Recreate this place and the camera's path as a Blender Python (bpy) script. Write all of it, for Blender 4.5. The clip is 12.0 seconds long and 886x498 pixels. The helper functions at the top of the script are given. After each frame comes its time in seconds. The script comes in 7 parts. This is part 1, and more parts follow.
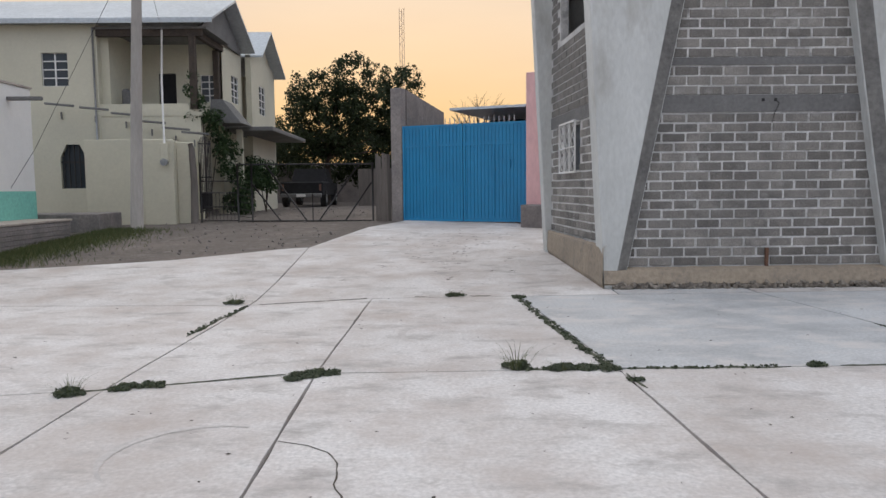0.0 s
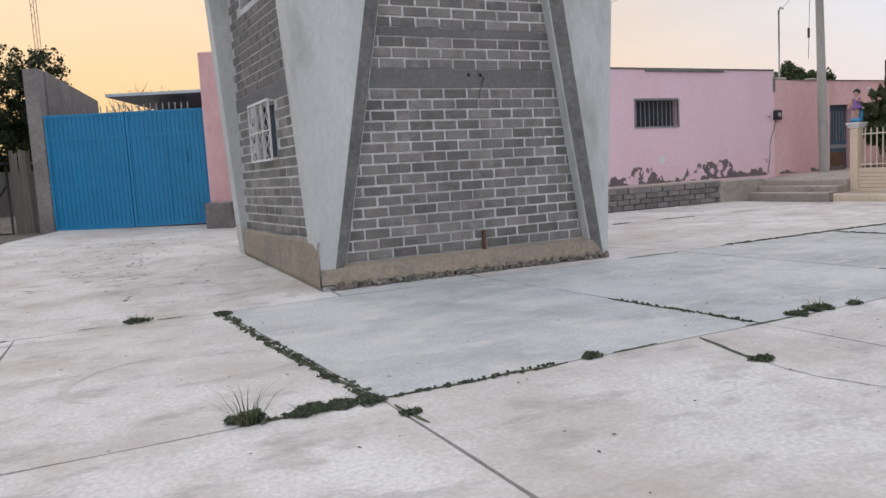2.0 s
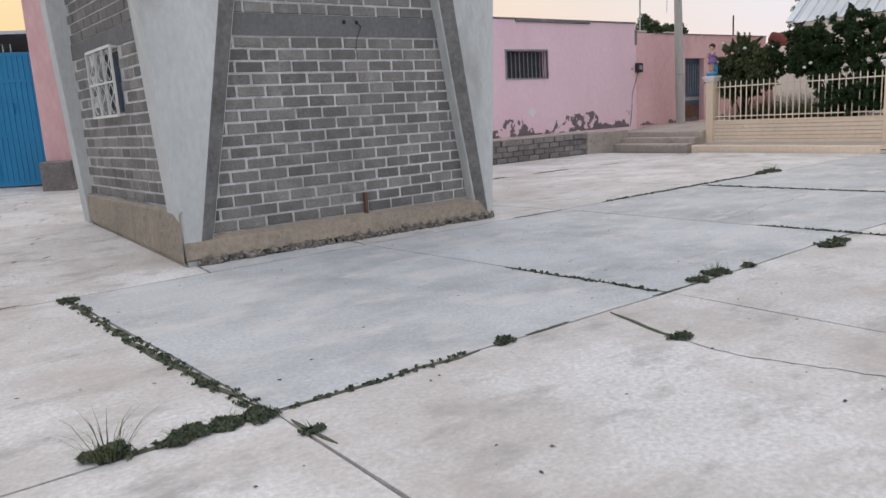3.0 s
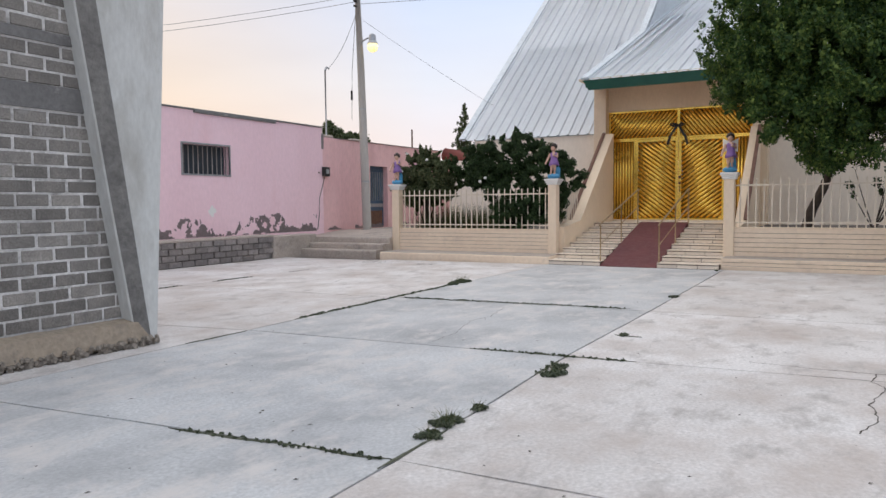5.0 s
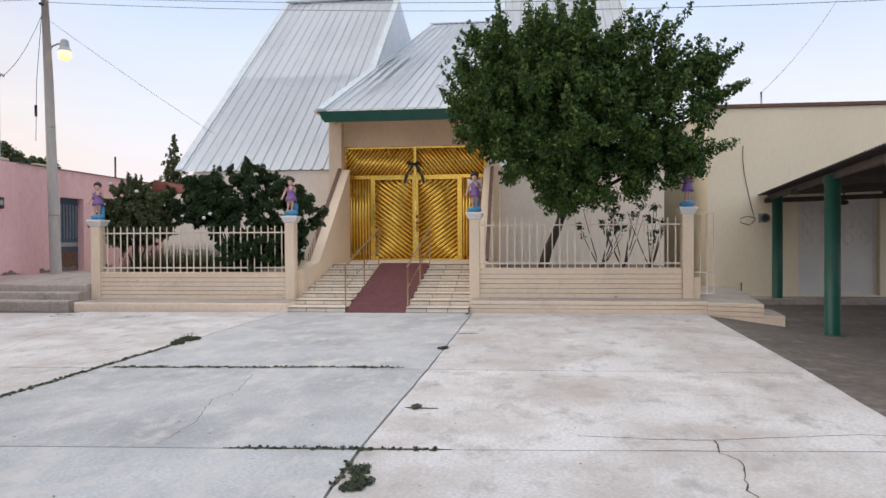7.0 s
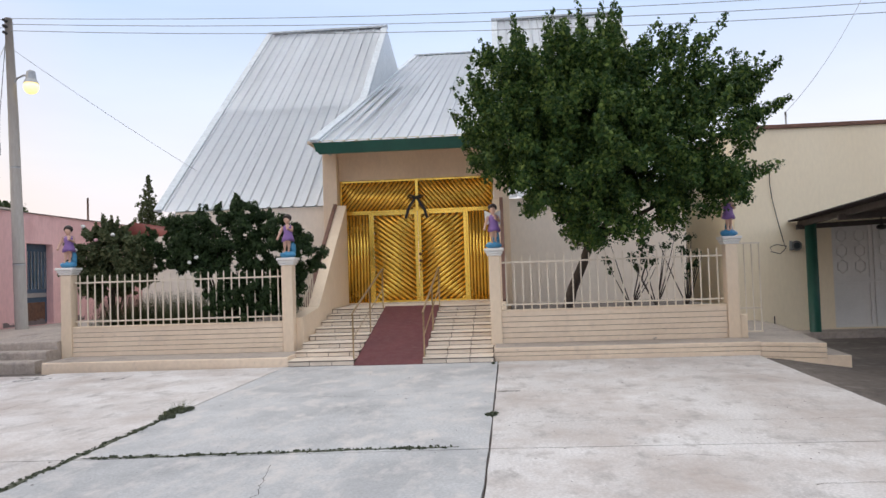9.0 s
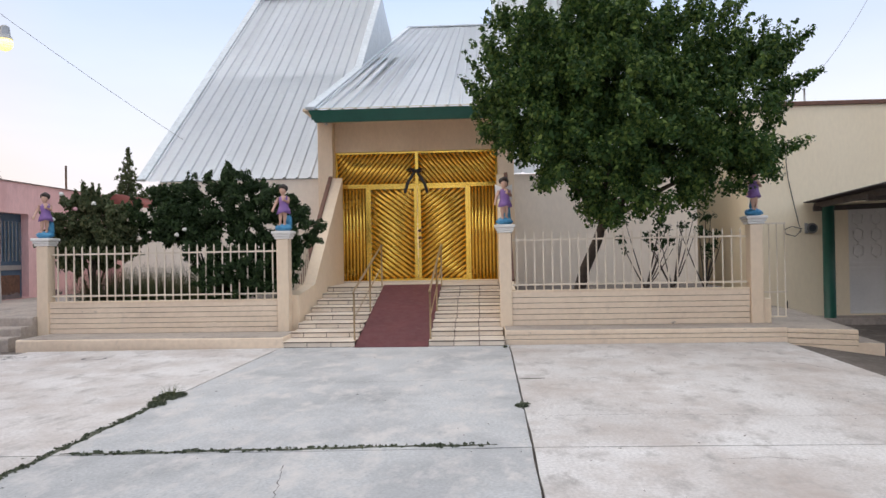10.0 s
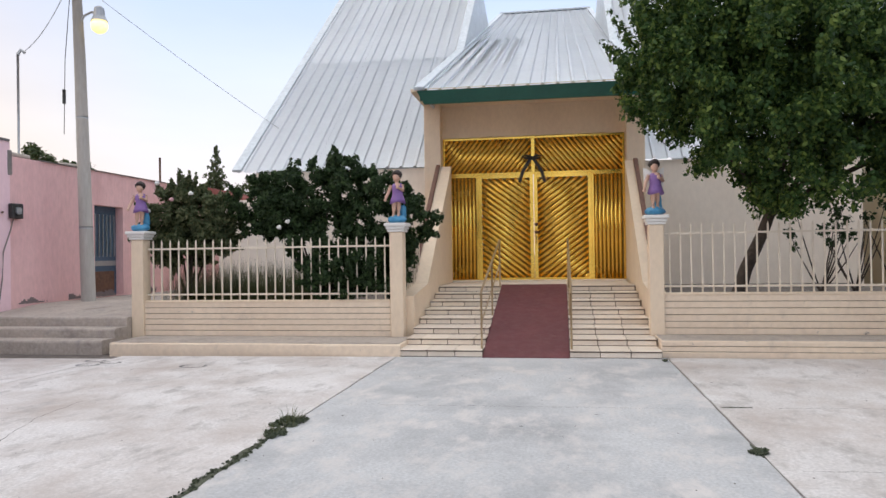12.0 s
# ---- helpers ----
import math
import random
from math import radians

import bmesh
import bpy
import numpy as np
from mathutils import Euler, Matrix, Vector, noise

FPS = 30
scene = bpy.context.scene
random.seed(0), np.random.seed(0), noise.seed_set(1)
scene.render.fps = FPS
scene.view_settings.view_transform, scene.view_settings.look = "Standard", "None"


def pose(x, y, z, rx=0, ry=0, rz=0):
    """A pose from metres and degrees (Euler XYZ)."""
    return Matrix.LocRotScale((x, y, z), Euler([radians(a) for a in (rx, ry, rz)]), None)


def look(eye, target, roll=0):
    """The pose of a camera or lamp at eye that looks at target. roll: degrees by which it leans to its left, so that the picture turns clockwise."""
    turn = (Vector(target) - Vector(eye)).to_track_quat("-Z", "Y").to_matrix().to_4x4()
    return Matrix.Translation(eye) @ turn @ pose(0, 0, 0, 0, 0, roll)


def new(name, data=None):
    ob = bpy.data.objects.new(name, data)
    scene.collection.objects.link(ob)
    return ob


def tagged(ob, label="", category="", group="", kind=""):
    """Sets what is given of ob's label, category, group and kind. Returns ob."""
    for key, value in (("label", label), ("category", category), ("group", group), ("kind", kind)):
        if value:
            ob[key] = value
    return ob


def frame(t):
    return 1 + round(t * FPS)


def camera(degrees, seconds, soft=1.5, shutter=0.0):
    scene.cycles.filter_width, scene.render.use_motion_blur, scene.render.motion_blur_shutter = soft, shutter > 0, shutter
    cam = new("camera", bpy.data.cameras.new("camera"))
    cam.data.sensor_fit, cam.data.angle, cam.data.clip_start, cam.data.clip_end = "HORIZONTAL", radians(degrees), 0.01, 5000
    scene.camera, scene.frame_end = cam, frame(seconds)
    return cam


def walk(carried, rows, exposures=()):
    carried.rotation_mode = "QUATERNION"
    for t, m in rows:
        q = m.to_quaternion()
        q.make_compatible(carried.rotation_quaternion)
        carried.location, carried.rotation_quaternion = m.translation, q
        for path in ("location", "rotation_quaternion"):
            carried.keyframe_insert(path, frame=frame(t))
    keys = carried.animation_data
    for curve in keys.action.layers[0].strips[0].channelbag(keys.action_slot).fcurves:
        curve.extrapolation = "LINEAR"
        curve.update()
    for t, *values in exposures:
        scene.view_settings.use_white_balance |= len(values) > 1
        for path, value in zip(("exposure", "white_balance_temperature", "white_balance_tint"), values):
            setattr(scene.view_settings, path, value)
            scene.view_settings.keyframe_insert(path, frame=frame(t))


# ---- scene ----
cam = camera(62.8, 12.0)
PATH = [
    (0, (-0.083, -0.041, 1.416), (-0.048, 1.951, 1.246), -0.6),
    (0.5, (-0.08, 0.224, 1.367), (0.25, 2.185, 1.151), -1.6),
    (1, (-0.13, 0.6, 1.374), (0.426, 2.505, 1.128), -2.5),
    (1.5, (-0.126, 1.044, 1.324), (0.597, 2.896, 1.108), -2.8),
    (2, (-0.094, 1.474, 1.32), (0.77, 3.266, 1.111), -3.3),
    (2.5, (-0.09, 1.87, 1.418), (0.942, 3.557, 1.122), -3.9),
    (2.7, (-0.046, 1.972, 1.447), (1.048, 3.613, 1.118), -3.5),
    (4.3, (0.629, 2.815, 1.377), (2.101, 4.122, 1.021), -2.7),
    (4.5, (0.809, 2.938, 1.393), (2.384, 4.141, 1.123), -2.0),
    (5, (1.128, 3.232, 1.464), (2.877, 4.192, 1.34), -0.5),
    (5.5, (1.469, 3.496, 1.471), (3.337, 4.205, 1.386), 0.4),
    (6, (1.847, 3.764, 1.457), (3.785, 4.255, 1.395), 0.3),
    (6.5, (2.26, 4.039, 1.457), (4.229, 4.389, 1.413), -0.4),
    (7, (2.627, 4.323, 1.485), (4.613, 4.55, 1.463), -0.3),
    (7.2, (2.766, 4.424, 1.481), (4.756, 4.614, 1.47), -0.3),
    (8.8, (4.022, 5.155, 1.609), (6.017, 5.291, 1.668), -1.5),
    (9, (4.176, 5.28, 1.615), (6.168, 5.442, 1.687), -1.9),
    (9.5, (4.585, 5.577, 1.582), (6.579, 5.717, 1.628), -1.9),
    (10, (5.042, 5.828, 1.565), (7.039, 5.941, 1.582), -1.0),
    (10.5, (5.445, 6.115, 1.565), (7.439, 6.273, 1.581), -0.7),
    (11, (5.846, 6.371, 1.555), (7.835, 6.578, 1.576), -0.8),
    (11.5, (6.295, 6.66, 1.578), (8.278, 6.924, 1.604), -1.0),
    (12, (6.724, 6.93, 1.539), (8.699, 7.248, 1.554), -0.8),
]
walk(cam, [(t, look(eye, target, roll)) for t, eye, target, roll in PATH],
     exposures=[(0.0, 0.12), (1.0, 0.16), (2.5, 0.20), (5.5, 0.32), (7.0, 0.36), (9.0, 0.41), (12.0, 0.46)])


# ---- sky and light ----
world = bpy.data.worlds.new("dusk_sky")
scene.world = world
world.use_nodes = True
wn, wl = world.node_tree.nodes, world.node_tree.links
wn.clear()
w_out = wn.new("ShaderNodeOutputWorld")
w_bg = wn.new("ShaderNodeBackground")
w_sky = wn.new("ShaderNodeTexSky")
w_sky.sky_type = "NISHITA"
w_sky.sun_disc = False
w_sky.sun_elevation = radians(-1.5)
w_sky.sun_rotation = radians(-6.0)
w_sky.dust_density = 3.0
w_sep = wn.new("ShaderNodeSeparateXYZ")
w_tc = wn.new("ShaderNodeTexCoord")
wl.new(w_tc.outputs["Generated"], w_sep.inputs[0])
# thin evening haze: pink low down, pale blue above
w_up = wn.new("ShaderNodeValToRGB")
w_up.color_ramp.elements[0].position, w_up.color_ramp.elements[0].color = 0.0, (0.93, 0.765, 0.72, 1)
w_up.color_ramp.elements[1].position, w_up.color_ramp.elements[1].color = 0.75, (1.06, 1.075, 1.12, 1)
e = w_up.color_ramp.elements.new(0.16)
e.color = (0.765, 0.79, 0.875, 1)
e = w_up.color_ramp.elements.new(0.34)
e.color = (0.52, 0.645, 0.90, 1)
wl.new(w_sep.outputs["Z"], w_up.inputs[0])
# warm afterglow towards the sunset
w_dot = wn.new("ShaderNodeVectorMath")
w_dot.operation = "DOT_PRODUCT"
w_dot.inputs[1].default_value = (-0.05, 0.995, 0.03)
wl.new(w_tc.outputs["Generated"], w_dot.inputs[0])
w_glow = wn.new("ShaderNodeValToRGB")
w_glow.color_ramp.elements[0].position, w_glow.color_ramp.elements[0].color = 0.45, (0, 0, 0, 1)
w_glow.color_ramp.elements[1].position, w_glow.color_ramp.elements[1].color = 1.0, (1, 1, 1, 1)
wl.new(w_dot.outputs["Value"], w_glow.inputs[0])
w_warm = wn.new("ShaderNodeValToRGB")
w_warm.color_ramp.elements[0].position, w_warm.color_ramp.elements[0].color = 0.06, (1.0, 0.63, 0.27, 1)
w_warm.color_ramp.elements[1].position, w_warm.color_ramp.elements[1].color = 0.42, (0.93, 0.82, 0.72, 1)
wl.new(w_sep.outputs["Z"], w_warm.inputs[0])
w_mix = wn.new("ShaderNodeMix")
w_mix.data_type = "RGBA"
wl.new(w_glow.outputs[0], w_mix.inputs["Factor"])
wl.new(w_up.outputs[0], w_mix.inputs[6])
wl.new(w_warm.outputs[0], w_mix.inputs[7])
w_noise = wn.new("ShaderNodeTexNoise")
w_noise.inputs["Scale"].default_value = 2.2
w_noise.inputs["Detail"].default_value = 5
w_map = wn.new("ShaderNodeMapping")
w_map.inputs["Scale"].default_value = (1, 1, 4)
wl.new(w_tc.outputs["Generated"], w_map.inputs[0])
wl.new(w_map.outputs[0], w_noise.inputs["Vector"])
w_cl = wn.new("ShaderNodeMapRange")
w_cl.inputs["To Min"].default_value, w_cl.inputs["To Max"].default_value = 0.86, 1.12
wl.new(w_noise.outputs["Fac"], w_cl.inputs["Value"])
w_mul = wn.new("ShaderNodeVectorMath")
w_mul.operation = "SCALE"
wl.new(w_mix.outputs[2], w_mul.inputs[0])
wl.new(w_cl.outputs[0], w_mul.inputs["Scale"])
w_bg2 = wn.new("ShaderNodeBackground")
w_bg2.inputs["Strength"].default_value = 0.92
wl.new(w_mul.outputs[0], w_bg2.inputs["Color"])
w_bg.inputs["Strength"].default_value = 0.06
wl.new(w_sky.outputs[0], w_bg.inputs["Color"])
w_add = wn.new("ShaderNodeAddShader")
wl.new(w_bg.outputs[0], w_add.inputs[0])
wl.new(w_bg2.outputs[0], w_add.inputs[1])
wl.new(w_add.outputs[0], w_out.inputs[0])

sun = new("sun", bpy.data.lights.new("sun", "SUN"))
sun.data.energy, sun.data.angle, sun.data.color = 0.5, radians(70), (1.0, 0.86, 0.72)
sun.matrix_world = look((0, 0, 0), (0.1, -0.99, -0.6))

# ---- materials ----
def material(name, a, b, rough=0.8, big=0.6, fine=18.0, bump=0.25, metal=0.0, spread=0.0, speck=0.18, dist=0.01, stain=None, stain_at=0.62, stain_big=1.4, streak=1.0, stain_soft=0.12, stain2=None, stain2_big=3.0, stain2_at=0.6, fleck=None):
    """A surface with patches from a to b, fine grain, relief, and optional stains of their own colour."""
    m = bpy.data.materials.new(name)
    m.use_nodes = True
    n, l = m.node_tree.nodes, m.node_tree.links
    bs = n["Principled BSDF"]
    geo = n.new("ShaderNodeNewGeometry")
    src = geo.outputs["Position"]
    if streak != 1.0:
        mp = n.new("ShaderNodeMapping")
        mp.inputs["Scale"].default_value = (1, 1, streak)
        l.new(src, mp.inputs[0])
        src = mp.outputs[0]

    def noise_at(scale, detail=6.0, vec=None, rough_=0.6):
        t = n.new("ShaderNodeTexNoise")
        t.inputs["Scale"].default_value, t.inputs["Detail"].default_value, t.inputs["Roughness"].default_value = scale, detail, rough_
        l.new(vec or src, t.inputs["Vector"])
        return t.outputs["Fac"]

    def mixed(fac, c0, c1, mode="MIX"):
        x = n.new("ShaderNodeMix")
        x.data_type, x.blend_type = "RGBA", mode
        for s_, v in ((x.inputs["Factor"], fac), (x.inputs[6], c0), (x.inputs[7], c1)):
            if isinstance(v, (tuple, float, int)):
                s_.default_value = (*v, 1) if isinstance(v, tuple) else v
            else:
                l.new(v, s_)
        return x.outputs[2]

    def ramp(v, lo, hi, t0=0.0, t1=1.0):
        r = n.new("ShaderNodeMapRange")
        r.inputs["From Min"].default_value, r.inputs["From Max"].default_value = lo, hi
        r.inputs["To Min"].default_value, r.inputs["To Max"].default_value = t0, t1
        l.new(v, r.inputs["Value"])
        return r.outputs[0]

    col = mixed(ramp(noise_at(big), 0.3, 0.7), a, b)
    grain = noise_at(fine, 8.0)
    g = ramp(grain, 0.25, 0.75, 1 - speck, 1 + speck)
    sc = n.new("ShaderNodeVectorMath")
    sc.operation = "SCALE"
    l.new(col, sc.inputs[0])
    l.new(g, sc.inputs["Scale"])
    col = sc.outputs[0]
    if spread:
        oi = n.new("ShaderNodeObjectInfo")
        sc2 = n.new("ShaderNodeVectorMath")
        sc2.operation = "SCALE"
        l.new(col, sc2.inputs[0])
        l.new(ramp(oi.outputs["Random"], 0, 1, 1 - spread, 1 + spread), sc2.inputs["Scale"])
        col = sc2.outputs[0]
    if stain:
        col = mixed(ramp(noise_at(stain_big, 9.0, rough_=0.68), stain_at, stain_at + stain_soft), col, stain)
    if stain2:
        mp2 = n.new("ShaderNodeMapping")
        mp2.inputs["Scale"].default_value = (0.7, 1.2, 1)
        mp2.inputs["Rotation"].default_value = (0, 0, 0.35)
        l.new(geo.outputs["Position"], mp2.inputs[0])
        col = mixed(ramp(noise_at(stain2_big, 10.0, mp2.outputs[0], 0.72), stain2_at, stain2_at + 0.16), col, stain2)
    if fleck:
        col = mixed(ramp(noise_at(13.0, 3.0, rough_=0.5), 0.735, 0.76), col, fleck)
        col = mixed(ramp(noise_at(5.0, 12.0, rough_=0.8), 0.60, 0.80, 0.0, 0.45), col, fleck)
    l.new(col, bs.inputs["Base Color"])
    l.new(ramp(noise_at(fine * 0.4), 0.3, 0.7, max(0.05, rough - 0.1), min(1, rough + 0.08)), bs.inputs["Roughness"])
    bs.inputs["Metallic"].default_value = metal
    if bump:
        bp = n.new("ShaderNodeBump")
        bp.inputs["Strength"].default_value, bp.inputs["Distance"].default_value = bump, dist
        l.new(grain, bp.inputs["Height"])
        l.new(bp.outputs[0], bs.inputs["Normal"])
    return m


def leafy(name, a, b, c):
    """Leaves: colour varied leaf by leaf, with some light let through."""
    m = bpy.data.materials.new(name)
    m.use_nodes = True
    n, l = m.node_tree.nodes, m.node_tree.links
    bs = n["Principled BSDF"]
    geo = n.new("ShaderNodeNewGeometry")
    r = n.new("ShaderNodeValToRGB")
    r.color_ramp.elements[0].color = (*a, 1)
    r.color_ramp.elements[1].color = (*c, 1)
    e_ = r.color_ramp.elements.new(0.55)
    e_.color = (*b, 1)
    l.new(geo.outputs["Random Per Island"], r.inputs[0])
    l.new(r.outputs[0], bs.inputs["Base Color"])
    bs.inputs["Roughness"].default_value = 0.6
    bs.inputs["Specular IOR Level"].default_value = 0.3
    tr = n.new("ShaderNodeBsdfTranslucent")
    l.new(r.outputs[0], tr.inputs["Color"])
    mx = n.new("ShaderNodeMixShader")
    mx.inputs[0].default_value = 0.3
    l.new(bs.outputs[0], mx.inputs[1])
    l.new(tr.outputs[0], mx.inputs[2])
    l.new(mx.outputs[0], n["Material Output"].inputs[0])
    return m


def glass(name, tint=(0.05, 0.06, 0.07)):
    m = bpy.data.materials.new(name)
    m.use_nodes = True
    bs = m.node_tree.nodes["Principled BSDF"]
    bs.inputs["Base Color"].default_value = (*tint, 1)
    bs.inputs["Roughness"].default_value = 0.12
    bs.inputs["Specular IOR Level"].default_value = 0.22
    return m


M_SLAB = material("worn_pale_concrete", (0.68, 0.66, 0.65), (0.555, 0.53, 0.515), 0.85, 0.7, 34, 0.6, spread=0.05, speck=0.24, stain=(0.43, 0.37, 0.335), stain_at=0.42, stain_big=0.85, stain_soft=0.30, stain2=(0.37, 0.345, 0.33), stain2_big=2.3, stain2_at=0.52, fleck=(0.17, 0.15, 0.135))
M_SLAB_GREY = material("grey_concrete", (0.55, 0.555, 0.56), (0.43, 0.437, 0.445), 0.8, 0.7, 34, 0.6, spread=0.05, speck=0.23, stain=(0.30, 0.302, 0.31), stain_at=0.44, stain_big=0.9, stain_soft=0.34, stain2=(0.60, 0.57, 0.55), stain2_big=2.0, stain2_at=0.49, fleck=(0.19, 0.18, 0.17))
M_DIRT = material("dry_dirt", (0.165, 0.140, 0.122), (0.105, 0.090, 0.080), 0.95, 0.6, 9, 0.8, speck=0.35, dist=0.03, stain=(0.22, 0.195, 0.175), stain_at=0.55, stain_big=2.5)
M_SOIL = material("dark_soil", (0.09, 0.075, 0.06), (0.05, 0.045, 0.035), 0.95, 2, 30, 0.6)
M_LEG = material("smooth_cast_concrete", (0.62, 0.63, 0.61), (0.47, 0.48, 0.462), 0.85, 0.9, 22, 0.35, speck=0.10, stain=(0.37, 0.36, 0.33), stain_at=0.52, stain_big=1.5, streak=0.4, stain_soft=0.22)
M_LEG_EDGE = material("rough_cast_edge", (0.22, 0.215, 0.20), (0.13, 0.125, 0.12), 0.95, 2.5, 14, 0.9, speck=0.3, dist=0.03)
M_BLOCK = material("grey_concrete_block", (0.25, 0.234, 0.212), (0.170, 0.160, 0.148), 0.95, 5, 55, 0.9, spread=0.30, speck=0.32, stain=(0.38, 0.37, 0.35), stain_at=0.57, stain_big=2.6, stain_soft=0.24, stain2=(0.115, 0.11, 0.105), stain2_big=1.3, stain2_at=0.55)
M_MORTAR = material("pale_mortar", (0.70, 0.69, 0.67), (0.36, 0.352, 0.34), 0.95, 2.4, 40, 0.8, speck=0.25, stain=(0.25, 0.24, 0.23), stain_at=0.56, stain_big=4.0, stain_soft=0.14)
M_BAND = material("tie_beam_concrete", (0.20, 0.197, 0.192), (0.13, 0.128, 0.125), 0.95, 1.5, 20, 0.7, speck=0.22, stain=(0.33, 0.32, 0.31), stain_at=0.62, stain_big=3)
M_PLINTH = material("sandy_render", (0.37, 0.305, 0.23), (0.26, 0.22, 0.175), 0.95, 1.2, 18, 0.8, speck=0.22, dist=0.02, stain=(0.19, 0.17, 0.15), stain_at=0.54, stain_big=2.6, stain_soft=0.2)
M_RUBBLE = material("crumbled_footing", (0.34, 0.30, 0.25), (0.17, 0.15, 0.13), 0.95, 8, 22, 1.0, speck=0.4, dist=0.04)
M_PINK = material("pink_limewash", (0.86, 0.625, 0.68), (0.81, 0.57, 0.62), 0.9, 0.7, 14, 0.25, speck=0.06, stain=(0.77, 0.50, 0.53), stain_at=0.58, stain_big=0.9, stain_soft=0.25, streak=0.5)
M_PINK2 = material("faded_salmon_paint", (0.80, 0.52, 0.515), (0.70, 0.42, 0.42), 0.9, 1.1, 14, 0.35, speck=0.10, stain=(0.62, 0.36, 0.355), stain_at=0.54, stain_big=1.2, streak=0.35, stain_soft=0.2)
M_PEEL = material("bare_render_patch", (0.22, 0.17, 0.17), (0.15, 0.125, 0.125), 0.95, 5, 24, 0.6, speck=0.25)
M_KERB = material("old_block_kerb", (0.27, 0.24, 0.225), (0.17, 0.155, 0.15), 0.95, 1.8, 16, 0.8, spread=0.22, speck=0.25, dist=0.02, stain=(0.46, 0.43, 0.41), stain_at=0.62, stain_big=3)
M_STEP = material("worn_step_concrete", (0.47, 0.41, 0.355), (0.37, 0.325, 0.285), 0.9, 1.2, 18, 0.6, speck=0.18, stain=(0.22, 0.195, 0.175), stain_at=0.58, stain_big=2.4, stain_soft=0.15, stain2=(0.30, 0.275, 0.26), stain2_big=4, stain2_at=0.54)
M_CREAM = material("cream_paint", (0.79, 0.65, 0.485), (0.72, 0.58, 0.43), 0.7, 0.8, 16, 0.25, speck=0.06, stain=(0.60, 0.48, 0.36), stain_at=0.60, stain_big=2.0, stain_soft=0.2, streak=0.5)
M_CREAM_PALE = material("pale_cream_wall", (0.84, 0.76, 0.655), (0.78, 0.69, 0.585), 0.8, 0.6, 12, 0.2, speck=0.05, stain=(0.62, 0.54, 0.45), stain_at=0.62, stain_big=0.9, stain_soft=0.2, streak=0.5)
M_BEIGE_WORN = material("chipped_beige_paint", (0.80, 0.665, 0.515), (0.72, 0.585, 0.45), 0.75, 0.9, 14, 0.45, speck=0.08, stain=(0.33, 0.29, 0.25), stain_at=0.66, stain_big=6.0, stain_soft=0.03, stain2=(0.60, 0.50, 0.40), stain2_big=2.5, stain2_at=0.57)
M_YELLOW = material("yellow_cream_house_paint", (0.89, 0.79, 0.60), (0.84, 0.735, 0.545), 0.8, 0.5, 14, 0.15, speck=0.04, stain=(0.77, 0.66, 0.49), stain_at=0.6, stain_big=0.8, stain_soft=0.25, streak=0.4)
M_GOLD = material("gold_painted_metal", (0.98, 0.68, 0.15), (0.90, 0.59, 0.10), 0.24, 2, 3, 0.0, metal=0.86, speck=0.02)
# gold darkened by colour to stand for shade between the door slats
M_GOLD_SHADE = material("gold_slat_gap_shade", (0.20, 0.12, 0.02), (0.14, 0.08, 0.015), 0.5, 2, 30, 0.0, metal=0.5, speck=0.06)
M_ZINC = material("galvanised_sheet", (0.92, 0.95, 0.98), (0.85, 0.885, 0.92), 0.42, 0.35, 5, 0.0, metal=0.3, speck=0.03, spread=0.025)
M_ZINC_TRIM = material("zinc_trim", (0.60, 0.65, 0.69), (0.52, 0.57, 0.61), 0.4, 1.5, 8, 0.05, metal=0.1)
M_GREEN = material("dark_green_paint", (0.010, 0.095, 0.065), (0.008, 0.07, 0.05), 0.45, 2, 20, 0.1, speck=0.1)
M_BLUE = material("blue_gate_paint", (0.012, 0.24, 0.47), (0.010, 0.20, 0.40), 0.45, 1.5, 20, 0.1, speck=0.07)
M_TILE = material("ivory_stair_tile", (0.82, 0.72, 0.605), (0.72, 0.62, 0.515), 0.5, 3, 30, 0.08, spread=0.10, speck=0.07)
M_GROUT = material("tile_grout", (0.12, 0.08, 0.05), (0.08, 0.055, 0.04), 0.9, 6, 40, 0.3)
M_RAMP = material("maroon_floor_paint", (0.150, 0.043, 0.048), (0.11, 0.032, 0.037), 0.7, 1.4, 20, 0.3, speck=0.12, stain=(0.20, 0.10, 0.095), stain_at=0.62, stain_big=2.6)
M_WHITE = material("white_paint", (0.78, 0.77, 0.74), (0.70, 0.69, 0.66), 0.5, 1.5, 20, 0.1, speck=0.04)
M_IVORY = material("ivory_fence_paint", (0.78, 0.69, 0.56), (0.66, 0.57, 0.45), 0.5, 3, 25, 0.1, speck=0.06)
M_BLACK = material("black_iron", (0.018, 0.018, 0.02), (0.03, 0.026, 0.024), 0.6, 3, 25, 0.2)
# near black for openings: the shade inside is put into the colour
M_INSIDE_SHADE = material("painted_interior_shade", (0.02, 0.02, 0.022), (0.012, 0.012, 0.014), 0.9, 1, 10, 0.0)
M_POLE = material("pole_concrete", (0.40, 0.37, 0.335), (0.28, 0.26, 0.24), 0.85, 1.5, 20, 0.3, speck=0.12, stain=(0.24, 0.225, 0.21), stain_at=0.62, stain_big=2, streak=0.2)
M_STEEL = material("dull_steel_pipe", (0.40, 0.41, 0.42), (0.30, 0.31, 0.32), 0.45, 3, 20, 0.1, metal=0.6)
M_RAIL = material("bronze_rail", (0.40, 0.29, 0.16), (0.30, 0.21, 0.12), 0.4, 3, 20, 0.1, metal=0.5)
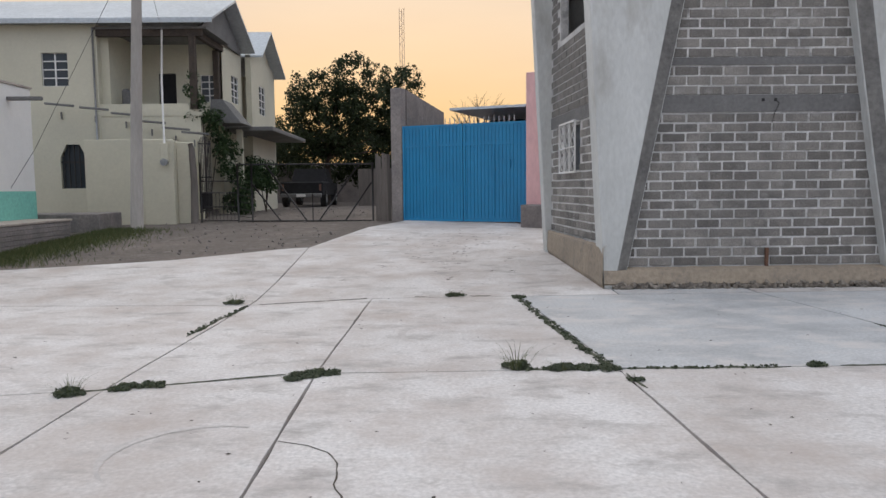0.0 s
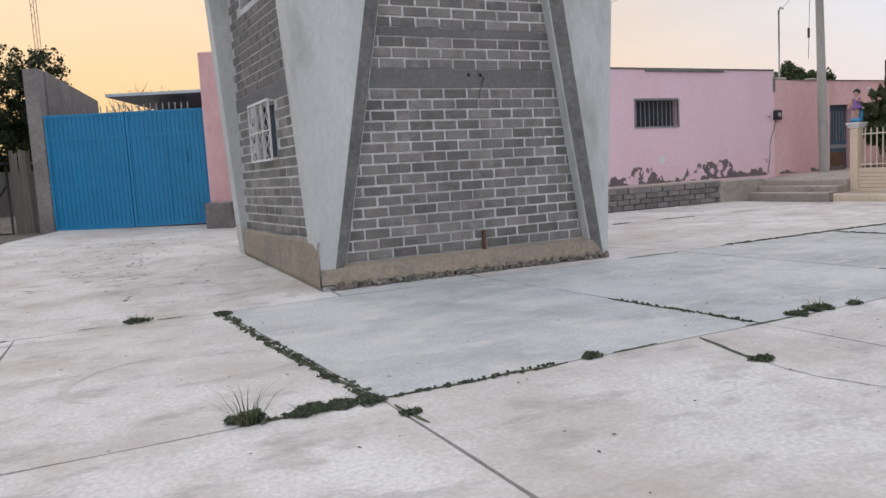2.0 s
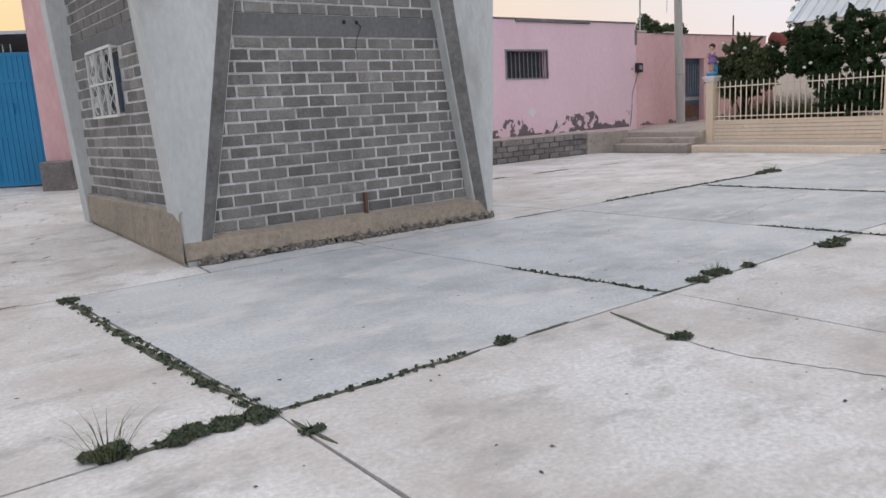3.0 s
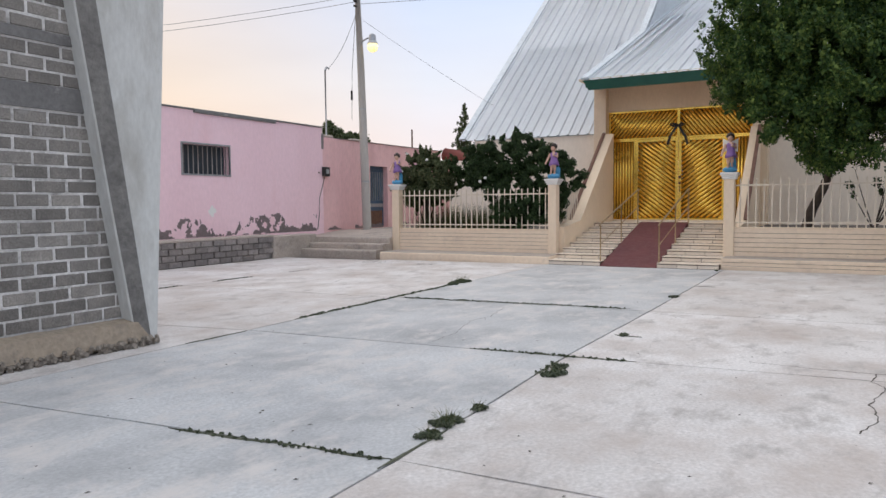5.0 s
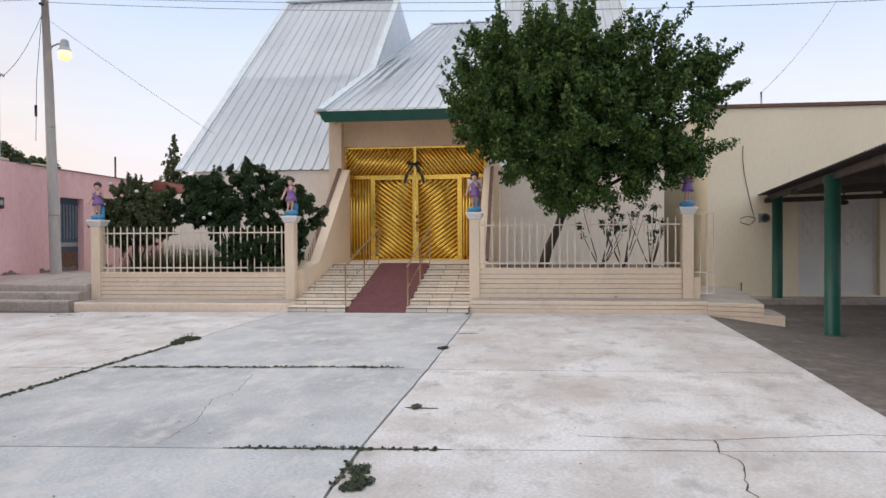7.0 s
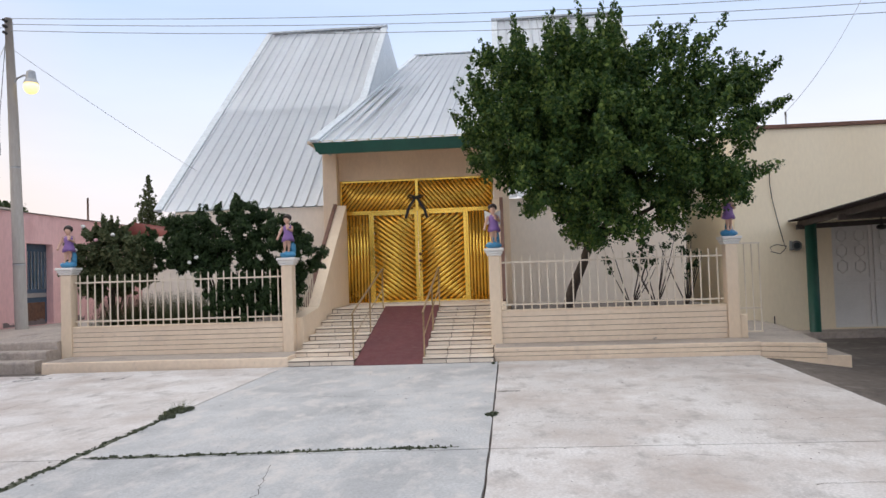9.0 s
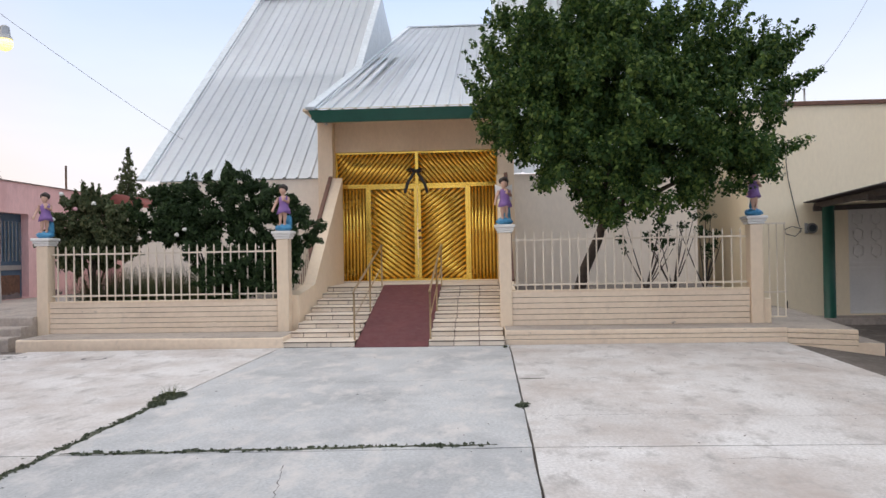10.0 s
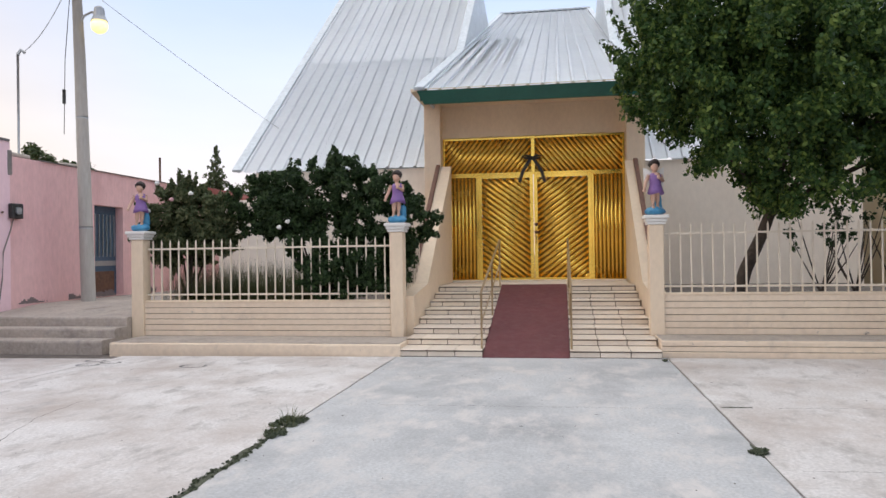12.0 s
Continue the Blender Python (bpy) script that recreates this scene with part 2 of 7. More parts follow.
M_BRICKCAP = material("brown_coping", (0.20, 0.105, 0.075), (0.13, 0.07, 0.055), 0.85, 5, 20, 0.5, speck=0.2)
M_BARK = material("bark", (0.085, 0.065, 0.05), (0.045, 0.036, 0.03), 0.95, 4, 18, 1.0, speck=0.3, dist=0.03)
M_WOOD = material("grey_weathered_planks", (0.16, 0.14, 0.125), (0.09, 0.08, 0.072), 0.9, 3, 16, 0.6, spread=0.25, streak=0.12)
M_HOUSE = material("pale_green_cream_render", (0.60, 0.57, 0.45), (0.53, 0.505, 0.40), 0.85, 0.6, 12, 0.25, speck=0.05, stain=(0.43, 0.41, 0.34), stain_at=0.64, stain_big=0.8)
M_ROOFPALE = material("pale_blue_roof_sheet", (0.50, 0.54, 0.57), (0.42, 0.455, 0.48), 0.55, 0.5, 10, 0.1)
M_MINT = material("mint_paint", (0.22, 0.56, 0.46), (0.18, 0.48, 0.40), 0.8, 1, 14, 0.2)
M_GLASS = glass("dark_window_glass")
M_TRUCK = material("black_car_paint", (0.006, 0.006, 0.008), (0.010, 0.010, 0.012), 0.85, 2, 20, 0.0)
M_RUBBER = material("rubber", (0.02, 0.02, 0.02), (0.03, 0.03, 0.03), 0.8, 3, 20, 0.2)
M_RUST = material("rusty_iron", (0.17, 0.085, 0.05), (0.10, 0.055, 0.04), 0.85, 6, 30, 0.5)
M_PORCH = material("grimy_porch_steel", (0.105, 0.085, 0.075), (0.065, 0.055, 0.05), 0.8, 3, 24, 0.4, speck=0.2)
M_LEAF = leafy("dark_green_leaf", (0.020, 0.050, 0.014), (0.046, 0.102, 0.024), (0.150, 0.215, 0.046))
M_LEAF_ROSE = leafy("rose_leaf", (0.016, 0.034, 0.012), (0.030, 0.060, 0.020), (0.058, 0.098, 0.032))
M_LEAF_BUSH = leafy("bush_leaf", (0.046, 0.066, 0.030), (0.092, 0.118, 0.052), (0.18, 0.185, 0.09))
M_LEAF_OLIVE = leafy("olive_leaf", (0.034, 0.056, 0.022), (0.066, 0.092, 0.036), (0.12, 0.135, 0.055))
M_GRASS = leafy("weed_blade", (0.045, 0.065, 0.025), (0.085, 0.11, 0.042), (0.17, 0.17, 0.075))
# leaf colours lowered so the shaded side against the glow is painted in
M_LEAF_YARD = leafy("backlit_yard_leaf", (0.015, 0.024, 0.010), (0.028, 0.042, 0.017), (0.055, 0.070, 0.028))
M_WEED = leafy("weed_leaf", (0.050, 0.066, 0.042), (0.088, 0.108, 0.068), (0.15, 0.165, 0.105))
M_MOSS = material("dark_moss_weed", (0.110, 0.115, 0.078), (0.060, 0.066, 0.046), 0.95, 12, 60, 0.8, speck=0.45)


# ---- building helpers ----
def part(name, bm, mat, parent=None, label=""):
    me = bpy.data.meshes.new(name)
    bm.normal_update()
    bm.to_mesh(me)
    bm.free()
    for m_ in (mat if isinstance(mat, (list, tuple)) else [mat]):
        me.materials.append(m_)
    ob = new(name, me)
    if parent is not None:
        ob.parent = parent
    if label:
        tagged(ob, label)
    return ob


def shared(name, me, parent, m):
    ob = new(name, me)
    ob.parent = parent
    ob.matrix_basis = m
    return ob


def thing(name, label, category, group="", at=(0, 0, 0), rz=0.0):
    ob = new(name)
    ob.empty_display_size = 0.2
    ob.matrix_basis = pose(*at, 0, 0, rz)
    return tagged(ob, label, category, group)


def structure(ob, label, category):
    return tagged(ob, label, category, kind="structure")


def box(bm, x0, x1, y0, y1, z0, z1, m=None, bevel=0.0, mi=0):
    vs = [bm.verts.new((x, y, z)) for x in (x0, x1) for y in (y0, y1) for z in (z0, z1)]
    fs = [bm.faces.new([vs[i] for i in q]) for q in ((0, 1, 3, 2), (4, 6, 7, 5), (0, 4, 5, 1), (2, 3, 7, 6), (0, 2, 6, 4), (1, 5, 7, 3))]
    for f in fs:
        f.material_index = mi
    if bevel:
        es = list({e_ for f in fs for e_ in f.edges})
        r = bmesh.ops.bevel(bm, geom=es, offset=bevel, segments=1, affect="EDGES")
        vs = list({v for v in vs if v.is_valid} | set(r["verts"]))
    if m is not None:
        bmesh.ops.transform(bm, matrix=m, verts=vs)
    return vs


def boxed(*a, **k):
    bm = bmesh.new()
    box(bm, *a, **k)
    return bm


def hexa(bm, bottom, top, mi=0):
    """A solid between two quads given corner by corner."""
    b = [bm.verts.new(p) for p in bottom]
    t = [bm.verts.new(p) for p in top]
    fs = [bm.faces.new(b[::-1]), bm.faces.new(t)]
    for i in range(len(b)):
        j = (i + 1) % len(b)
        fs.append(bm.faces.new((b[i], b[j], t[j], t[i])))
    for f in fs:
        f.material_index = mi
    return fs


def tube(bm, pts, r0, r1=None, sides=8, mi=0, cap=True):
    """A round bar along points, tapering from r0 to r1."""
    r1 = r0 if r1 is None else r1
    pts = [Vector(p) for p in pts]
    rings = []
    for i, p in enumerate(pts):
        d = (pts[min(i + 1, len(pts) - 1)] - pts[max(i - 1, 0)]).normalized()
        u = d.orthogonal().normalized() if abs(d.z) > 0.98 else d.cross(Vector((0, 0, 1))).normalized()
        v = d.cross(u)
        r = r0 + (r1 - r0) * i / max(1, len(pts) - 1)
        rings.append([bm.verts.new(p + (u * math.cos(a) + v * math.sin(a)) * r) for a in (2 * math.pi * k / sides for k in range(sides))])
    for a, b in zip(rings, rings[1:]):
        for k in range(sides):
            f = bm.faces.new((a[k], a[(k + 1) % sides], b[(k + 1) % sides], b[k]))
            f.material_index, f.smooth = mi, True
    if cap and len(rings) > 1:
        for rg, s in ((rings[0], 1), (rings[-1], -1)):
            f = bm.faces.new(rg[::s])
            f.material_index = mi
    return bm


def tubed(*a, **k):
    return tube(bmesh.new(), *a, **k)


def wall_with_holes(bm, axis, at, thick, u0, u1, z0, z1, holes=()):
    """A wall across axis ('x' or 'y') at its near face, with rectangular openings (u0, u1, z0, z1)."""
    us = sorted({u0, u1, *[h[0] for h in holes], *[h[1] for h in holes]})
    for a, b in zip(us, us[1:]):
        gaps = sorted((h[2], h[3]) for h in holes if h[0] < b - 1e-6 and h[1] > a + 1e-6)
        z = z0
        for g0, g1 in gaps + [(z1, z1)]:
            if g0 - z > 1e-4:
                if axis == "x":
                    box(bm, at, at + thick, a, b, z, g0)
                else:
                    box(bm, a, b, at, at + thick, z, g0)
            z = max(z, g1)
    return bm


def smoothstep(a, b, x):
    t_ = min(1.0, max(0.0, (x - a) / (b - a)))
    return t_ * t_ * (3 - 2 * t_)


def level(x, y):
    """Height of the ground: flat square, rising towards the blue gate."""
    return min(0.62, max(0.0, (y - 9.3) * 0.045)) * (1 - smoothstep(2.8, 6.0, x))


def leaves(name, mat, blobs, count, size, parent, seed=1, label="", droop=0.3, flat=1.0):
    """A crown as one mesh of small folded leaves, scattered in clumps (x, y, z, radius)."""
    rng = np.random.default_rng(seed)
    blobs = np.array(blobs)
    w = blobs[:, 3] ** 2
    pick = rng.choice(len(blobs), count, p=w / w.sum())
    d = rng.normal(size=(count, 3))
    d /= np.linalg.norm(d, axis=1)[:, None]
    r = rng.random(count) ** 0.45
    c = blobs[pick, :3] + d * (blobs[pick, 3] * r)[:, None] * np.array((1, 1, flat))
    n_ = d * 0.7 + rng.normal(size=(count, 3)) * 0.6 + np.array((0, 0, 0.45))
    n_ /= np.linalg.norm(n_, axis=1)[:, None]
    t_ = np.cross(n_, rng.normal(size=(count, 3)))
    t_ /= np.linalg.norm(t_, axis=1)[:, None] + 1e-9
    t_[:, 2] -= droop
    s_ = np.cross(n_, t_)
    L = size * (0.6 + 0.8 * rng.random(count))[:, None]
    v = np.stack([c - t_ * L * 0.5, c + s_ * L * 0.36 - n_ * L * 0.10, c + t_ * L * 0.6, c - s_ * L * 0.36 - n_ * L * 0.10], 1).reshape(-1, 3)
    i = np.arange(count) * 4
    me = bpy.data.meshes.new(name)
    me.from_pydata(v.tolist(), [], np.stack([i, i + 1, i + 2, i + 3], 1).tolist())
    me.materials.append(mat)
    ob = new(name, me)
    ob.parent = parent
    if label:
        tagged(ob, label)
    return ob


def clumps(lobes, per, seed, r0, r1, shell=0.55):
    """Clumps of foliage near the outside of a few ellipsoid lobes (x, y, z, rx, ry, rz)."""
    rng = random.Random(seed)
    out = []
    for x, y, z, a, b, c in lobes:
        for _ in range(max(3, int(per * (a * b * c) ** 0.667))):
            d = Vector([rng.gauss(0, 1) for _ in range(3)]).normalized()
            k = shell + (1 - shell) * rng.random() ** 0.6
            out.append((x + d.x * a * k, y + d.y * b * k, z + d.z * c * k, rng.uniform(r0, r1)))
    return out


def limbs(bm, base, ends, r0, r1, seed, sides=7):
    """Branches bending from one point out to several ends."""
    rng = random.Random(seed)
    base = Vector(base)
    for e_ in ends:
        e_ = Vector(e_)
        mid = base.lerp(e_, 0.45) + Vector((rng.uniform(-.15, .15), rng.uniform(-.15, .15), rng.uniform(0.02, .25))) * (e_ - base).length * 0.5
        pts = [base.lerp(mid, k / 3).lerp(mid.lerp(e_, k / 3), k / 3) for k in range(4)]
        tube(bm, pts, r0, r1, sides)
    return bm


# ---- ground, slabs, street ----
def ground_sheet():
    bm = bmesh.new()
    xs = [-600, -120, -40, -20, -14] + [-12 + 0.8 * i for i in range(18)] + [2.8, 3.6, 4.4, 5.2, 6.0, 8, 10, 12, 14, 16, 18, 22, 26, 60, 150, 600]
    ys = [-600, -120, -40, -15, -6, -3, -1.2, -0.6, 0, 0.4, 0.8, 4, 8, 9.3] + [10 + 0.8 * i for i in range(17)] + [24, 30, 45, 90, 250, 900]
    drop = lambda x, y: 0.17 * smoothstep(0.9, -0.9, y) * smoothstep(9.0, 16.0, x)
    grid = [[bm.verts.new((x, y, level(x, y) - 0.035 - drop(x, y) + (0.022 * noise.noise((x * 0.9, y * 0.9, 0)) if x < 3 and y > 9 else 0))) for y in ys] for x in xs]
    for i in range(len(xs) - 1):
        for j in range(len(ys) - 1):
            bm.faces.new((grid[i][j], grid[i + 1][j], grid[i + 1][j + 1], grid[i][j + 1]))
    return structure(part("ground", bm, M_DIRT), "bare brown trodden dirt ground around the paved square", "ground")


ground_sheet()
pavement = structure(new("pavement"), "worn pale concrete slabs with weedy joints", "pavement")


def slab(poly, mat, gap=0.010, seed=0):
    """One cast slab: slightly uneven edges, real thickness, a thin worn arris."""
    rng = random.Random(seed)
    c = Vector((sum(p[0] for p in poly) / len(poly), sum(p[1] for p in poly) / len(poly)))
    pts = []
    n_ = len(poly)
    for i in range(n_):
        a, b = Vector(poly[i]), Vector(poly[(i + 1) % n_])
        d = (b - a)
        steps = max(1, int(d.length / 0.35))
        inward = Vector((-d.y, d.x)).normalized()
        if inward.dot(c - a) < 0:
            inward = -inward
        for k in range(steps):
            q = a + d * (k / steps) + inward * (gap + rng.uniform(-0.005, 0.006))
            if k == 0:
                q = a + (c - a).normalized() * gap * 1.5
            pts.append(q)
    bm = bmesh.new()
    up = [bm.verts.new((p.x, p.y, level(p.x, p.y))) for p in pts]
    lo = [bm.verts.new((p.x, p.y, level(p.x, p.y) - 0.09)) for p in pts]
    bm.faces.new(up)
    for i in range(len(pts)):
        j = (i + 1) % len(pts)
        bm.faces.new((up[i], lo[i], lo[j], up[j]))
    bmesh.ops.recalc_face_normals(bm, faces=bm.faces)
    part("slab", bm, mat, pavement)


JB = [(-5.4, 8.95), (-2.3, 8.78), (-0.84, 9.2), (1.04, 9.25), (4.2, 9.3), (7.45, 9.33), (10.72, 9.4), (17.5, 9.4)]
JA = [(-5.4, 4.6), (-2.42, 5.08), (-0.97, 5.45), (1.36, 5.45), (4.57, 5.44), (7.69, 5.51), (10.95, 5.46), (17.6, 5.42)]
JL = [(-5.6, -9), (-2.55, -9), (-0.95, -9), (1.75, -9), (4.8, -9), (8.02, 1.43), (11.05, 1.18), (17.66, 0.76)]
for i in range(7):
    mid_mat = M_SLAB_GREY if i in (3, 4, 5, 6) else M_SLAB
    slab([JA[i], JA[i + 1], JB[i + 1], JB[i]], mid_mat, seed=i)
    low = [JL[i], JL[i + 1], JA[i + 1], JA[i]]
    if i == 4:
        low = [JL[4], (8.02, -9), JL[5], JA[5], JA[4]]
    slab(low, M_SLAB, seed=20 + i)
slab([(-22, -9), JL[0], JA[0], JB[0], (-22, 7.2)], M_SLAB, seed=40)
slab([(-22, 7.2), JB[0], JB[1], (-2.34, 10.7), (-2.52, 14.55), (-2.9, 14.4), (-4.7, 12.95), (-7.05, 12.05), (-12, 10.4), (-22, 8.5)], M_SLAB, seed=41)
slab([JB[1], JB[2], JB[3], (2.36, 9.28), (2.36, 13.8), (3.4, 18.3), (2.7, 18.9), (-0.75, 20.4), (-0.95, 19.9), (-1.68, 18.5), (-2.52, 14.55), (-2.34, 10.7)], M_SLAB, seed=42)
slab([(2.365, 9.285), (4.19, 9.305), (4.19, 9.92), (2.365, 9.92)], M_SLAB_GREY, seed=48)
slab([(4.2, 9.3), JB[5], (7.22, 10.75), (7.1, 13.9), (6.0, 13.9), (4.2, 9.9)], M_SLAB, seed=43)
slab([JB[5], JB[6], (10.5, 13.85), (7.1, 13.9), (7.22, 10.75)], M_SLAB, seed=44)
slab([JB[6], JB[7], (17.3, 13.8), (10.5, 13.85)], M_SLAB, seed=45)
slab([(6.0, 13.9), (10.5, 13.85), (10.4, 16.95), (4.0, 16.95)], M_SLAB, seed=46)
slab([(10.5, 13.85), (17.0, 13.8), (16.9, 16.95), (10.4, 16.95)], M_SLAB, seed=47)


def strip(pts, width, seed, h=0.007):
    """A low uneven mat of weed and soil along a joint."""
    rng = random.Random(seed)
    bm = bmesh.new()
    prev = None
    path_ = []
    for a, b in zip(pts, pts[1:]):
        a, b = Vector(a), Vector(b)
        n_ = max(2, int((b - a).length / 0.05))
        path_ += [a.lerp(b, k / n_) for k in range(n_)]
    path_.append(Vector(pts[-1]))
    side = (path_[-1] - path_[0]).normalized()
    side = Vector((-side.y, side.x))
    for k, p in enumerate(path_):
        env = min(1.0, 6 * k / len(path_), 6 * (len(path_) - 1 - k) / len(path_)) + 0.08
        w = (width * 0.42 if width > 0.08 else width * 0.7) * env * (0.70 + 0.65 * noise.noise((p.x * 2.6, p.y * 2.6, seed)) + rng.uniform(0, .16)) * 0.5
        off = side * noise.noise((p.x * 3, p.y * 3, seed + 9)) * width * 0.3
        z = level(p.x, p.y)
        row = [bm.verts.new((*(p + off + side * w * s), z + zz)) for s, zz in ((-1, 0.001), (-.45, h * rng.uniform(.5, 1.2)), (.4, h * rng.uniform(.5, 1.3)), (1, 0.001))]
        if prev:
            for q in range(3):
                bm.faces.new((prev[q], prev[q + 1], row[q + 1], row[q]))
        prev = row
    ob = part("weed_strip", bm, M_MOSS)
    if width > 0.08:
        bl = [(p.x + rng.uniform(-1, 1) * width * 0.34, p.y + rng.uniform(-1, 1) * width * 0.34, level(p.x, p.y) + 0.010, width * rng.uniform(0.10, 0.30) * (0.6 + 0.8 * abs(noise.noise((p.x * 1.7, p.y * 1.7, seed))))) for p in path_[2:-2] for _ in range(2)]
        lv = leaves("weed_leaves", M_WEED, bl, len(bl) * 12, 0.018, None, seed, flat=0.2)
        tagged(lv, "tiny weed leaves along a slab joint", "weeds", "weeds in the joints", "stuff")
    return tagged(ob, "low dark weeds and soil filling a slab joint", "weeds", "weeds in the joints", "stuff")


def tuft(x, y, r, h, n_, seed, long=1.0):
    """A low leafy weed: a mat of tiny leaves round its root, with a few thin stalks."""
    rng = random.Random(seed)
    z = level(x, y)
    ob = thing("weed_tuft", "small dark green weed growing from a slab joint", "weed", "weed tufts", at=(x, y, z))
    blobs = []
    for _ in range(9):
        a, k = rng.uniform(0, 6.28), r * rng.random() ** 0.6
        blobs.append((math.cos(a) * k * 0.8, math.sin(a) * k * 0.6, 0.014 + h * 0.08 * rng.random(), 0.02 + r * 0.22))
    for k in range(3):
        blobs.append((rng.uniform(-1, 1) * r * 0.4, rng.uniform(-1, 1) * r * 0.3, h * 0.22, 0.02 + r * 0.18))
    leaves("foliage", M_WEED, blobs, n_ * 10, 0.020, ob, seed, flat=0.35)
    bm = bmesh.new()
    for _ in range(max(8, int(n_ * 0.7))):
        a, k = rng.uniform(0, 6.28), r * rng.random() ** 0.7
        hh = h * rng.uniform(0.3, 1.0)
        lean = Vector((math.cos(a), math.sin(a), 0)) * hh * rng.uniform(0.3, 1.5)
        s = Vector((-math.sin(a), math.cos(a), 0)) * 0.0021
        b = Vector((math.cos(a) * k * 0.6, math.sin(a) * k * 0.5, 0))
        m_ = b + lean * 0.4 + Vector((0, 0, hh * 0.6))
        t_ = b + lean + Vector((0, 0, hh * 0.9))
        v = [bm.verts.new(q) for q in (b - s, b + s, m_ + s * 0.7, m_ - s * 0.7, t_)]
        bm.faces.new((v[0], v[1], v[2], v[3]))
        bm.faces.new((v[3], v[2], v[4]))
    tagged(part("blade", bm, M_GRASS, ob), kind="stuff")
    return ob


STRIPS = [
    ([(1.02, 9.22), (1.08, 8.2), (1.16, 7.05), (1.26, 6.0), (1.34, 5.46)], 0.15),
    ([(0.55, 5.46), (1.36, 5.46)], 0.12), ([(1.36, 5.46), (2.7, 5.43)], 0.10), ([(3.1, 5.45), (3.5, 5.45)], 0.05),
    ([(-2.7, 4.98), (-2.05, 5.18), (-1.2, 5.42)], 0.06), ([(-2.3, 8.7), (-2.4, 7.7), (-2.44, 6.9)], 0.11),
    ([(-0.3, 9.28), (-0.12, 9.29)], 0.05), ([(0.42, 9.3), (0.7, 9.3)], 0.05), ([(-2.2, 8.8), (-0.9, 9.2)], 0.03),
    ([(4.38, 7.1), (4.45, 6.4), (4.56, 5.45)], 0.09), ([(3.85, 5.4), (3.75, 5.0), (3.68, 4.72)], 0.07),
    ([(4.4, 5.45), (5.2, 5.45)], 0.06), ([(7.64, 6.5), (7.69, 5.55), (7.74, 4.85)], 0.10), ([(6.86, 5.49), (7.5, 5.5)], 0.10),
    ([(8.3, 9.34), (9.3, 9.36), (10.7, 9.38), (13.0, 9.4)], 0.14), ([(10.75, 9.3), (10.85, 8.0), (10.98, 6.6), (11.02, 5.75)], 0.13),
    ([(7.4, 9.3), (6.5, 9.32)], 0.07), ([(9.9, 13.85), (10.5, 13.86)], 0.09), ([(11.2, 13.85), (12.3, 13.83)], 0.10), ([(13.4, 13.83), (14.1, 13.83)], 0.08),
    ([(12.4, 5.46), (12.8, 5.46)], 0.08), ([(14.2, 5.4), (14.2, 5.1)], 0.07), ([(9.0, 5.4), (9.0, 5.1)], 0.07), ([(1.38, 5.3), (1.42, 4.9)], 0.05),
]
for k, (pts, w) in enumerate(STRIPS):
    strip(pts, w, k + 1)
for k, (x, y, r, h, n_) in enumerate([(-1.0, 5.40, 0.16, 0.06, 150), (-1.12, 5.27, 0.10, 0.05, 50), (-0.86, 5.43, 0.10, 0.05, 60), (0.58, 5.5, 0.13, 0.24, 90), (0.23, 9.31, 0.15, 0.14, 80), (-2.5, 8.9, 0.15, 0.16, 100),
                                     (-2.62, 4.98, 0.13, 0.17, 80), (-2.3, 5.08, 0.12, 0.06, 90), (-2.12, 5.14, 0.11, 0.05, 70), (0.92, 5.46, 0.14, 0.07, 130), (1.1, 5.47, 0.14, 0.06, 110), (1.28, 5.46, 0.13, 0.06, 90), (1.06, 9.1, 0.12, 0.06, 60),
                                     (5.3, 5.5, 0.13, 0.13, 110), (5.0, 5.47, 0.10, 0.09, 60), (5.7, 5.47, 0.07, 0.08, 40), (6.95, 5.36, 0.16, 0.07, 110), (7.2, 5.4, 0.12, 0.06, 70), (13.1, 9.42, 0.22, 0.17, 190), (12.7, 9.4, 0.16, 0.12, 110),
                                     (2.9, 5.44, 0.09, 0.05, 40), (3.7, 4.72, 0.09, 0.06, 50), (1.4, 5.1, 0.06, 0.05, 30), (17.2, 5.5, 0.05, 0.12, 14), (9.0, 5.3, 0.08, 0.03, 40), (12.55, 5.46, 0.10, 0.05, 50)]):
    tuft(x, y, r, h, n_, 100 + k)

# ---- block tower ----
tower = thing("block_tower", "unfinished grey block tower with flaring concrete legs on the square", "tower", at=(0, 0, 0))
TX0, TX1, TF, TB, TH = 2.36, 6.42, 9.70, 13.75, 6.6


LM = pose(TX0 + 0.02, TF + 0.16, 0, 0, 0, 3.3)   # frame of the side wall: x into the tower, y along it


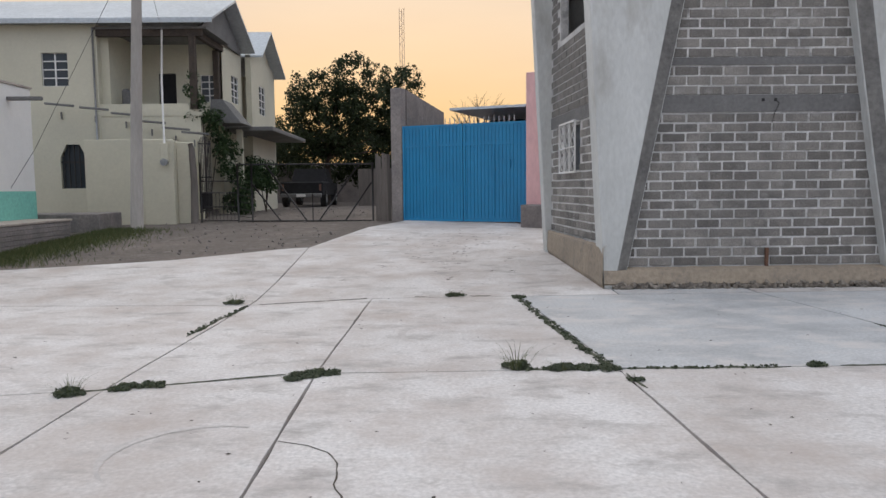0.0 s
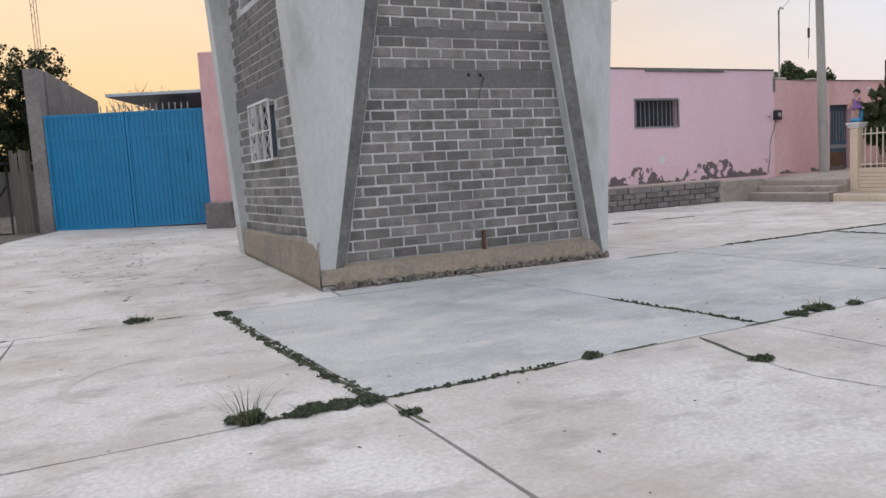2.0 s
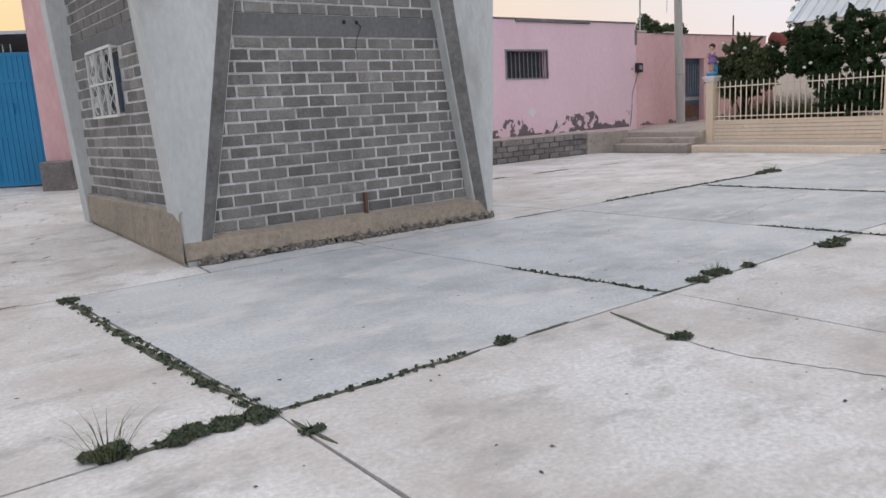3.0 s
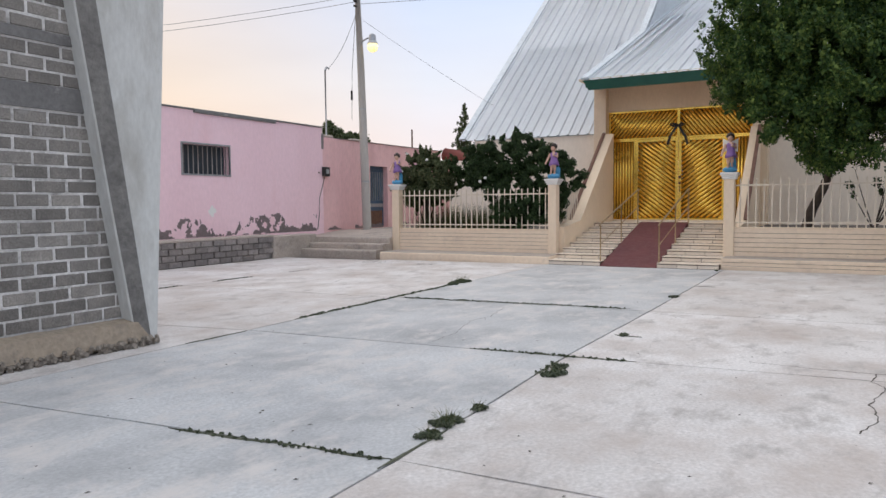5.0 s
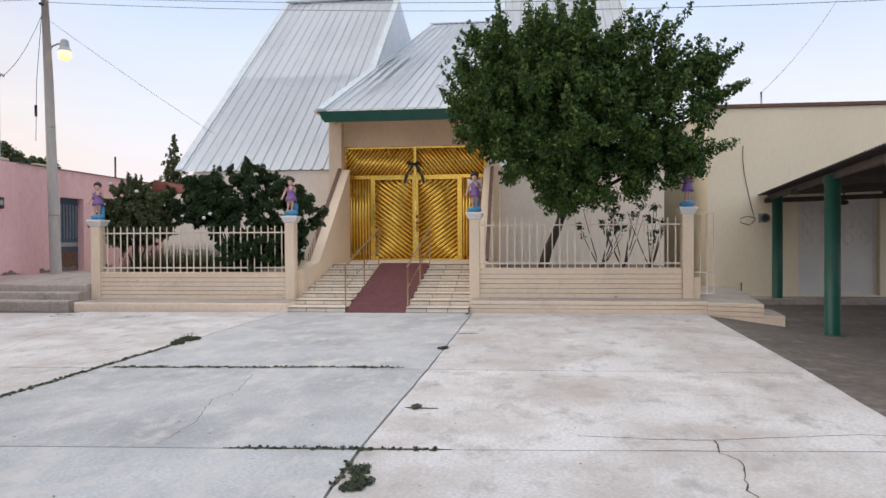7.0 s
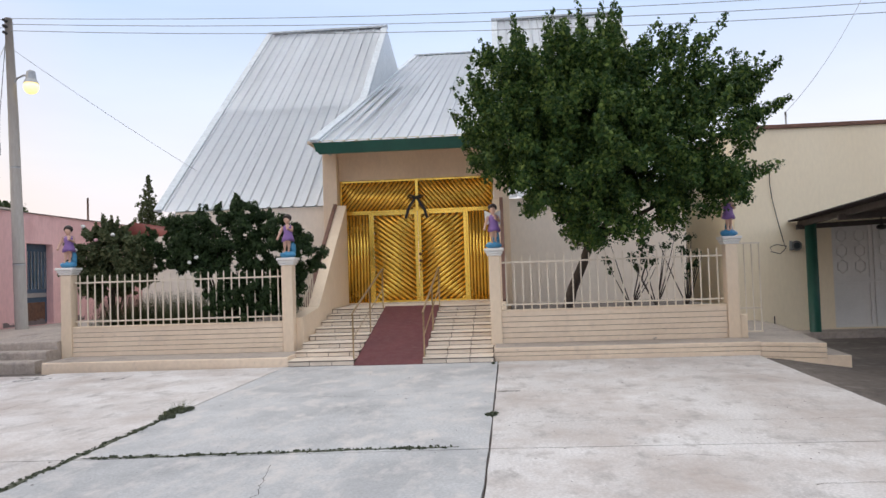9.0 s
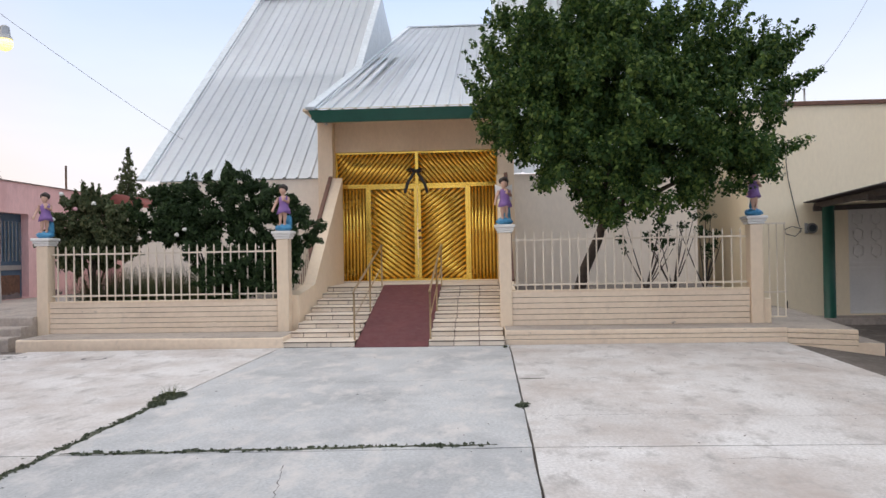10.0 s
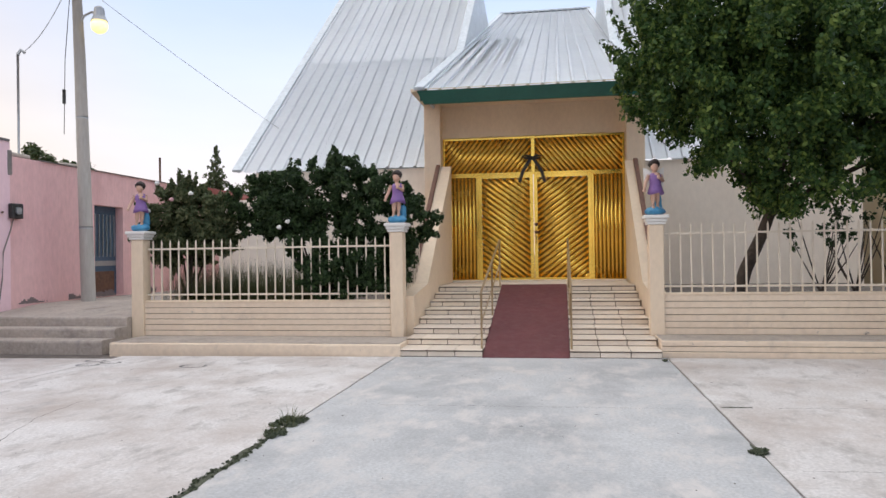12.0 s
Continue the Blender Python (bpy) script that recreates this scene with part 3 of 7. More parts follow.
def leg(x_out, s_out, x_in, s_in, y0, y1, chamfer=0.21, deep=0.06):
    """A leg like a wedge, narrow at the foot and wide above, with a rough splayed edge towards the blocks."""
    bm = bmesh.new()
    c = chamfer if s_in > 0 else -chamfer
    rows = []
    for z in (0.0, 1.6, 3.2, 4.8, TH):
        xo, xi = x_out + s_out * z, x_in + s_in * z
        k = min(1.0, 0.75 + z * 0.1)
        rows.append([bm.verts.new(p) for p in ((xo, y0, z), (xi, y0, z), (xi + c * k, y0 + deep, z), (xi + c * k, y1, z), (xo, y1, z))])
    for a, b in zip(rows, rows[1:]):
        for k in range(5):
            f = bm.faces.new((a[k], a[(k + 1) % 5], b[(k + 1) % 5], b[k]))
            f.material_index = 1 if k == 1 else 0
    bm.faces.new(rows[0][::-1])
    bm.faces.new(rows[-1])
    bmesh.ops.recalc_face_normals(bm, faces=bm.faces)
    es = [e_ for e_ in bm.edges if abs((e_.verts[0].co - e_.verts[1].co).z) > 0.5]
    bmesh.ops.bevel(bm, geom=es, offset=0.012, segments=1, affect="EDGES")
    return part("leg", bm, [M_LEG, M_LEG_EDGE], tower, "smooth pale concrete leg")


leg(TX0 - 0.09, -0.058, TX0 + 0.025, 0.190, TF - 0.02, TF + 0.36)
leg(TX1, 0.062, TX1 - 0.06, -0.150, TF - 0.06, TF + 0.36)
leg(TX0 - 0.27, -0.052, TX0 + 0.0, 0.195, TB - 0.35, TB)
leg(TX1, 0.062, TX1 - 0.07, -0.165, TB - 0.4, TB)
FY = TF + 0.16                      # face of the front blocks
front = part("front_panel", boxed(TX0 + 0.05, TX1 - 0.05, FY + 0.006, FY + 0.15, 0.0, TH), M_MORTAR, tower, "pale mortar bedding")
WIN = (1.58, 2.55, 1.66, 2.42)
OPEN = (0.72, 2.9, 3.9, 5.1)
LEN = TB - TF - 0.5
bm = wall_with_holes(bmesh.new(), "x", 0.005, 0.14, 0.0, LEN, 0.0, TH, [WIN, OPEN])
bmesh.ops.transform(bm, matrix=LM, verts=bm.verts)
flank = part("side_panel", bm, M_MORTAR, tower, "pale mortar bedding")
part("rear_panel", boxed(TX1 - 0.2, TX1 - 0.04, TF + 0.3, TB - 0.2, 0, TH), M_MORTAR, tower)
part("rear_panel", boxed(TX0 + 0.1, TX1 - 0.1, TB - 0.25, TB - 0.1, 0, TH), M_MORTAR, tower)
part("roof_slab", boxed(TX0 - 0.4, TX1 + 0.4, TF - 0.1, TB + 0.1, TH, TH + 0.15), M_LEG, tower)
part("floor_slab", boxed(TX0 + 0.2, TX1 - 0.2, FY + 0.2, TB - 0.3, 3.02, 3.16), M_BAND, tower)
# tie beams
for z0, z1 in ((2.39, 2.62), (3.02, 3.12), (4.35, 4.55)):
    part("tie_beam", boxed(TX0 + 0.04, TX1 - 0.04, FY - 0.012, FY + 0.05, z0, z1), M_BAND, tower)
for z0, z1 in ((2.44, 2.64), (5.12, 5.3)):
    part("tie_beam", boxed(-0.012, 0.05, 0.12, LEN, z0, z1, LM), M_BAND, tower)


def plinth(pts, top, out):
    bm = bmesh.new()
    (xa, ya), (xb, yb) = pts
    n_ = 26
    d = Vector((xb - xa, yb - ya, 0))
    o = Vector((d.y, -d.x, 0)).normalized()
    prev = None
    for k in range(n_ + 1):
        p = Vector((xa, ya, 0)) + d * (k / n_)
        w = 0.02 * noise.noise((k * 0.7, top, 3.0))
        prof = [(0, top + w * 1.2), (out * 0.8, top - 0.03 + w), (out, 0.06 + w), (out * 0.5, 0.0)]
        row = [bm.verts.new(p + o * q + Vector((0, 0, max(h, 0) + level(p.x, p.y) * (1 if h < 0.1 else 0)))) for q, h in prof]
        if prev:
            for i in range(3):
                bm.faces.new((prev[i], prev[i + 1], row[i + 1], row[i]))
        prev = row
    bmesh.ops.recalc_face_normals(bm, faces=bm.faces)
    return part("plinth", bm, M_PLINTH, tower, "sandy cement plinth")


plinth(((TX0 - 0.10, FY - 0.02), (TX1 - 0.0, FY - 0.02)), 0.29, 0.20)
plinth(((TX0 - 0.22, TB - 0.36), (TX0 - 0.075, TF - 0.05)), 0.60, 0.05)
bm = bmesh.new()
rng = random.Random(5)
for k in range(420):
    x = rng.uniform(TX0 + 0.02, TX1 + 0.0)
    s = rng.uniform(0.012, 0.038)
    box(bm, -s, s, -s * 0.7, s * 0.7, -s * 0.6, s * 0.6, pose(x, FY - 0.20 + rng.uniform(-0.045, 0.02), rng.uniform(0.0, 0.085), rng.uniform(0, 90), rng.uniform(0, 90), rng.uniform(0, 90)))
for k in range(70):
    y = rng.uniform(TF + 0.1, TB - 0.4)
    s = rng.uniform(0.01, 0.03)
    box(bm, -s, s, -s, s, -s * 0.6, s * 0.6, pose(TX0 - 0.04 - (y - TF) * 0.056, y, level(2.3, y) + rng.uniform(0.0, 0.03), rng.uniform(0, 90), rng.uniform(0, 90), rng.uniform(0, 90)))
tagged(part("footing_rubble", bm, M_RUBBLE, tower, "crumbled stony footing edge"), kind="stuff")

# ---- pink house wall, kerb and steps ----
PY = 17.5
pink = structure(new("wall_north"), "pink limewashed house wall with peeling foot and barred window", "wall")
PW = (13.81, 15.38, 2.275, 3.02)
part("wall_face", wall_with_holes(bmesh.new(), "y", PY, 0.3, 6.0, 19.35, -0.1, 3.86, [PW]), M_PINK, pink)
PD = (21.95, 23.05, 0.68, 2.8)
part("wall_face", wall_with_holes(bmesh.new(), "y", PY + 0.004, 0.3, 19.35, 27.0, -0.1, 3.58, [PD]), M_PINK2, pink, "faded salmon wall")
# sheet behind the window, coloured as the shade of the room
part("inner_room", boxed(13.0, 16.2, PY + 0.9, PY + 1.0, 1.5, 3.6), M_INSIDE_SHADE, pink)
part("house_body", boxed(6.0, 27.0, PY + 4.2, PY + 4.4, -0.1, 3.5), M_PINK, pink)
part("flat_roof", boxed(6.0, 27.0, PY + 0.3, PY + 4.3, 3.3, 3.42), M_BAND, pink)
kerb = structure(new("kerb_wall"), "low weathered block retaining kerb below the pink wall", "kerb")
part("kerb_core", boxed(6.0, 16.42, 17.03, PY - 0.003, -0.05, 0.60), M_KERB, kerb)
part("kerb_cap", boxed(6.0, 16.46, 16.975, PY - 0.004, 0.60, 0.655, bevel=0.012), M_STEP, kerb)
kb = bpy.data.meshes.new("block")
bm = boxed(-0.19, 0.19, -0.06, 0.06, 0.006, 0.144, bevel=0.012)
bm.to_mesh(kb)
bm.free()
kb.materials.append(M_KERB)
rng = random.Random(14)
for row in range(4):
    for k in range(26):
        shared("block", kb, kerb, pose(6.25 + k * 0.4 + (0.2 if row % 2 else 0) + rng.uniform(-.01, .01) - (0.2 if k == 25 else 0), 17.03 + rng.uniform(-.012, .008), row * 0.15, 0, rng.uniform(-1, 1), rng.uniform(-2, 2)))
terrace = structure(new("terrace"), "raised worn concrete terrace before the salmon wall", "terrace")


def worn_step(x0, x1, y0, y1, z0, z1, name, parent, mat_=M_STEP, wear=0.014, r=0.035, label=""):
    """A cast step whose front edge towards -x is rounded, chipped and not quite straight."""
    b_ = bmesh.new()
    n_ = max(4, int((y1 - y0) / 0.14))
    prev_ = None
    for k in range(n_ + 1):
        y = y0 + (y1 - y0) * k / n_
        w = wear * noise.noise((x0, y * 1.3, 4.0)) + wear * 0.9 * noise.noise((x0, y * 5.0, 8.0))
        h = wear * 0.7 * noise.noise((z1 * 9, y * 1.1, 2.0))
        rr = r * (1 + 0.7 * noise.noise((y * 3.1, z1, x0)))
        prof_ = [(x0 + w * 0.6, z0), (x0 + w, z1 - rr + h), (x0 + w + rr * 0.3, z1 - rr * 0.3 + h), (x0 + w + rr, z1 + h), (x1, z1), (x1, z0)]
        row_ = [b_.verts.new((x, y, z)) for x, z in prof_]
        if prev_:
            for q in range(6):
                b_.faces.new((prev_[q], row_[q], row_[(q + 1) % 6], prev_[(q + 1) % 6]))
        else:
            b_.faces.new(row_)
        prev_ = row_
    b_.faces.new(prev_[::-1])
    bmesh.ops.recalc_face_normals(b_, faces=b_.faces)
    return part(name, b_, mat_, parent, label)


worn_step(18.3, 18.75, 14.37, PY - 0.002, -0.05, 0.53, "terrace_top", terrace)
bm = bmesh.new()
hexa(bm, [(18.75, 14.39, -0.05), (20.2, 14.39, -0.05), (20.2, PY - 0.002, -0.05), (18.75, PY - 0.002, -0.05)], [(18.75, 14.39, 0.53), (20.2, 14.39, 0.65), (20.2, PY - 0.002, 0.65), (18.75, PY - 0.002, 0.53)])
part("terrace_top", bm, M_STEP, terrace)
part("terrace_top", boxed(20.2, 27.0, 14.39, PY - 0.002, -0.05, 0.65), M_STEP, terrace)
part("terrace_top", boxed(16.42, 18.3, 16.97, PY - 0.002, -0.05, 0.61, bevel=0.02), M_STEP, terrace)
worn_step(17.95, 18.298, 14.37, 16.965, -0.05, 0.365, "step", terrace, wear=0.022)
worn_step(17.60, 17.947, 14.37, 16.965, -0.05, 0.205, "step", terrace, wear=0.022)

# ---- church ----
CX = 23.5
church = thing("church", "cream church with steep galvanised roofs and a gold portal", "church")
part("front_wall", wall_with_holes(bmesh.new(), "x", CX + 0.15, 0.3, 9.95, 14.3, 0, 3.6), M_CREAM_PALE, church)
part("front_wall", wall_with_holes(bmesh.new(), "x", CX + 0.15, 0.3, 0.45, 5.05, 0, 3.6), M_CREAM_PALE, church)
part("front_wall", boxed(CX + 0.15, CX + 0.45, 14.3, 15.3, 0, 2.95), M_CREAM_PALE, church)
part("side_wall", boxed(CX + 0.45, 38.0, 14.0, 14.3, 0, 3.6), M_CREAM_PALE, church)
part("side_wall", boxed(CX + 0.45, 38.0, 0.45, 0.75, 0, 3.6), M_CREAM_PALE, church)
# portal: two piers and a lintel wall
for y0, y1 in ((9.6, 9.98), (5.05, 5.45)):
    part("pier", boxed(CX - 0.35, CX + 0.5, y0, y1, 0.0, 5.0, bevel=0.01), M_CREAM, church)
part("lintel_wall", boxed(CX - 0.05, CX + 0.35, 5.45, 9.6, 4.24, 5.3), M_CREAM, church)
part("porch_ceiling", boxed(21.75, CX + 0.4, 5.0, 10.0, 4.98, 5.04), M_CREAM, church)


def roof_sheets(p0, p1, y0, y1, mat, rib=0.33, name="roof_panel", sheet=0.99, lap=None):
    """Ribbed roof sheets from the eave p0 (x, z) up to p1, sheet by sheet."""
    (xa, za), (xb, zb) = p0, p1
    d = Vector((xb - xa, 0, zb - za))
    up = Vector((-d.z, 0, d.x)).normalized()
    if up.z < 0:
        up = -up
    runs = [(0.0, 1.0)] if lap is None else [(0.0, lap + 0.006), (lap, 1.0)]
    n_sheets = max(1, round((y1 - y0) / sheet))
    w = (y1 - y0) / n_sheets
    for r, (t0, t1) in enumerate(runs):
        for s in range(n_sheets):
            bm = bmesh.new()
            prof = []
            n_r = max(1, round(w / rib))
            for k in range(n_r):
                b = w * k / n_r
                q = w / n_r
                prof += [(b, 0), (b + q * 0.36, 0), (b + q * 0.43, 0.042), (b + q * 0.57, 0.042), (b + q * 0.64, 0)]
            prof.append((w, 0))
            lift = up * (0.008 * (len(runs) - r - 1) * -1 + 0.004 * (s % 2))
            rows = []
            for t_ in (t0, t1):
                o = Vector((xa, y0 + s * w, za)) + d * t_ + lift
                rows.append([bm.verts.new(o + Vector((0, u, 0)) + up * h) for u, h in prof])
            for a in range(len(prof) - 1):
                bm.faces.new((rows[0][a], rows[0][a + 1], rows[1][a + 1], rows[1][a]))
            bmesh.ops.solidify(bm, geom=bm.faces[:], thickness=0.004)
            part(name, bm, mat, church)


roof_sheets((CX + 0.05, 3.62), (34.0, 12.05), 9.80, 14.76, M_ZINC, lap=0.46)
roof_sheets((CX + 0.05, 3.62), (34.0, 12.05), 0.40, 5.30, M_ZINC, lap=0.46)
roof_sheets((21.62, 4.98), (45.0, 14.15), 5.25, 9.80, M_ZINC, lap=0.42)
# far slopes, roof ends and the shingled cheeks
for y0, y1 in ((9.80, 14.7), (0.25, 5.30)):
    bm = bmesh.new()
    hexa(bm, [(34.0, y0, 11.98), (34.0, y1, 11.98), (52.0, y1, 7.2), (52.0, y0, 7.2)], [(34.0, y0, 12.05), (34.0, y1, 12.05), (52.0, y1, 7.27), (52.0, y0, 7.27)])
    part("far_roof", bm, M_ZINC, church)
for y in (9.80, 5.30, 14.40, 0.45):
    bm = bmesh.new()
    a = -0.05 if y in (9.80, 14.40) else 0.05
    pts = [(CX + 0.2, 3.5), (34.0, 11.96), (50.0, 7.6), (50.0, 3.5)]
    hexa(bm, [(x, y, z) for x, z in pts], [(x, y + a, z) for x, z in pts])
    bmesh.ops.recalc_face_normals(bm, faces=bm.faces)
    part("roof_cheek", bm, M_ZINC_TRIM, church, "pale shingled metal cheek")
# trims
def bar_between(a, b, w, h, name, mat, parent=church, label=""):
    a, b = Vector(a), Vector(b)
    d = b - a
    m_ = Matrix.Translation(a) @ d.to_track_quat("X", "Z").to_matrix().to_4x4()
    return part(name, boxed(0, d.length, -w / 2, w / 2, -h / 2, h / 2, m_, bevel=min(w, h) * 0.12), mat, parent, label)


for y in (14.76, 9.84, 5.27, 0.38):
    bar_between((CX + 0.05, y, 3.66), (34.0, y, 12.1), 0.24, 0.07, "rake_trim", M_ZINC_TRIM)
for y0, y1 in ((9.72, 14.8), (0.26, 5.39)):
    bar_between((34.0, y0, 12.1), (34.0, y1, 12.1), 0.30, 0.08, "ridge_cap", M_ZINC_TRIM)
for y in (9.80, 5.25):
    bar_between((21.62, y, 5.02), (45.0, y, 14.19), 0.22, 0.07, "rake_trim", M_ZINC_TRIM)
bar_between((45.0, 5.2, 14.2), (45.0, 9.85, 14.2), 0.3, 0.08, "ridge_cap", M_ZINC_TRIM)
bm = bmesh.new()
hexa(bm, [(45.0, 5.25, 14.1), (45.0, 9.8, 14.1), (60, 9.8, 8.0), (60, 5.25, 8.0)], [(45.0, 5.25, 14.17), (45.0, 9.8, 14.17), (60, 9.8, 8.07), (60, 5.25, 8.07)])
part("far_roof", bm, M_ZINC, church)
for y in (5.3, 9.72):
    bm = bmesh.new()
    pts = [(21.8, 4.9), (45.0, 14.0), (58.0, 8.5), (58.0, 4.9)]
    hexa(bm, [(x, y, z) for x, z in pts], [(x, y + 0.05, z) for x, z in pts])
    bmesh.ops.recalc_face_normals(bm, faces=bm.faces)
    part("roof_cheek", bm, M_ZINC_TRIM, church)
# green fascia of the porch
bm = bmesh.new()
hexa(bm, [(21.70, 5.32, 4.70), (21.76, 5.32, 4.70), (21.76, 9.70, 4.70), (21.70, 9.70, 4.70)], [(21.60, 5.18, 4.965), (21.66, 5.18, 4.965), (21.66, 9.84, 4.965), (21.60, 9.84, 4.965)])
part("fascia", bm, M_GREEN, church, "dark green fascia board")
for y in (9.76, 5.22):
    bar_between((21.68, y, 4.86), (CX, y, 5.5), 0.06, 0.2, "fascia", M_GREEN)

# ---- forecourt: platforms, fence walls, stairs ----
forecourt = structure(new("forecourt"), "raised planted forecourt with low painted plinth", "terrace")
worn_step(17.48, 18.6, 9.34, 14.16, -0.05, 0.18, "plinth_step", forecourt, M_BEIGE_WORN, 0.010, 0.022, "chipped beige step")
for z0, z1, dx in ((-0.05, 0.075, 0.0), (0.086, 0.155, 0.004), (0.166, 0.235, 0.0)):
    worn_step(17.66 + dx, 18.6, 0.72, 5.49, z0, z1, "plinth_step", forecourt, M_BEIGE_WORN, 0.006, 0.012, "chipped beige step course")
part("plinth_core", boxed(17.69, 18.6, 0.74, 5.47, 0.0, 0.225), M_PLINTH, forecourt)
part("step_top", boxed(17.55, 18.47, 9.38, 14.14, 0.175, 0.191), M_STEP, forecourt, "grey cement step top")
part("step_top", boxed(17.72, 18.47, 0.75, 5.47, 0.227, 0.244), M_STEP, forecourt, "grey cement step top")
part("garden_bed", boxed(18.62, CX + 0.2, 9.9, 14.3, -0.05, 0.70), M_DIRT, forecourt)
part("garden_bed", boxed(18.62, CX + 0.2, 0.8, 5.1, -0.05, 0.80), M_DIRT, forecourt)
# coursed step running on to the yellow house, with a low end block
for pts, zs in (([(17.655, 0.715), (17.26, -0.25), (21.5, -1.0), (22.98, -1.0), (22.98, 0.44), (18.6, 0.715)], ((-0.24, -0.04), (-0.03, 0.055), (0.066, 0.145), (0.156, 0.225))), ([(17.27, -0.255), (17.15, -0.60), (18.4, -0.75), (18.9, -0.55)], ((-0.24, 0.015),))):
    c_ = Vector((sum(p[0] for p in pts) / len(pts), sum(p[1] for p in pts) / len(pts)))
    for k, (z0, z1) in enumerate(zs):
        bm = bmesh.new()
        inn = [c_ + (Vector(p) - c_) * (1.0 - 0.0015 * (k % 2)) for p in pts]
        hexa(bm, [(p.x, p.y, z0) for p in inn], [(p.x, p.y, z1) for p in inn])
        bmesh.ops.recalc_face_normals(bm, faces=bm.faces)
        bmesh.ops.bevel(bm, geom=[e_ for e_ in bm.edges if abs(e_.verts[0].co.z - e_.verts[1].co.z) < 0.01], offset=0.006, segments=1, affect="EDGES")
        part("plinth_step", bm, M_BEIGE_WORN, forecourt, "chipped beige step course")
    bm = bmesh.new()
    inn = [c_ + (Vector(p) - c_) * 0.985 for p in pts]
    core, h = (zs[0][0], zs[-1][1])
    hexa(bm, [(p.x, p.y, core) for p in inn], [(p.x, p.y, h + 0.006) for p in inn])
    bmesh.ops.recalc_face_normals(bm, faces=bm.faces)
    part("step_top", bm, M_STEP, forecourt, "grey cement step top")


def groove_wall(y0, y1, z0, z1, x):
    """Low wall of horizontal boards of render with grooves between."""
    ob = structure(new("fence_wall"), "low beige wall with horizontal grooves under the railing", "wall")
    part("wall_core", boxed(x + 0.02, x + 0.18, y0, y1, z0, z1 - 0.01), M_PLINTH, ob)
    n_ = 6
    h = (z1 - z0) / n_
    for k in range(n_):
        part("board", boxed(x, x + 0.03, y0, y1, z0 + k * h + 0.005, z0 + (k + 1) * h - 0.005, bevel=0.006), M_BEIGE_WORN, ob)
    part("wall_cap", boxed(x - 0.01, x + 0.19, y0, y1, z1 - 0.008, z1 + 0.03, bevel=0.008), M_CREAM, ob)
    return ob


groove_wall(9.72, 14.14, 0.185, 0.77, 18.47)
groove_wall(1.04, 5.33, 0.238, 0.86, 18.47)


def pillar(y, z0, z1, x=18.55):
    ob = thing("fence_pillar", "cream fence pillar with white moulded cap", "pillar", "fence pillars", (x, y, z0))
    h = z1 - z0
    part("shaft", boxed(-0.125, 0.125, -0.112, 0.112, 0, h - 0.15, bevel=0.012), M_CREAM, ob)
    for k, (w, a, b) in enumerate(((0.145, h - 0.15, h - 0.105), (0.165, h - 0.105, h - 0.055), (0.19, h - 0.055, h))):
        part("cap_moulding", boxed(-w, w, -w, w, a, b, bevel=0.01), M_WHITE, ob, "white cap moulding")
    return ob


pillar(14.25, 0.10, 2.02)
pillar(9.60, 0.17, 2.07)
pillar(5.44, 0.22, 2.11)
pillar(0.92, 0.23, 2.18)


def railing(y0, y1, z0, z1, x=18.56, n_=26):
    ob = thing("railing", "ivory painted picket railing on the low wall", "railing", "forecourt railings", (x, y0, z0))
    h = z1 - z0
    for z in (0.10, h - 0.16):
        part("rail", boxed(-0.012, 0.012, 0.01, y1 - y0 - 0.01, z - 0.016, z + 0.016), M_IVORY, ob)
    bm = bmesh.new()
    box(bm, -0.011, 0.011, -0.012, 0.012, 0.0, h - 0.05)
    hexa(bm, [(-.011, -.012, h - .05), (.011, -.012, h - .05), (.011, .012, h - .05), (-.011, .012, h - .05)], [(-.003, -.002, h), (.003, -.002, h), (.003, .002, h), (-.003, .002, h)])
    first = part("picket", bm, M_IVORY, ob)
    first.matrix_basis = pose(0.026, 0.1, 0)
    for k in range(1, n_):
        shared("picket", first.data, ob, pose(0.026, 0.1 + (y1 - y0 - 0.2) * k / (n_ - 1), 0))
    return ob


railing(9.73, 14.13, 0.80, 1.86, n_=27)
railing(1.05, 5.32, 0.89, 1.98, n_=26)

side_rail = thing("railing", "short ivory picket railing beside the church stairs", "railing", "forecourt railings", (18.72, 9.63, 0.84))
for z in (0.12, 0.88):
    part("rail", boxed(0.0, 1.75, -0.012, 0.012, z - 0.016, z + 0.016), M_IVORY, side_rail)
for k in range(11):
    part("picket", boxed(0.05 + k * 0.165, 0.072 + k * 0.165, -0.035, -0.013, 0.0, 1.04, bevel=0.004), M_IVORY, side_rail)

# stairs with tiled treads, maroon ramp between
stairs = structure(new("stairs"), "tiled church stairs with a maroon ramp in the middle", "stairs")
SX0, SX1, SZ, NS = 17.5, 21.2, 0.90, 8
RY0, RY1 = 6.81, 8.09
tread, riser = (SX1 - SX0) / (NS - 1), SZ / NS
landing = part("landing", boxed(SX1 + 0.013, CX + 0.1, 5.45, 9.6, -0.05, SZ - 0.03), M_GROUT, stairs)
tile_mesh = {}


def tile(w, d, h):
    key = (round(w, 3), round(d, 3), round(h, 3))
    if key not in tile_mesh:
        bm_ = boxed(0.003, w - 0.003, 0.006, d - 0.006, 0, h - 0.0, bevel=0.003)
        me = bpy.data.meshes.new("tile")
        bm_.to_mesh(me)
        bm_.free()
        me.materials.append(M_TILE)
        tile_mesh[key] = me
    return tile_mesh[key]


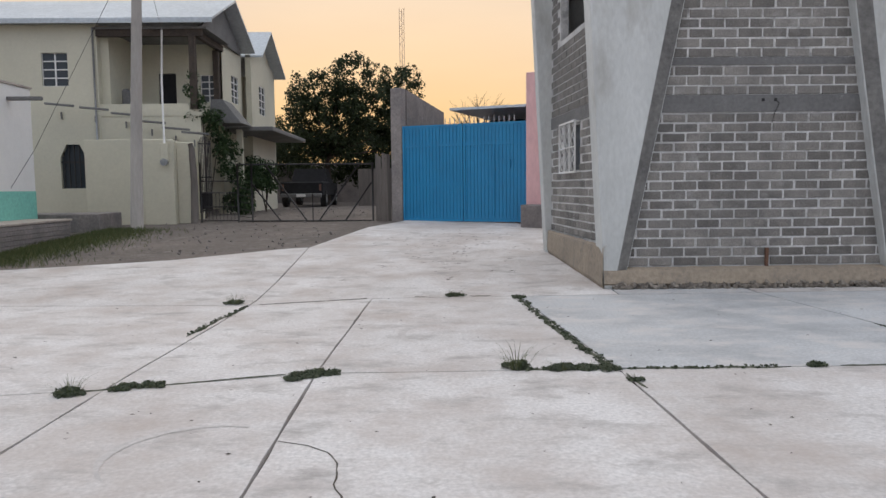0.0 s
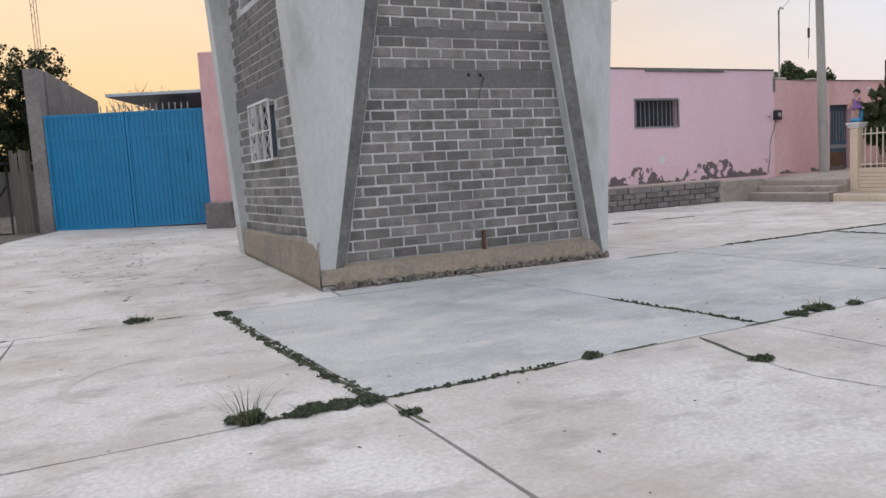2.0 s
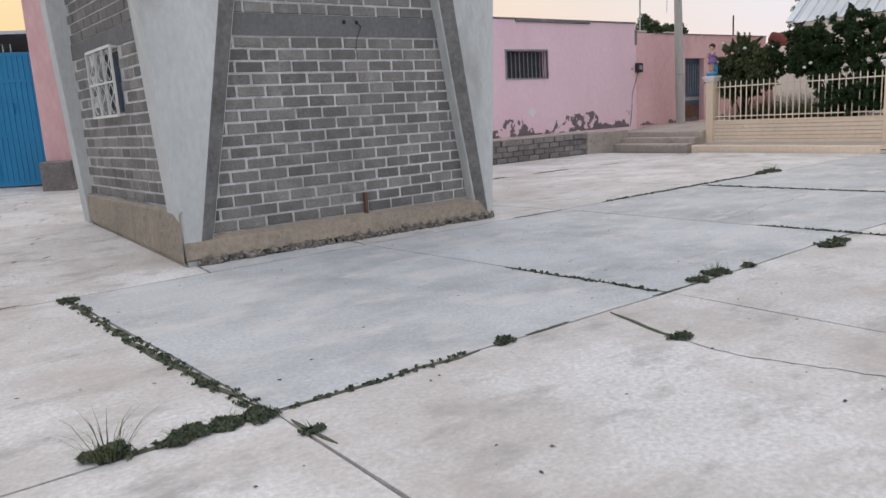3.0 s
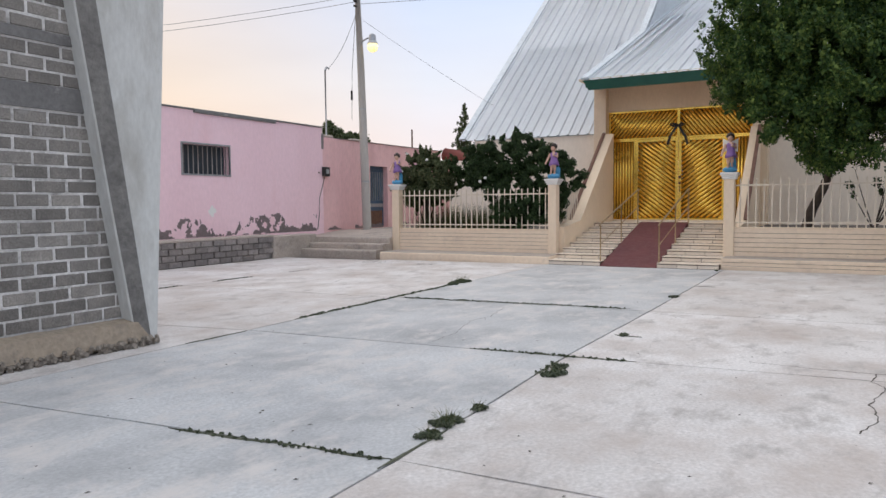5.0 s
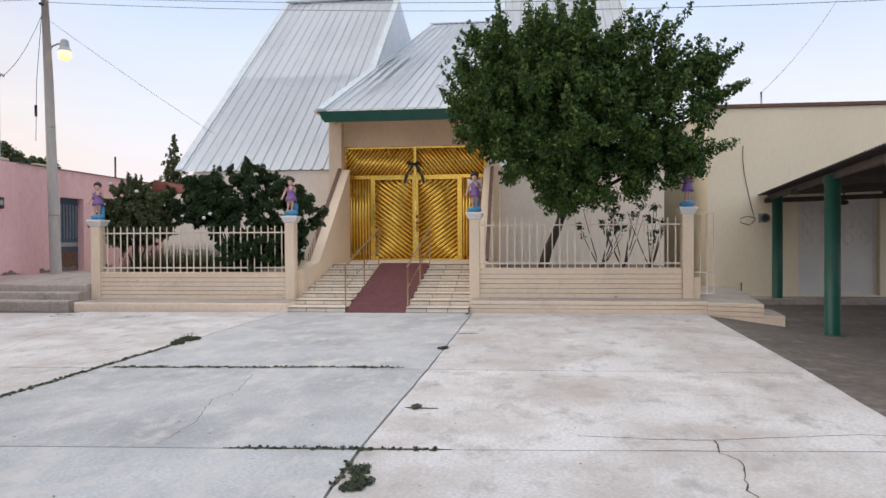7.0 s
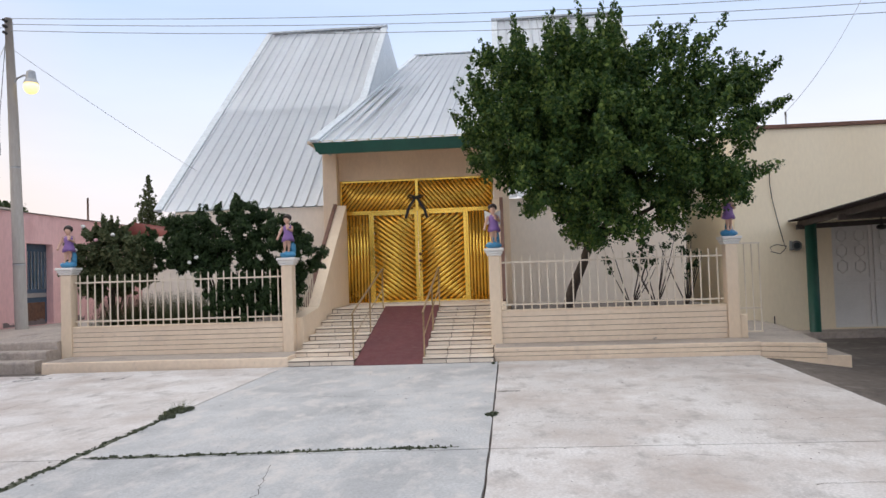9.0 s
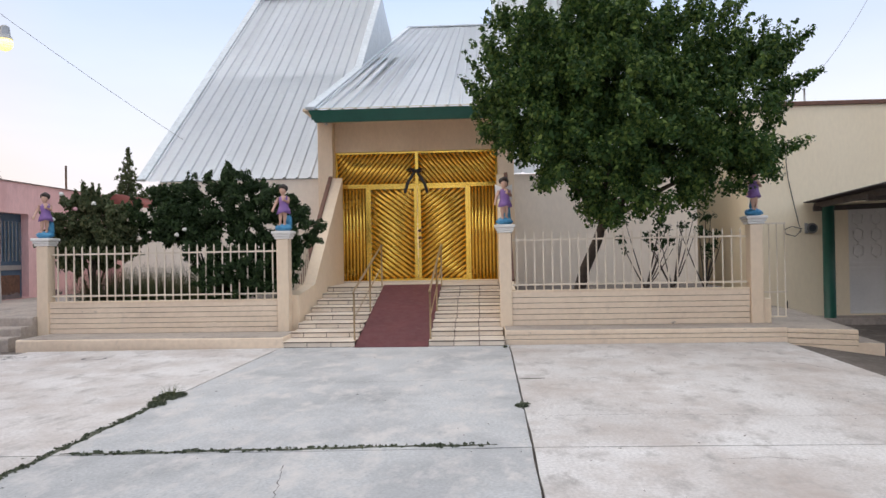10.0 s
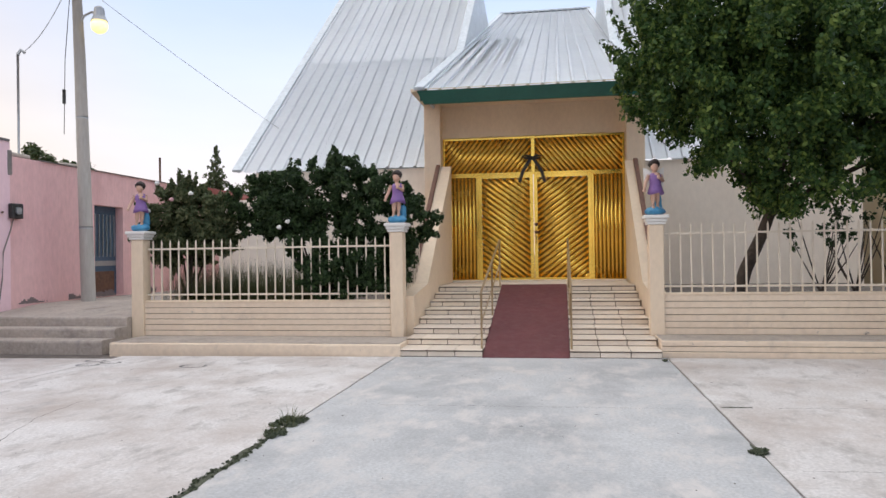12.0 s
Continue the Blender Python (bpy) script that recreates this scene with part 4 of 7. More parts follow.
for k in range(NS):
    x0 = SX0 + k * tread
    z1 = (k + 1) * riser
    for y0, y1 in ((5.50, RY0), (RY1, 9.35)):
        part("step_core", boxed(x0 + 0.012, SX1 + 0.01, y0, y1, z1 - riser, z1 - 0.012), M_GROUT, stairs)
        n_ = 3
        w = (y1 - y0) / n_
        off = w * ((0.0, 0.45, 0.2, 0.7)[k % 4] if y0 > 7 else 0.02 * (k % 3))
        cuts = sorted({y0, y1, *[y0 + off + i * w for i in range(n_ + 1) if y0 < y0 + off + i * w < y1]})
        for a, b in zip(cuts, cuts[1:]):
            if b - a < 0.03:
                continue
            d = tread if k < NS - 1 else 0.45
            shared("tile", tile(d + 0.04, b - a, 0.014), stairs, pose(x0 - 0.032, a, z1 - 0.014))
            shared("tile", tile(riser - 0.036, b - a, 0.012), stairs, pose(x0 + 0.0, a, z1 - 0.031, 0, 90, 0))
bm = bmesh.new()
hexa(bm, [(SX0 - 0.05, RY0, -0.02), (SX0 - 0.05, RY1, -0.02), (SX1 + 0.1, RY1, -0.02), (SX1 + 0.1, RY0, -0.02)][::-1], [(SX0 - 0.05, RY0, 0.012), (SX0 - 0.05, RY1, 0.012), (SX1 + 0.1, RY1, SZ + 0.02), (SX1 + 0.1, RY0, SZ + 0.02)][::-1])
bmesh.ops.recalc_face_normals(bm, faces=bm.faces)
part("ramp", bm, M_RAMP, stairs, "maroon painted ramp")
part("landing_tile", boxed(SX1 + 0.462, CX - 0.10, 5.52, 9.34, SZ - 0.028, SZ - 0.002), M_CREAM_PALE, stairs, "pale landing floor")
part("threshold", boxed(CX - 0.095, CX + 0.05, 5.46, 9.59, SZ - 0.028, SZ + 0.035, bevel=0.008), M_TILE, stairs)


def stringer(y0, y1):
    """Sloping cheek wall beside the stairs, falling from the pier to the pillar, with a brown coping."""
    pts = [(18.68, 0.0), (18.68, 0.85), (20.0, 1.0), (23.15, 3.55), (23.15, 0.0)]
    b_ = bmesh.new()
    hexa(b_, [(x, y0, z) for x, z in pts], [(x, y1, z) for x, z in pts])
    bmesh.ops.recalc_face_normals(b_, faces=b_.faces)
    ob = structure(part("stair_wall", b_, M_CREAM), "cream sloping wall beside the church stairs", "wall")
    yo = y1 - 0.02 if y0 > 7.5 else y0 + 0.02
    bar_between((20.0, yo, 1.02), (23.15, yo, 3.58), 0.09, 0.05, "coping", M_BRICKCAP, ob, "worn brown coping")
    return ob


stringer(9.36, 9.68)
stringer(5.24, 5.49)


def handrail(y):
    ob = thing("handrail", "slim bronze handrail beside the ramp", "handrail", "stair handrails", (SX0, y, 0))
    slope = SZ / (SX1 - SX0)
    ps = [(0.1, 0.02), (1.9, 1.9 * slope), (3.6, 3.6 * slope)]
    for x, z in ps:
        part("post", tubed([(x, 0, z), (x, 0, z + 0.92)], 0.017), M_RAIL, ob)
    part("rail", tubed([(0.02, 0, 0.93), (0.1, 0, 0.97), (3.6, 0, 3.6 * slope + 0.93), (3.75, 0, 3.6 * slope + 0.93)], 0.02), M_RAIL, ob)
    part("rail", tubed([(0.1, 0, 0.5), (3.6, 0, 3.6 * slope + 0.46)], 0.012), M_RAIL, ob)
    return ob


handrail(RY1 + 0.02)
handrail(RY0 - 0.03)

# ---- gold portal doors ----
portal = thing("church_door", "closed gold metal double door with slatted panels", "door", at=(CX, 7.5, SZ))


def slatted(y0, y1, z0, z1, angle, pitch, parent, name="slat", x=0.0):
    """A panel filled with parallel slats at an angle (degrees from level), clipped to the rectangle."""
    # backing sheet; the shadow in the slat gaps is put into its colour
    part("panel", boxed(x + 0.035, x + 0.06, y0, y1, z0, z1), M_GOLD_SHADE, parent)
    d = Vector((math.cos(radians(angle)), math.sin(radians(angle))))
    n_ = Vector((-d.y, d.x))
    cs = [Vector(p) for p in ((y0, z0), (y1, z0), (y1, z1), (y0, z1))]
    lo, hi = min(c.dot(n_) for c in cs), max(c.dot(n_) for c in cs)
    k = lo + pitch * 0.5
    while k < hi:
        ts = []
        o = n_ * k
        for p, v, a, b, q, w in ((o.x, d.x, y0, y1, o.y, d.y), (o.y, d.y, z0, z1, o.x, d.x)):
            if abs(v) > 1e-6:
                ts.append(sorted(((a - p) / v, (b - p) / v)))
            elif not a <= p <= b:
                ts.append((1, 0))
        t0, t1 = max(t_[0] for t_ in ts), min(t_[1] for t_ in ts)
        if t1 - t0 > 0.03:
            a, b = o + d * t0, o + d * t1
            ln = (b - a).length
            bm_ = bmesh.new()
            r = pitch * 0.42
            pr = [(0.036 - 0.036 * math.sin(math.pi * i / 6), -r * math.cos(math.pi * i / 6)) for i in range(7)]
            A = [bm_.verts.new((x + px, a.x + n_.x * pn, a.y + n_.y * pn)) for px, pn in pr]
            B = [bm_.verts.new((x + px, b.x + n_.x * pn, b.y + n_.y * pn)) for px, pn in pr]
            for i in range(6):
                bm_.faces.new((A[i], A[i + 1], B[i + 1], B[i])).smooth = True
            bm_.faces.new(A[::-1])
            bm_.faces.new(B)
            bmesh.ops.recalc_face_normals(bm_, faces=bm_.faces)
            part(name, bm_, M_GOLD, parent)
        k += pitch


def frame_rect(y0, y1, z0, z1, w, parent, x=-0.02, t=0.06, mat=M_GOLD):
    for a in ((y0, y0 + w, z0, z1), (y1 - w, y1, z0, z1), (y0 + w, y1 - w, z0, z0 + w), (y0 + w, y1 - w, z1 - w, z1)):
        part("frame_bar", boxed(x, x + t, *a, bevel=0.004), mat, parent)


# local: y across from the door's middle (+ towards the pink house), z up from the sill
HT, HD = 3.33, 2.46
frame_rect(-2.04, 2.10, HD, HT, 0.05, portal)
part("mullion", boxed(-0.03, 0.03, -0.03, 0.05, HD, HT), M_GOLD, portal)
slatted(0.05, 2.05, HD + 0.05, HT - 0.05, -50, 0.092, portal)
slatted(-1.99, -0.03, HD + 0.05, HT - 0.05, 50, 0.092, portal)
for s, (a, b) in ((1, (1.28, 2.10)), (-1, (-2.04, -1.30))):
    side = part("side_panel", boxed(0.04, 0.06, a, b, 0, HD), M_GOLD_SHADE, portal)
    frame_rect(a, b, 0, HD, 0.05, portal)
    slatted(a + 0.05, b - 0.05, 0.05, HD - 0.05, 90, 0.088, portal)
for s, (a, b) in ((1, (0.01, 1.28)), (-1, (-1.30, 0.0))):
    frame_rect(a, b, 0, HD, 0.085, portal, x=-0.03)
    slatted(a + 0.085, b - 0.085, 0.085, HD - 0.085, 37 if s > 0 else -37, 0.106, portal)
part("lock_plate", boxed(-0.045, -0.03, -0.075, -0.015, 0.85, 1.45, bevel=0.004), M_GOLD, portal)
for z in (1.12, 1.30):
    bm = bmesh.new()
    bmesh.ops.create_uvsphere(bm, u_segments=12, v_segments=8, radius=0.04, matrix=pose(-0.07, -0.045, z))
    part("knob", bm, M_RUST, portal, "dark door knob")
part("pull_handle", tubed([(-0.03, -0.045, 0.86), (-0.08, -0.045, 0.88), (-0.08, -0.045, 1.02), (-0.03, -0.045, 1.04)], 0.012), M_RUST, portal)

# ---- yellow house and porch ----
YX, YC, YT = 23.0, -0.58, 5.02          # face, corner and parapet height
yhouse = thing("yellow_house", "plain yellow cream house with dark parapet edge", "house")
YD = (-4.98, -2.92, -0.02, 2.58)
part("wall", wall_with_holes(bmesh.new(), "x", YX, 0.3, -15.0, YC, -0.4, YT, [YD]), M_YELLOW, yhouse)
part("wall", boxed(YX + 0.3, 36.0, YC - 0.3, YC, -0.4, YT), M_YELLOW, yhouse)
part("wall", boxed(YX, 36.0, -15.3, -15.0, -0.4, YT), M_YELLOW, yhouse)
part("flat_roof", boxed(YX + 0.2, 36.0, -15.0, YC - 0.2, 4.65, 4.75), M_BAND, yhouse)
part("parapet_edge", boxed(YX - 0.06, YX + 0.3, -15.1, YC + 0.06, YT, YT + 0.10, bevel=0.01), M_BRICKCAP, yhouse, "dark brown parapet edge")
part("parapet_edge", boxed(YX + 0.3, 36.0, YC - 0.3, YC + 0.06, YT, YT + 0.10, bevel=0.01), M_BRICKCAP, yhouse)
part("door_sill", boxed(YX - 0.75, YX + 0.02, -6.2, -1.6, -0.3, -0.05, bevel=0.015), M_STEP, yhouse)
wdoor = part("door", boxed(YX + 0.16, YX + 0.2, YD[0], YD[1], YD[2], YD[3]), M_WHITE, yhouse, "white metal double door")
mid = (YD[0] + YD[1]) / 2
for a, b in ((YD[0], mid), (mid, YD[1])):
    for z0, z1 in ((-0.02, 1.10), (1.14, 2.56)):
        for q in ((a + .02, a + .10, z0, z1), (b - .10, b - .02, z0, z1), (a + .1, b - .1, z0, z0 + .08), (a + .1, b - .1, z1 - .08, z1)):
            part("stile", boxed(YX + 0.13, YX + 0.165, *q, bevel=0.004), M_WHITE, wdoor)
    for cy in (a + 0.30, b - 0.30):
        for cz in (1.50, 1.89, 2.28):
            bm = bmesh.new()
            for i in range(6):
                t0, t1 = radians(60 * i + 30), radians(60 * i + 90)
                tube(bm, [(YX + 0.15, cy + 0.13 * math.cos(t0), cz + 0.17 * math.sin(t0)), (YX + 0.15, cy + 0.13 * math.cos(t1), cz + 0.17 * math.sin(t1))], 0.012, sides=5)
            part("ornament", bm, M_WHITE, wdoor)

porch = thing("porch", "corrugated porch roof on dark green steel posts", "porch")
PE = Vector((23.0, -1.87, 2.66))           # corner of the roof at the house wall
PU = Vector((-0.9875, 0.1578, 0))          # along the front edge, away from the house


def porch_at(u, v, z):
    p_ = PE + PU * u - Vector((0, v, 0))
    return p_.x, p_.y, z


for x, y in ((16.0, -1.0), (22.45, -2.2)):
    p = part("post", tubed([(x, y, -0.22), (x, y, 2.6)], 0.13, sides=18), M_GREEN, porch)
    part("base_plate", boxed(x - 0.17, x + 0.17, y - 0.17, y + 0.17, -0.225, -0.19), M_GREEN, p)
for u, v in ((7.0, 5.6), (13.2, 0.2), (13.2, 5.6)):
    x, y, z = porch_at(u, v, 0)
    part("post", tubed([(x, y, -0.22), (x, y, 2.6)], 0.13, sides=18), M_GREEN, porch)
bm = bmesh.new()
rows = []
for v, z in ((0.0, 2.675), (6.2, 2.86)):
    rows.append([bm.verts.new(porch_at(0.02 + k * 0.038, v, z + 0.02 * math.sin(k * math.pi / 2))) for k in range(370)])
for k in range(369):
    bm.faces.new((rows[0][k], rows[0][k + 1], rows[1][k + 1], rows[1][k]))
bmesh.ops.solidify(bm, geom=bm.faces[:], thickness=0.006)
part("roof_sheet", bm, M_PORCH, porch, "dark corrugated roof sheet")
for v, z in ((0.28, 2.59), (3.2, 2.69), (5.9, 2.77)):
    bar_between(porch_at(0.05, v, z), porch_at(14.0, v, z), 0.09, 0.13, "beam", M_PORCH, porch)
for u in (0.5, 4.0, 7.05, 10.5):
    bar_between(porch_at(u, 0.1, 2.50), porch_at(u, 6.1, 2.68), 0.08, 0.12, "beam", M_PORCH, porch)

# ---- blue gate and the yard behind ----
def local(a, b, z0):
    """A frame with x from a to b, y away, z up."""
    a, b = Vector((*a, z0)), Vector((*b, z0))
    return pose(*a, 0, 0, math.degrees(math.atan2(b.y - a.y, b.x - a.x))), (b - a).length


gm, gw = local((-0.83, 20.4), (2.50, 18.95), 0.45)
gate = thing("metal_gate", "closed blue ribbed sheet metal double gate", "gate")
gate.matrix_basis = gm
GH = 2.66
for k, (a, b) in enumerate(((0.02, gw * 0.497), (gw * 0.503, gw - 0.02))):
    leafp = part("leaf", boxed(a, b, 0.0, 0.03, 0.03, GH), M_BLUE, gate)
    for z0, z1 in ((0.03, 0.10), (1.00, 1.06), (2.08, 2.14), (GH - 0.06, GH)):
        part("crossbar", boxed(a, b, -0.022, -0.001, z0, z1), M_BLUE, leafp)
    for x0, x1 in ((a, a + 0.06), (b - 0.06, b)):
        part("stile", boxed(x0, x1, -0.03, -0.002, 0.03, GH), M_BLUE, leafp)
    n_ = 17
    for i in range(n_):
        x = a + 0.09 + (b - a - 0.18) * i / (n_ - 1)
        part("rib", boxed(x - 0.012, x + 0.012, -0.018, -0.002, 0.1, GH - 0.06), M_BLUE, leafp)
x = gw * 0.74
part("wicket_edge", boxed(x - 0.02, x + 0.02, -0.035, -0.002, 0.1, 2.08), M_BLUE, gate)
part("latch", boxed(gw * 0.86 - 0.03, gw * 0.86 + 0.03, -0.06, -0.002, 1.45, 1.68, bevel=0.008), M_BLUE, gate)
for i in range(15):
    part("spike", boxed(gw * 0.35 + 0.14 * i, gw * 0.35 + 0.02 + 0.14 * i, 0.03, 0.05, GH - 0.1, GH + 0.16), M_STEEL, gate)
gpost = structure(part("gate_post", boxed(-0.33, 0.0, -0.05, 0.25, -0.1, 3.72, gm, bevel=0.02), M_KERB), "tall weathered concrete gate post", "post")
gwall = bmesh.new()
hexa(gwall, [(-0.92, 20.75, 0.3), (-0.70, 20.75, 0.3), (0.42, 24.2, 0.3), (0.20, 24.2, 0.3)], [(-0.92, 20.75, 4.16), (-0.70, 20.75, 4.16), (0.42, 24.2, 3.86), (0.20, 24.2, 3.86)])
bmesh.ops.recalc_face_normals(gwall, faces=gwall.faces)
structure(part("yard_wall", gwall, M_KERB), "rendered side wall of the yard behind the gate", "wall")
shed = thing("yard_shed", "low flat-roofed shed behind the blue gate", "shed")
part("roof", boxed(0.95, gw + 0.5, 1.2, 5.0, GH + 0.50, GH + 0.57, gm), M_ZINC_TRIM, shed)
# shed back in near black, painting the shade under its roof
part("back_wall", boxed(0.95, gw + 0.5, 4.8, 5.0, 0, GH + 0.499, gm), M_INSIDE_SHADE, shed)
structure(part("wall_side", boxed(gw + 0.02, gw + 0.55, -0.3, 4.0, -0.1, 3.85, gm, bevel=0.02), M_PINK2), "pink wall end beside the blue gate", "wall")
structure(part("wall_foot", boxed(gw + 0.05, gw + 0.62, -0.9, -0.31, -0.1, 0.5, gm, bevel=0.02), M_KERB), "low block footing below the pink wall end", "wall")

# window of the tower: opened white grille and the reveal behind it
grille = thing("window_grille", "white wrought iron window grille on the tower", "grille")
grille.matrix_basis = LM @ pose(-0.09, 2.05 * 0.26, 0) @ Matrix.Diagonal((1, 0.74, 1, 1))
for a in ((1.36, 1.39, 1.62, 2.45), (2.72, 2.75, 1.62, 2.45), (1.39, 2.72, 1.62, 1.65), (1.39, 2.72, 2.42, 2.45), (1.39, 2.72, 2.02, 2.04), (1.82, 1.84, 1.65, 2.42), (2.26, 2.28, 1.65, 2.42)):
    part("bar", boxed(-0.014, 0.014, *a), M_WHITE, grille)
for y in (1.6, 2.05, 2.5):
    for z in (1.84, 2.23):
        bm = bmesh.new()
        for s in (-1, 1):
            tube(bm, [(0, y + s * 0.02, z - 0.17), (0, y + s * 0.13, z - 0.08), (0, y + s * 0.03, z), (0, y + s * 0.13, z + 0.08), (0, y + s * 0.02, z + 0.17)], 0.007, sides=5)
        part("scroll", bm, M_WHITE, grille)
for y, z in ((1.40, 2.43), (2.72, 2.43), (1.40, 1.64), (2.72, 1.64)):
    part("stay", boxed(0.0, 0.10, y - 0.012, y + 0.012, z - 0.012, z + 0.012), M_WHITE, grille)
part("window_backing", boxed(0.13, 0.14, 1.58, 2.55, 1.66, 2.42, LM), M_GLASS, tower, "dark window pane")
part("sill_stub", boxed(0.06, 0.1, 1.58, 2.55, 1.64, 1.68, LM), M_BAND, tower)
# iron stub and wires on the front
part("iron_stub", boxed(4.53, 4.57, FY - 0.05, FY + 0.0, 0.28, 0.54, bevel=0.004), M_RUST, tower, "rusty iron stub")
part("wire", tubed([(4.62, FY - 0.02, 0.25), (4.66, FY - 0.12, 0.22), (4.60, FY - 0.13, 0.12), (4.58, FY - 0.15, 0.03), (4.66, FY - 0.2, 0.012)], 0.006, sides=5), M_BLACK, tower)
part("wire", tubed([(4.61, FY - 0.01, 2.56), (4.66, FY - 0.04, 2.50), (4.60, FY - 0.03, 2.36), (4.58, FY - 0.02, 2.24)], 0.006, sides=5), M_BLACK, tower)
for x in (4.45, 4.62):
    # thin black plates paint the shade inside two conduit holes
    part("conduit_hole", boxed(x - 0.02, x + 0.02, FY - 0.016, FY - 0.004, 2.53, 2.57), M_INSIDE_SHADE, tower)

# ---- details of the pink wall ----
bars = thing("window_bars", "dark window with upright iron bars in the pink wall", "window", at=(0, 0, 0))
for a in ((PW[0] - 0.04, PW[0], PW[2] - 0.04, PW[3] + 0.04), (PW[1], PW[1] + 0.04, PW[2] - 0.04, PW[3] + 0.04), (PW[0], PW[1], PW[2] - 0.04, PW[2]), (PW[0], PW[1], PW[3], PW[3] + 0.04)):
    part("frame_bar", boxed(a[0], a[1], PY - 0.02, PY + 0.03, a[2], a[3]), M_STEEL, bars)
for k in range(10):
    x = PW[0] + 0.08 + k * (PW[1] - PW[0] - 0.16) / 9
    part("bar", tubed([(x, PY + 0.05, PW[2]), (x, PY + 0.05, PW[3])], 0.014, sides=6), M_KERB, bars)
part("pane", boxed(PW[0], PW[1], PY + 0.2, PY + 0.22, PW[2], PW[3]), M_GLASS, bars)


def peel(x0, x1, z0, top, seed, thr=0.08):
    """Patches where the paint has come off the foot of the wall, as thin flakes of bare render."""
    bm_ = bmesh.new()
    s = 0.03
    nx, nz = int((x1 - x0) / s), int((top - z0) / s)
    vs = {}
    for i in range(nx):
        for j in range(nz):
            x, z = x0 + i * s, z0 + j * s
            v = noise.noise((x * 1.3, z * 2.2, seed)) * 0.9 + noise.noise((x * 4.5, z * 5.0, seed + 3)) * 0.45 + noise.noise((x * 14, z * 14, seed)) * 0.18
            if v - 0.95 * (j / nz) + 0.32 > thr + 0.25:
                q = []
                for a, b in ((i, j), (i + 1, j), (i + 1, j + 1), (i, j + 1)):
                    if (a, b) not in vs:
                        dx, dz = noise.noise((a * 2.1, b * 1.7, 5)) * 0.016, noise.noise((a * 1.3, b * 2.9, 8)) * 0.016
                        vs[a, b] = bm_.verts.new((x0 + a * s + dx, PY - 0.004, z0 + b * s + dz))
                    q.append(vs[a, b])
                bm_.faces.new(q)
    return tagged(part("peeled_patch", bm_, M_PEEL, pink, "grey bare render where paint peeled"), kind="stuff")


peel(12.0, 19.0, 0.67, 1.30, 4.0, -0.16)
peel(19.4, 24.5, 0.67, 0.95, 7.0, 0.0)
bm = bmesh.new()
bmesh.ops.create_circle(bm, cap_ends=True, segments=18, radius=0.13, matrix=pose(14.75, PY - 0.004, 1.33, 90, 0, 0))
for v in bm.verts:
    v.co.z += noise.noise((v.co.x * 9, v.co.z * 9, 2)) * 0.1
    v.co.x += noise.noise((v.co.z * 9, v.co.x * 9, 4)) * 0.08
part("paint_splash", bm, M_WHITE, pink, "white paint splash")
part("tar_edge", boxed(6.0, 19.33, PY - 0.03, PY + 0.33, 3.86, 3.905, bevel=0.008), M_BAND, pink, "dark tar roof edge")
part("tar_edge", boxed(14.2, 17.2, PY - 0.045, PY + 0.1, 3.80, 3.88, bevel=0.01), M_BAND, pink)
part("roof_rubble", boxed(19.4, 20.0, PY + 0.05, PY + 0.25, 3.58, 3.68, bevel=0.03), M_STEP, pink)
part("roof_rubble", boxed(21.0, 21.6, PY + 0.02, PY + 0.25, 3.58, 3.66, bevel=0.03), M_STEP, pink)
part("roof_edge", boxed(20.2, 27.0, PY - 0.03, PY + 0.33, 3.58, 3.60), M_KERB, pink)
part("repair_patch", boxed(19.28, 19.42, PY - 0.01, PY + 0.05, 3.2, 3.7, bevel=0.02), M_KERB, pink)
meter = thing("electric_meter", "small dark electric meter box on the pink wall", "meter box", at=(19.44, PY, 2.5))
part("case", boxed(-0.15, 0.15, -0.10, -0.002, -0.14, 0.15, bevel=0.012), M_BLACK, meter)
part("dial", boxed(-0.07, 0.07, -0.13, -0.10, -0.06, 0.08, bevel=0.03), M_STEEL, meter)
part("spout", tubed([(-0.45, -0.14, -0.04), (-0.30, -0.003, -0.03)], 0.02), M_RUST, meter)
part("cable", tubed([(-0.03, -0.02, -0.14), (-0.12, -0.02, -0.4), (-0.30, -0.02, -0.8), (-0.33, -0.02, -1.3), (-0.42, -0.02, -1.8)], 0.012, sides=6), M_KERB, meter)
sdoor = structure(new("door_2"), "old blue metal house door in the salmon wall", "door")
part("leaf", boxed(PD[0], PD[1], PY + 0.2, PY + 0.24, PD[2], PD[3]), material("faded_blue_door", (0.06, 0.11, 0.18), (0.04, 0.08, 0.13), 0.6, 2, 20, 0.2), sdoor)
for k in range(7):
    x = PD[0] + 0.12 + k * 0.145
    part("bar", boxed(x - 0.01, x + 0.01, PY + 0.16, PY + 0.195, 1.6, 2.6), M_STEEL, sdoor)
part("kick_panel", boxed(PD[0] + 0.1, PD[1] - 0.1, PY + 0.18, PY + 0.198, 0.76, 1.25), M_RUST, sdoor)
part("rail", boxed(PD[0] + 0.05, PD[1] - 0.05, PY + 0.17, PY + 0.199, 1.38, 1.5), M_STEEL, sdoor)
mast = thing("service_mast", "thin steel service mast rising from the pink roof", "mast", at=(20.2, 18.0, 3.42))
part("pipe", tubed([(0, 0, 0), (0, 0, 2.4)], 0.025, sides=8), M_STEEL, mast)
part("weatherhead", tubed([(0, 0, 2.4), (0.02, -0.05, 2.5), (0.06, -0.12, 2.44)], 0.04, 0.03), M_STEEL, mast)
rod = thing("roof_rod", "short iron rod standing on the salmon roof", "rod", at=(25.6, 18.0, 3.42))
